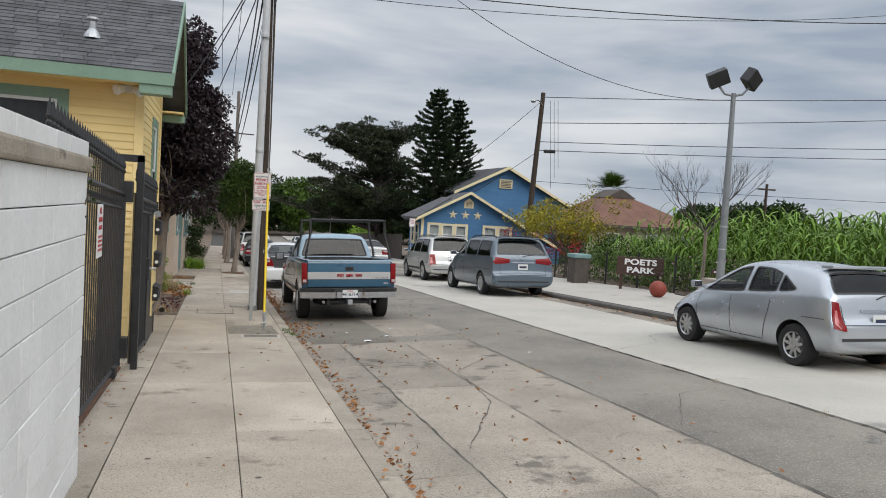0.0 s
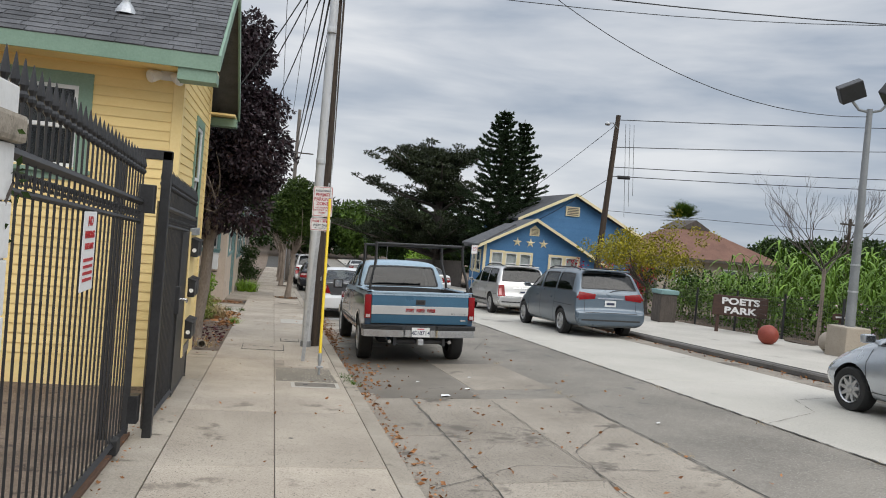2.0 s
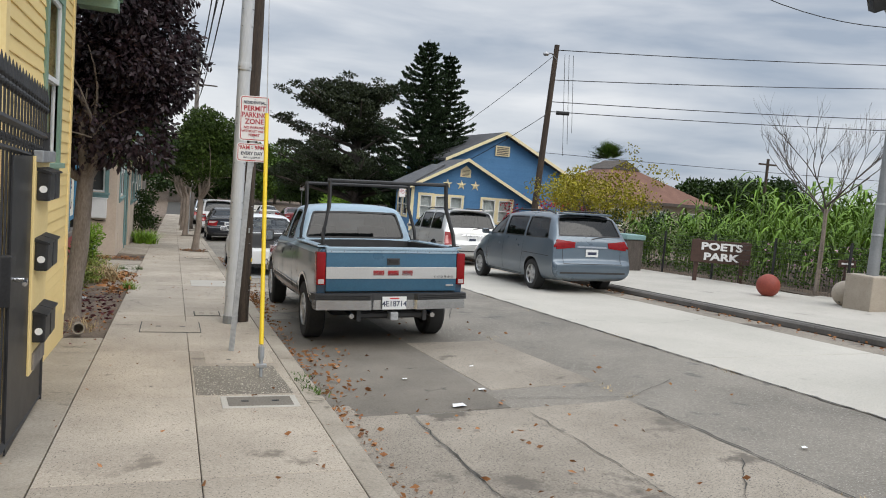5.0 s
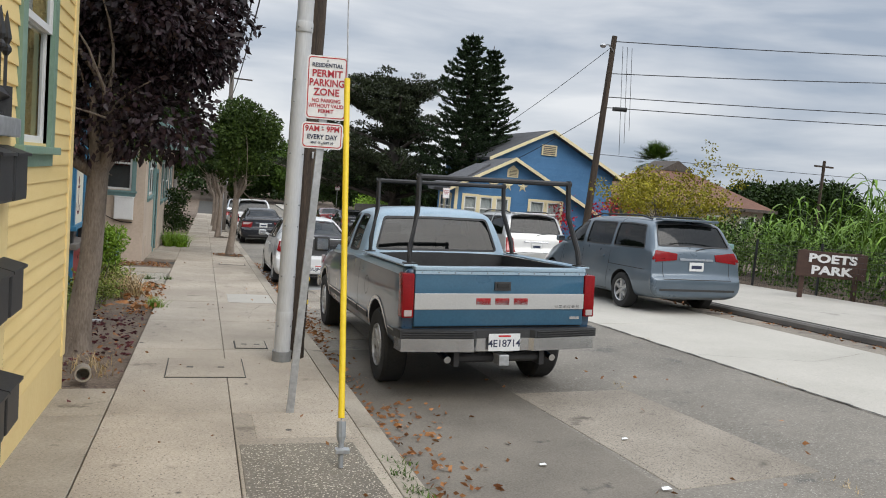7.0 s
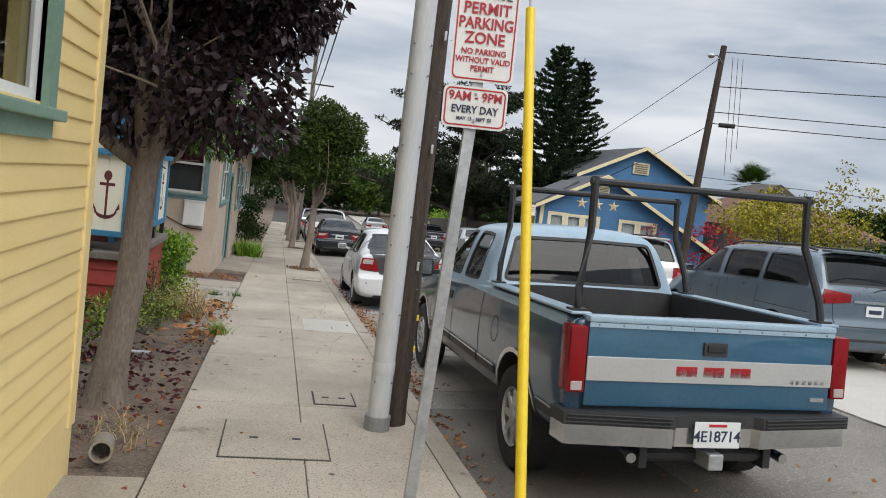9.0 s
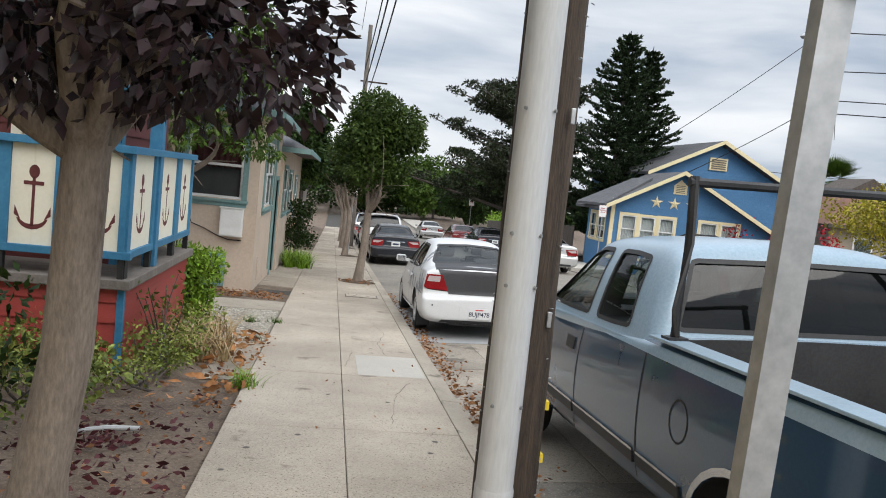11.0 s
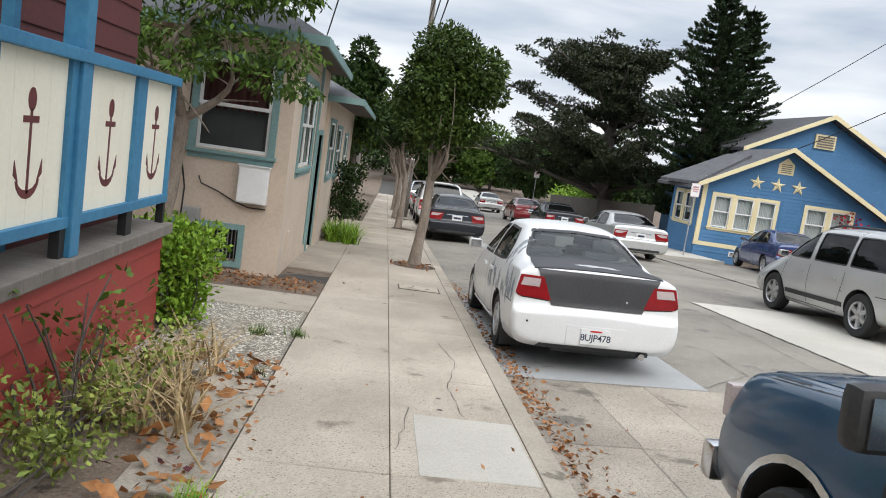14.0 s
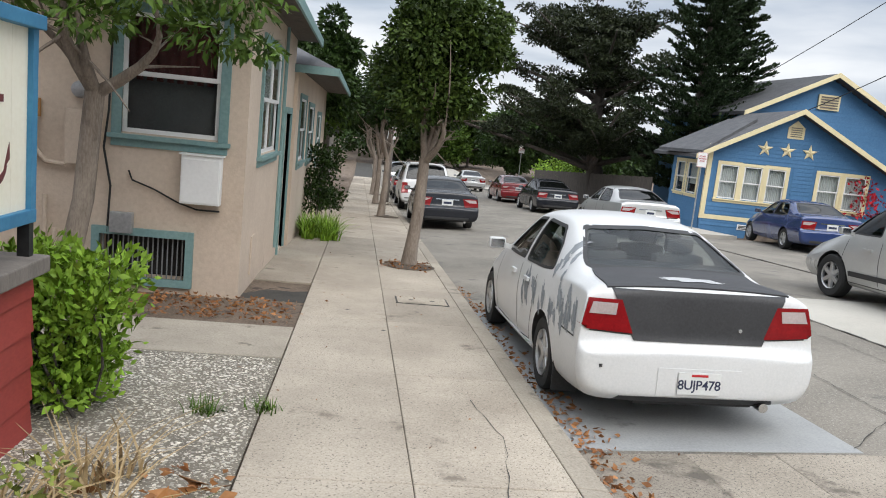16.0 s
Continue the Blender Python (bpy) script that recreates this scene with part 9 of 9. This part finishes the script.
far_l = thing("utility_pole", (0.95, 50, gz(0.95, 50)), "distant wooden utility pole with a cross arm", "utility pole")
bm = B()
tube(bm, [(0.95, 50, gz(0.95, 50)), (0.95, 50, 8.3)], [0.15, 0.1], 10)
part("pole", bm, M_GREYW, far_l)
bm = B()
box(bm, 0.7, 2.0, 49.97, 50.03, 5.6, 5.67)
part("cross_arm", bm, M_POLEW, far_l)
for x, z, sag, r in ((-0.2, 9.95, 0.5, 0.012), (0.5, 9.95, 0.5, 0.012), (1.4, 9.95, 0.5, 0.012), (0.85, 8.2, 0.7, 0.022), (0.9, 7.4, 0.6, 0.025), (0.95, 6.6, 0.7, 0.02)):
    cable([(x, 16.7, z), (x * 0.9 + 0.1, 50, z - 1.9 if z > 9 else z - 2.0)], r, sag)
cable([(0.85, 16.7, 7.0), (-1.2, 15.6, 3.0)], 0.012, 0.25)
cable([(0.95, 16.7, 7.2), (-2.4, 28.2, 2.9)], 0.014, 0.4)
cable([(0.95, 16.7, 7.0), (-1.6, 32.5, 2.7)], 0.014, 0.4)
cable([(0.95, 16.7, 9.33), (12.8, 16.8, 4.95)], 0.008, 1.49)
cable([(0.9, 16.9, 6.45), (42, 16.9, 12.5)], 0.013, 1.39)
cable([(0.9, 16.9, 6.2), (42, 16.9, 15.5)], 0.008, 2.28)

rp = thing("utility_pole", (17.9, 40.7, gz(17.9, 40.7)), "leaning brown utility pole with a street lamp", "utility pole")
bm = B()
tube(bm, [(17.4, 40.7, gz(17.4, 40.7)), (17.92, 40.7, 8.75)], [0.19, 0.13], 12)
part("pole", bm, M_POLEW, rp, smooth=60)
bm = B()
tube(bm, [(17.9, 40.6, 8.0), (17.5, 40.4, 8.25), (17.2, 40.3, 8.2)], 0.03, 8)
part("lamp_arm", bm, M_STEEL, rp)
bm = B()
lathe(bm, [(0.05, 0.12), (0.14, 0.05), (0.16, 0), (0.1, -0.08), (0.02, -0.1)], Matrix.Translation((17.15, 40.3, 8.15)), 14)
part("lamp_head", bm, M_GALV, rp, smooth=40)
bm = B()
tube(bm, [(18.1, 40.5, 5.35), (18.7, 40.2, 5.35)], 0.1, 10)
part("splice_case", bm, M_BLACK, rp)
for z, z2, sag in ((8.5, 13.6, 0.5), (5.9, 9.6, 0.4), (5.4, 8.8, 0.4), (7.0, 12.6, 0.5)):
    cable([(17.9, 40.7, z), (70, 34, z2)], 0.022, sag)
cable([(17.9, 40.7, 5.4), (15.0, 45.6, 2.4)], 0.016, 0.1)
cable([(17.9, 40.7, 8.3), (14.6, 47.0, 4.0)], 0.014, 0.1)
for k in range(3):
    cable([(18.3 + 0.25 * k, 40.5, 8.3), (18.6 + 0.2 * k, 40.3, 3.2 + 0.6 * k)], 0.012, 0.0)
cable([(20, 75, 5.2), (95, 60, 5.8)], 0.025, 0.4)
dp = thing("utility_pole", (52, 62, gz(52, 62)), "slim distant utility pole", "utility pole")
bm = B()
tube(bm, [(52, 62, gz(52, 62)), (52, 62, 6.0)], 0.14, 8)
box(bm, 51, 53, 61.9, 62.1, 5.4, 5.55)
part("pole", bm, M_POLEW, dp)

# ---- park side ----
lp = thing("floodlight_pole", (13.0, 17.0, gz(13, 17)), "dark steel floodlight pole on a concrete block", "lamp post")
bm = B()
box(bm, 12.5, 13.14, 16.48, 17.1, gz(13, 17) - 0.1, gz(13, 17) + 0.68, None, 0.03)
part("base_block", bm, M_CONC, lp)
bm = B()
tube(bm, [(12.85, 16.8, gz(13, 17) + 0.68), (12.8, 16.8, 5.12)], [0.11, 0.06], 14)
part("pole", bm, M_STEEL, lp, smooth=60)
for s in (-1, 1):
    bm = B()
    tube(bm, [(12.8, 16.8, 5.05), (12.8 + s * 0.2, 16.8 - s * 0.1, 5.1), (12.8 + s * 0.33, 16.8 - s * 0.16, 5.28)], 0.03, 8)
    part("arm", bm, M_STEEL, lp)
    m = Matrix.Translation((12.8 + s * 0.38, 16.8 - s * 0.18, 5.5)) @ pose(0, 0, 0, 25, s * 24, s * 30)
    bm = B()
    box(bm, -0.26, 0.26, -0.14, 0.14, -0.2, 0.2, m, 0.03)
    hd = part("lamp_head", bm, M_IRON, lp)
    bm = B()
    box(bm, -0.22, 0.22, 0.14, 0.15, -0.16, 0.16, m)
    part("lens", bm, M_GALV, hd)
for z in (1.0, 1.6):
    bm = B()
    lathe(bm, [(0.112, 0), (0.112, 0.04)], Matrix.Translation((12.84, 16.8, z)), 14)
    part("band", bm, M_GALV, lp)


def ball(x, y, r, mat, label):
    bm = B()
    bmesh.ops.create_uvsphere(bm, u_segments=28, v_segments=16, radius=r, matrix=Matrix.Translation((x, y, gz(x, y) + r - 0.015)))
    tagged(part("stone_ball", bm, mat, smooth=60), label, "ball")


ball(12.4, 18.97, 0.25, surface("red_painted_concrete", (0.2, 0.035, 0.022), (0.3, 0.06, 0.035), 4, 30, 0.6, bump=0.4, spots=(0.12, 0.03, 0.02), spot_scale=8), "red painted concrete ball on the pavement")
ball(12.9, 17.4, 0.26, M_CONC, "bare concrete ball beside the lamp base")
bm = B()
box(bm, 13.6, 14.0, 18.6, 19.9, gz(13.8, 19.2) - 0.02, gz(13.8, 19.2) + 0.012)
tagged(part("tree_pit", bm, M_PIT), "dark soil pit round the bare tree", "tree pit", kind="structure")
cab = thing("utility_cabinet", (14.3, 16.2, gz(14.3, 16.2)), "grey metal utility cabinet on a post", "utility cabinet")
bm = B()
box(bm, 14.1, 14.5, 16.1, 16.4, 0.0, 0.75, None, 0.015)
cb = part("cabinet", bm, M_STEEL, cab)
bm = B()
tube(bm, [(14.3, 16.25, gz(14.3, 16.2)), (14.3, 16.25, 0.02)], 0.05, 8)
part("post", bm, M_GALV, cab)
for k in range(3):
    bm = B()
    box(bm, 14.18 + 0.09 * k, 14.23 + 0.09 * k, 16.09, 16.1, 0.5, 0.65)
    part("vent_slot", bm, M_BLACK, cb)

pf = thing("fence", (14.05, 23, gz(14.05, 23)), "low black wire fence along the park garden", "fence")
y = 14.0
while y < 31.6:
    bm = B()
    tube(bm, [(14.05, y, gz(14.05, y) - 0.05), (14.05, y, gz(14.05, y) + 1.25)], 0.035, 6)
    part("post", bm, M_IRON, pf)
    y += 2.2
for k in range(9):
    bm = B()
    h = 0.1 + 0.13 * k
    tube(bm, [(14.05, 14, gz(14.05, 14) + h), (14.05, 31.6, gz(14.05, 31.6) + h)], 0.004, 4)
    part("wire", bm, M_IRON, pf)
verts, faces = [], []
for k in range(220):
    y = 14 + 0.08 * k
    b = len(verts)
    z = gz(14.05, y)
    verts += [(14.05, y - 0.003, z), (14.05, y + 0.003, z), (14.05, y + 0.003, z + 1.16), (14.05, y - 0.003, z + 1.16)]
    faces.append((b, b + 1, b + 2, b + 3))
tagged(raw("wire_mesh", verts, faces, M_IRON, pf), kind="stuff")

ps = thing("park_sign", (13.85, 22.1, gz(13.85, 22.1)), "brown wooden park sign with raised white letters", "sign")
pm = frame_of((13.7, 22.1, 0.1), (0.93, -0.37, 0), (-0.37, -0.93, 0))
M_BROWN = surface("brown_sign_wood", (0.045, 0.022, 0.016), (0.085, 0.045, 0.032), 3, 30, 0.7, bump=0.4, stretch=(1, 1, 5))
bm = B()
box(bm, -0.78, 0.78, -0.05, 0.0, -0.3, 0.3, pm, 0.01)
pb = part("board", bm, M_BROWN, ps)
for s in (-0.6, 0.6):
    bm = B()
    box(bm, s - 0.045, s + 0.045, -0.14, -0.05, -1.0, 0.32, pm)
    part("post", bm, M_BROWN, ps)
for txt, z in (("POETS", 0.13), ("PARK", -0.14)):
    lettering("white_lettering", txt, 0.33, M_WHITE, pm @ Matrix.Translation((0, 0.012, z)) @ pose(0, 0, 0, 90, 0, 0) @ Matrix.Diagonal((1.12, 0.8, -1, 1)), pb, 1.02, 0.012, 0.01)
gs = thing("garden_sign", (14.0, 18.7, gz(14, 18.7)), "small brown wooden garden sign on a stake", "sign")
bm = B()
box(bm, 13.85, 14.35, 18.5, 18.53, 0.2, 0.36, None, 0.006)
part("board", bm, M_BROWN, gs)
bm = B()
box(bm, 14.08, 14.12, 18.53, 18.57, gz(14.1, 18.5), 0.34)
part("stake", bm, M_BROWN, gs)
bm = B()
box(bm, 13.92, 14.28, 18.495, 18.5, 0.26, 0.3)
part("text_bar", bm, M_WHITE, gs)

bin_ = thing("litter_bin", (13.2, 25.6, gz(13.2, 25.6)), "square litter bin with stone panels and a dark green top", "litter bin")
bm = B()
box(bm, 12.9, 13.5, 25.3, 25.9, gz(13.2, 25.6), gz(13.2, 25.6) + 0.95, None, 0.02)
part("body", bm, M_BARKD, bin_)
bm = B()
box(bm, 12.86, 13.54, 25.26, 25.94, gz(13.2, 25.6) + 0.95, gz(13.2, 25.6) + 1.1, None, 0.03)
part("top", bm, M_TEAL, bin_)


def brown_house():
    h = thing("house", (31, 52, gz(31, 52)), "low house with a brown shingle roof behind the park", "house")
    M_BRN = surface("brown_shingle", (0.12, 0.06, 0.042), (0.2, 0.105, 0.075), 1.5, 30, 0.9, bump=0.6, depth=0.02)
    x0, x1, y0, y1 = 25.5, 36, 49, 58
    bm = B()
    box(bm, x0 + 0.6, x1 - 0.6, y0 + 0.6, y1 - 0.6, -2.6, 1.3)
    part("wall", bm, surface("tan_wall", (0.3, 0.26, 0.2), (0.4, 0.35, 0.28), 1, 20, 0.8), h)
    bm = B()
    quadbox(bm, [(x0, y0, 1.15), (x1, y0, 1.15), (x1, y1, 1.15), (x0, y1, 1.15)], [(x0 + 3.6, y0 + 3.4, 3.3), (x1 - 4.6, y0 + 3.4, 3.3), (x1 - 4.6, y1 - 3.4, 3.3), (x0 + 3.6, y1 - 3.4, 3.3)])
    rf = part("roof", bm, M_BRN, h)
    bm = B()
    prism(bm, [(29, 52.3, 3.3), (31.6, 52.3, 3.3), (30.3, 52.3, 4.0)], (0, 3, 0))
    part("dormer", bm, M_BARKD, h)
    for x in (27.5, 31, 33.6):
        bm = B()
        box(bm, x, x + 1.2, y0 + 0.56, y0 + 0.6, -0.6, 0.6)
        w = part("window", bm, M_WHITE, h)
        bm = B()
        box(bm, x + 0.1, x + 1.1, y0 + 0.54, y0 + 0.56, -0.5, 0.5)
        part("pane", bm, M_CGLASS, w)
    bm = B()
    box(bm, x0, x1, y0 - 0.04, y0, 1.0, 1.2)
    part("fascia", bm, M_BARKD, h)


brown_house()

# dark board fence beyond the blue house
df = thing("fence", (12.35, 60, gz(12.35, 60)), "dark weathered board fence beyond the blue house", "fence")
y = 50.4
while y < 72:
    bm = B()
    box(bm, 12.3, 12.34, y, y + 0.235, gz(12.3, y) - 0.05, gz(12.3, y) + 1.75 + 0.02 * math.sin(y * 7))
    part("board", bm, M_BARKD, df)
    y += 0.24
bush((12.8, 68), low_blobs(12.5, 14, 63, 74, 2.4, 30, 0.6, 15), 240, 0.12, M_LEAFB, "pale green shrubs behind the dark fence", seed=15)
for x, y, z in ((11.2, 43.6, 0.9), (0.75, 44.5, 0.75), (8.95, 62, 0.4), (0.75, 60, 0.2)):
    s2 = thing("street_sign", (x, y, gz(x, y)), "distant white parking sign on a post", "sign", "distant signs")
    bm = B()
    tube(bm, [(x, y, gz(x, y)), (x, y, z)], 0.025, 8)
    part("post", bm, M_GALV, s2)
    sign_plate(s2, Matrix.Translation((x, y - 0.03, z - 0.22)), 0.34, 0.5, [("PERMIT", 0.11, 0.075, M_REDS, 0.9), ("PARKING", 0.03, 0.075, M_REDS, 0.8), ("ZONE", -0.05, 0.075, M_REDS, 0.9)])

# ---- fittings on the stucco house ----
YW = 27.6
ac = thing("wall_box", (-1.85, YW, -0.31), "white metal utility box on the stucco wall", "utility box")
bm = B()
box(bm, -2.06, -1.65, YW - 0.14, YW, -0.31, 0.21, None, 0.008)
ab = part("box", bm, M_WHITE, ac)
bm = B()
box(bm, -2.045, -1.665, YW - 0.15, YW - 0.14, -0.29, 0.17, None, 0.004)
part("door", bm, M_WHITE, ab)
bm = B()
box(bm, -2.08, -1.63, YW - 0.16, YW, 0.21, 0.225)
part("cap", bm, M_WHITE, ac)
me = thing("electric_meter", (-3.12, YW, 0.05), "beige electric meter box with a round glass meter", "electric meter")
bm = B()
box(bm, -3.24, -3.02, YW - 0.12, YW, 0.0, 0.57, None, 0.008)
part("box", bm, M_STUC, me)
bm = B()
lathe(bm, [(0.09, 0), (0.09, 0.05), (0.075, 0.1), (0.02, 0.11)], Matrix.Translation((-3.12, YW - 0.0, 0.77)) @ pose(0, 0, 0, 90, 0, 0), 20)
part("meter", bm, M_GALV, me, smooth=40)
bm = B()
tube(bm, [(-3.12, YW - 0.03, 0.85), (-3.12, YW - 0.03, 2.1)], 0.03, 8)
part("conduit", bm, M_STUC, me)
eb = thing("junction_box", (-3.65, YW, 0.05), "grey junction box with an orange wooden backing", "junction box")
bm = B()
box(bm, -3.8, -3.52, YW - 0.02, YW, 0.45, 0.64)
part("backing", bm, surface("orange_wood", (0.35, 0.17, 0.05), (0.45, 0.24, 0.09), 3, 30, 0.7), eb)
bm = B()
box(bm, -3.76, -3.56, YW - 0.12, YW, 0.08, 0.5, None, 0.008)
part("box", bm, M_GALV, eb)
bm = B()
tube(bm, [(-3.55, YW - 0.05, 0.12), (-3.45, YW - 0.05, 0.0), (-3.25, YW - 0.05, -0.02)], 0.025, 8)
part("conduit", bm, M_STUC, eb)
gb = thing("outlet_box", (-2.66, YW, -0.68), "pale grey outlet box on the stucco wall", "outlet box")
bm = B()
box(bm, -2.78, -2.55, YW - 0.09, YW, -0.69, -0.47, None, 0.008)
part("box", bm, M_GALV, gb)
bm = B()
tube(bm, [(-2.62, YW - 0.02, -0.02), (-2.58, YW - 0.02, -0.12), (-2.35, YW - 0.02, -0.2), (-2.1, YW - 0.02, -0.32), (-1.9, YW - 0.02, -0.38), (-1.66, YW - 0.02, -0.38)], 0.01, 6)
tagged(part("cable", bm, M_BLACK), "black cable looping along the stucco wall", "cable")
bm = B()
tube(bm, [(-2.82, YW - 0.02, 1.8), (-2.84, YW - 0.02, 0.6), (-2.88, YW - 0.02, 0.2), (-2.8, YW - 0.02, -0.2), (-2.82, YW - 0.02, -0.7)], 0.012, 6)
tagged(part("cable", bm, M_BLACK), "black cable running down the stucco wall", "cable")
for x, z in ((-3.45, -0.35), (-3.35, -0.7)):
    bm = B()
    tube(bm, [(x, YW - 0.04, -1.3), (x, YW - 0.04, z)], 0.025, 8)
    tagged(part("pipe", bm, M_STUC), "painted pipe stub on the stucco wall", "pipe")

# paper scraps on the road
for k, (x, y, s) in enumerate(((2.47, 12.1, 0.07), (3.2, 13.6, 0.03), (2.3, 13.2, 0.03), (2.9, 12.6, 0.04), (4.6, 10.3, 0.03))):
    bm = B()
    z = gz(x, y) + 0.018
    v = [bm.verts.new((x + dx * s, y + dy * s, z + dz * s)) for dx, dy, dz in ((-1, -0.5, 0), (0.2, -0.8, 0.25), (1, -0.2, 0.05), (0.7, 0.6, 0.2), (-0.3, 0.8, 0.0), (-0.8, 0.3, 0.2))]
    c = bm.verts.new((x, y, z + 0.3 * s))
    for i in range(6):
        bm.faces.new((v[i], v[(i + 1) % 6], c))
    tagged(part("paper_scrap", bm, M_WHITE), "crumpled white paper scrap lying on the road", "litter", "paper scraps")
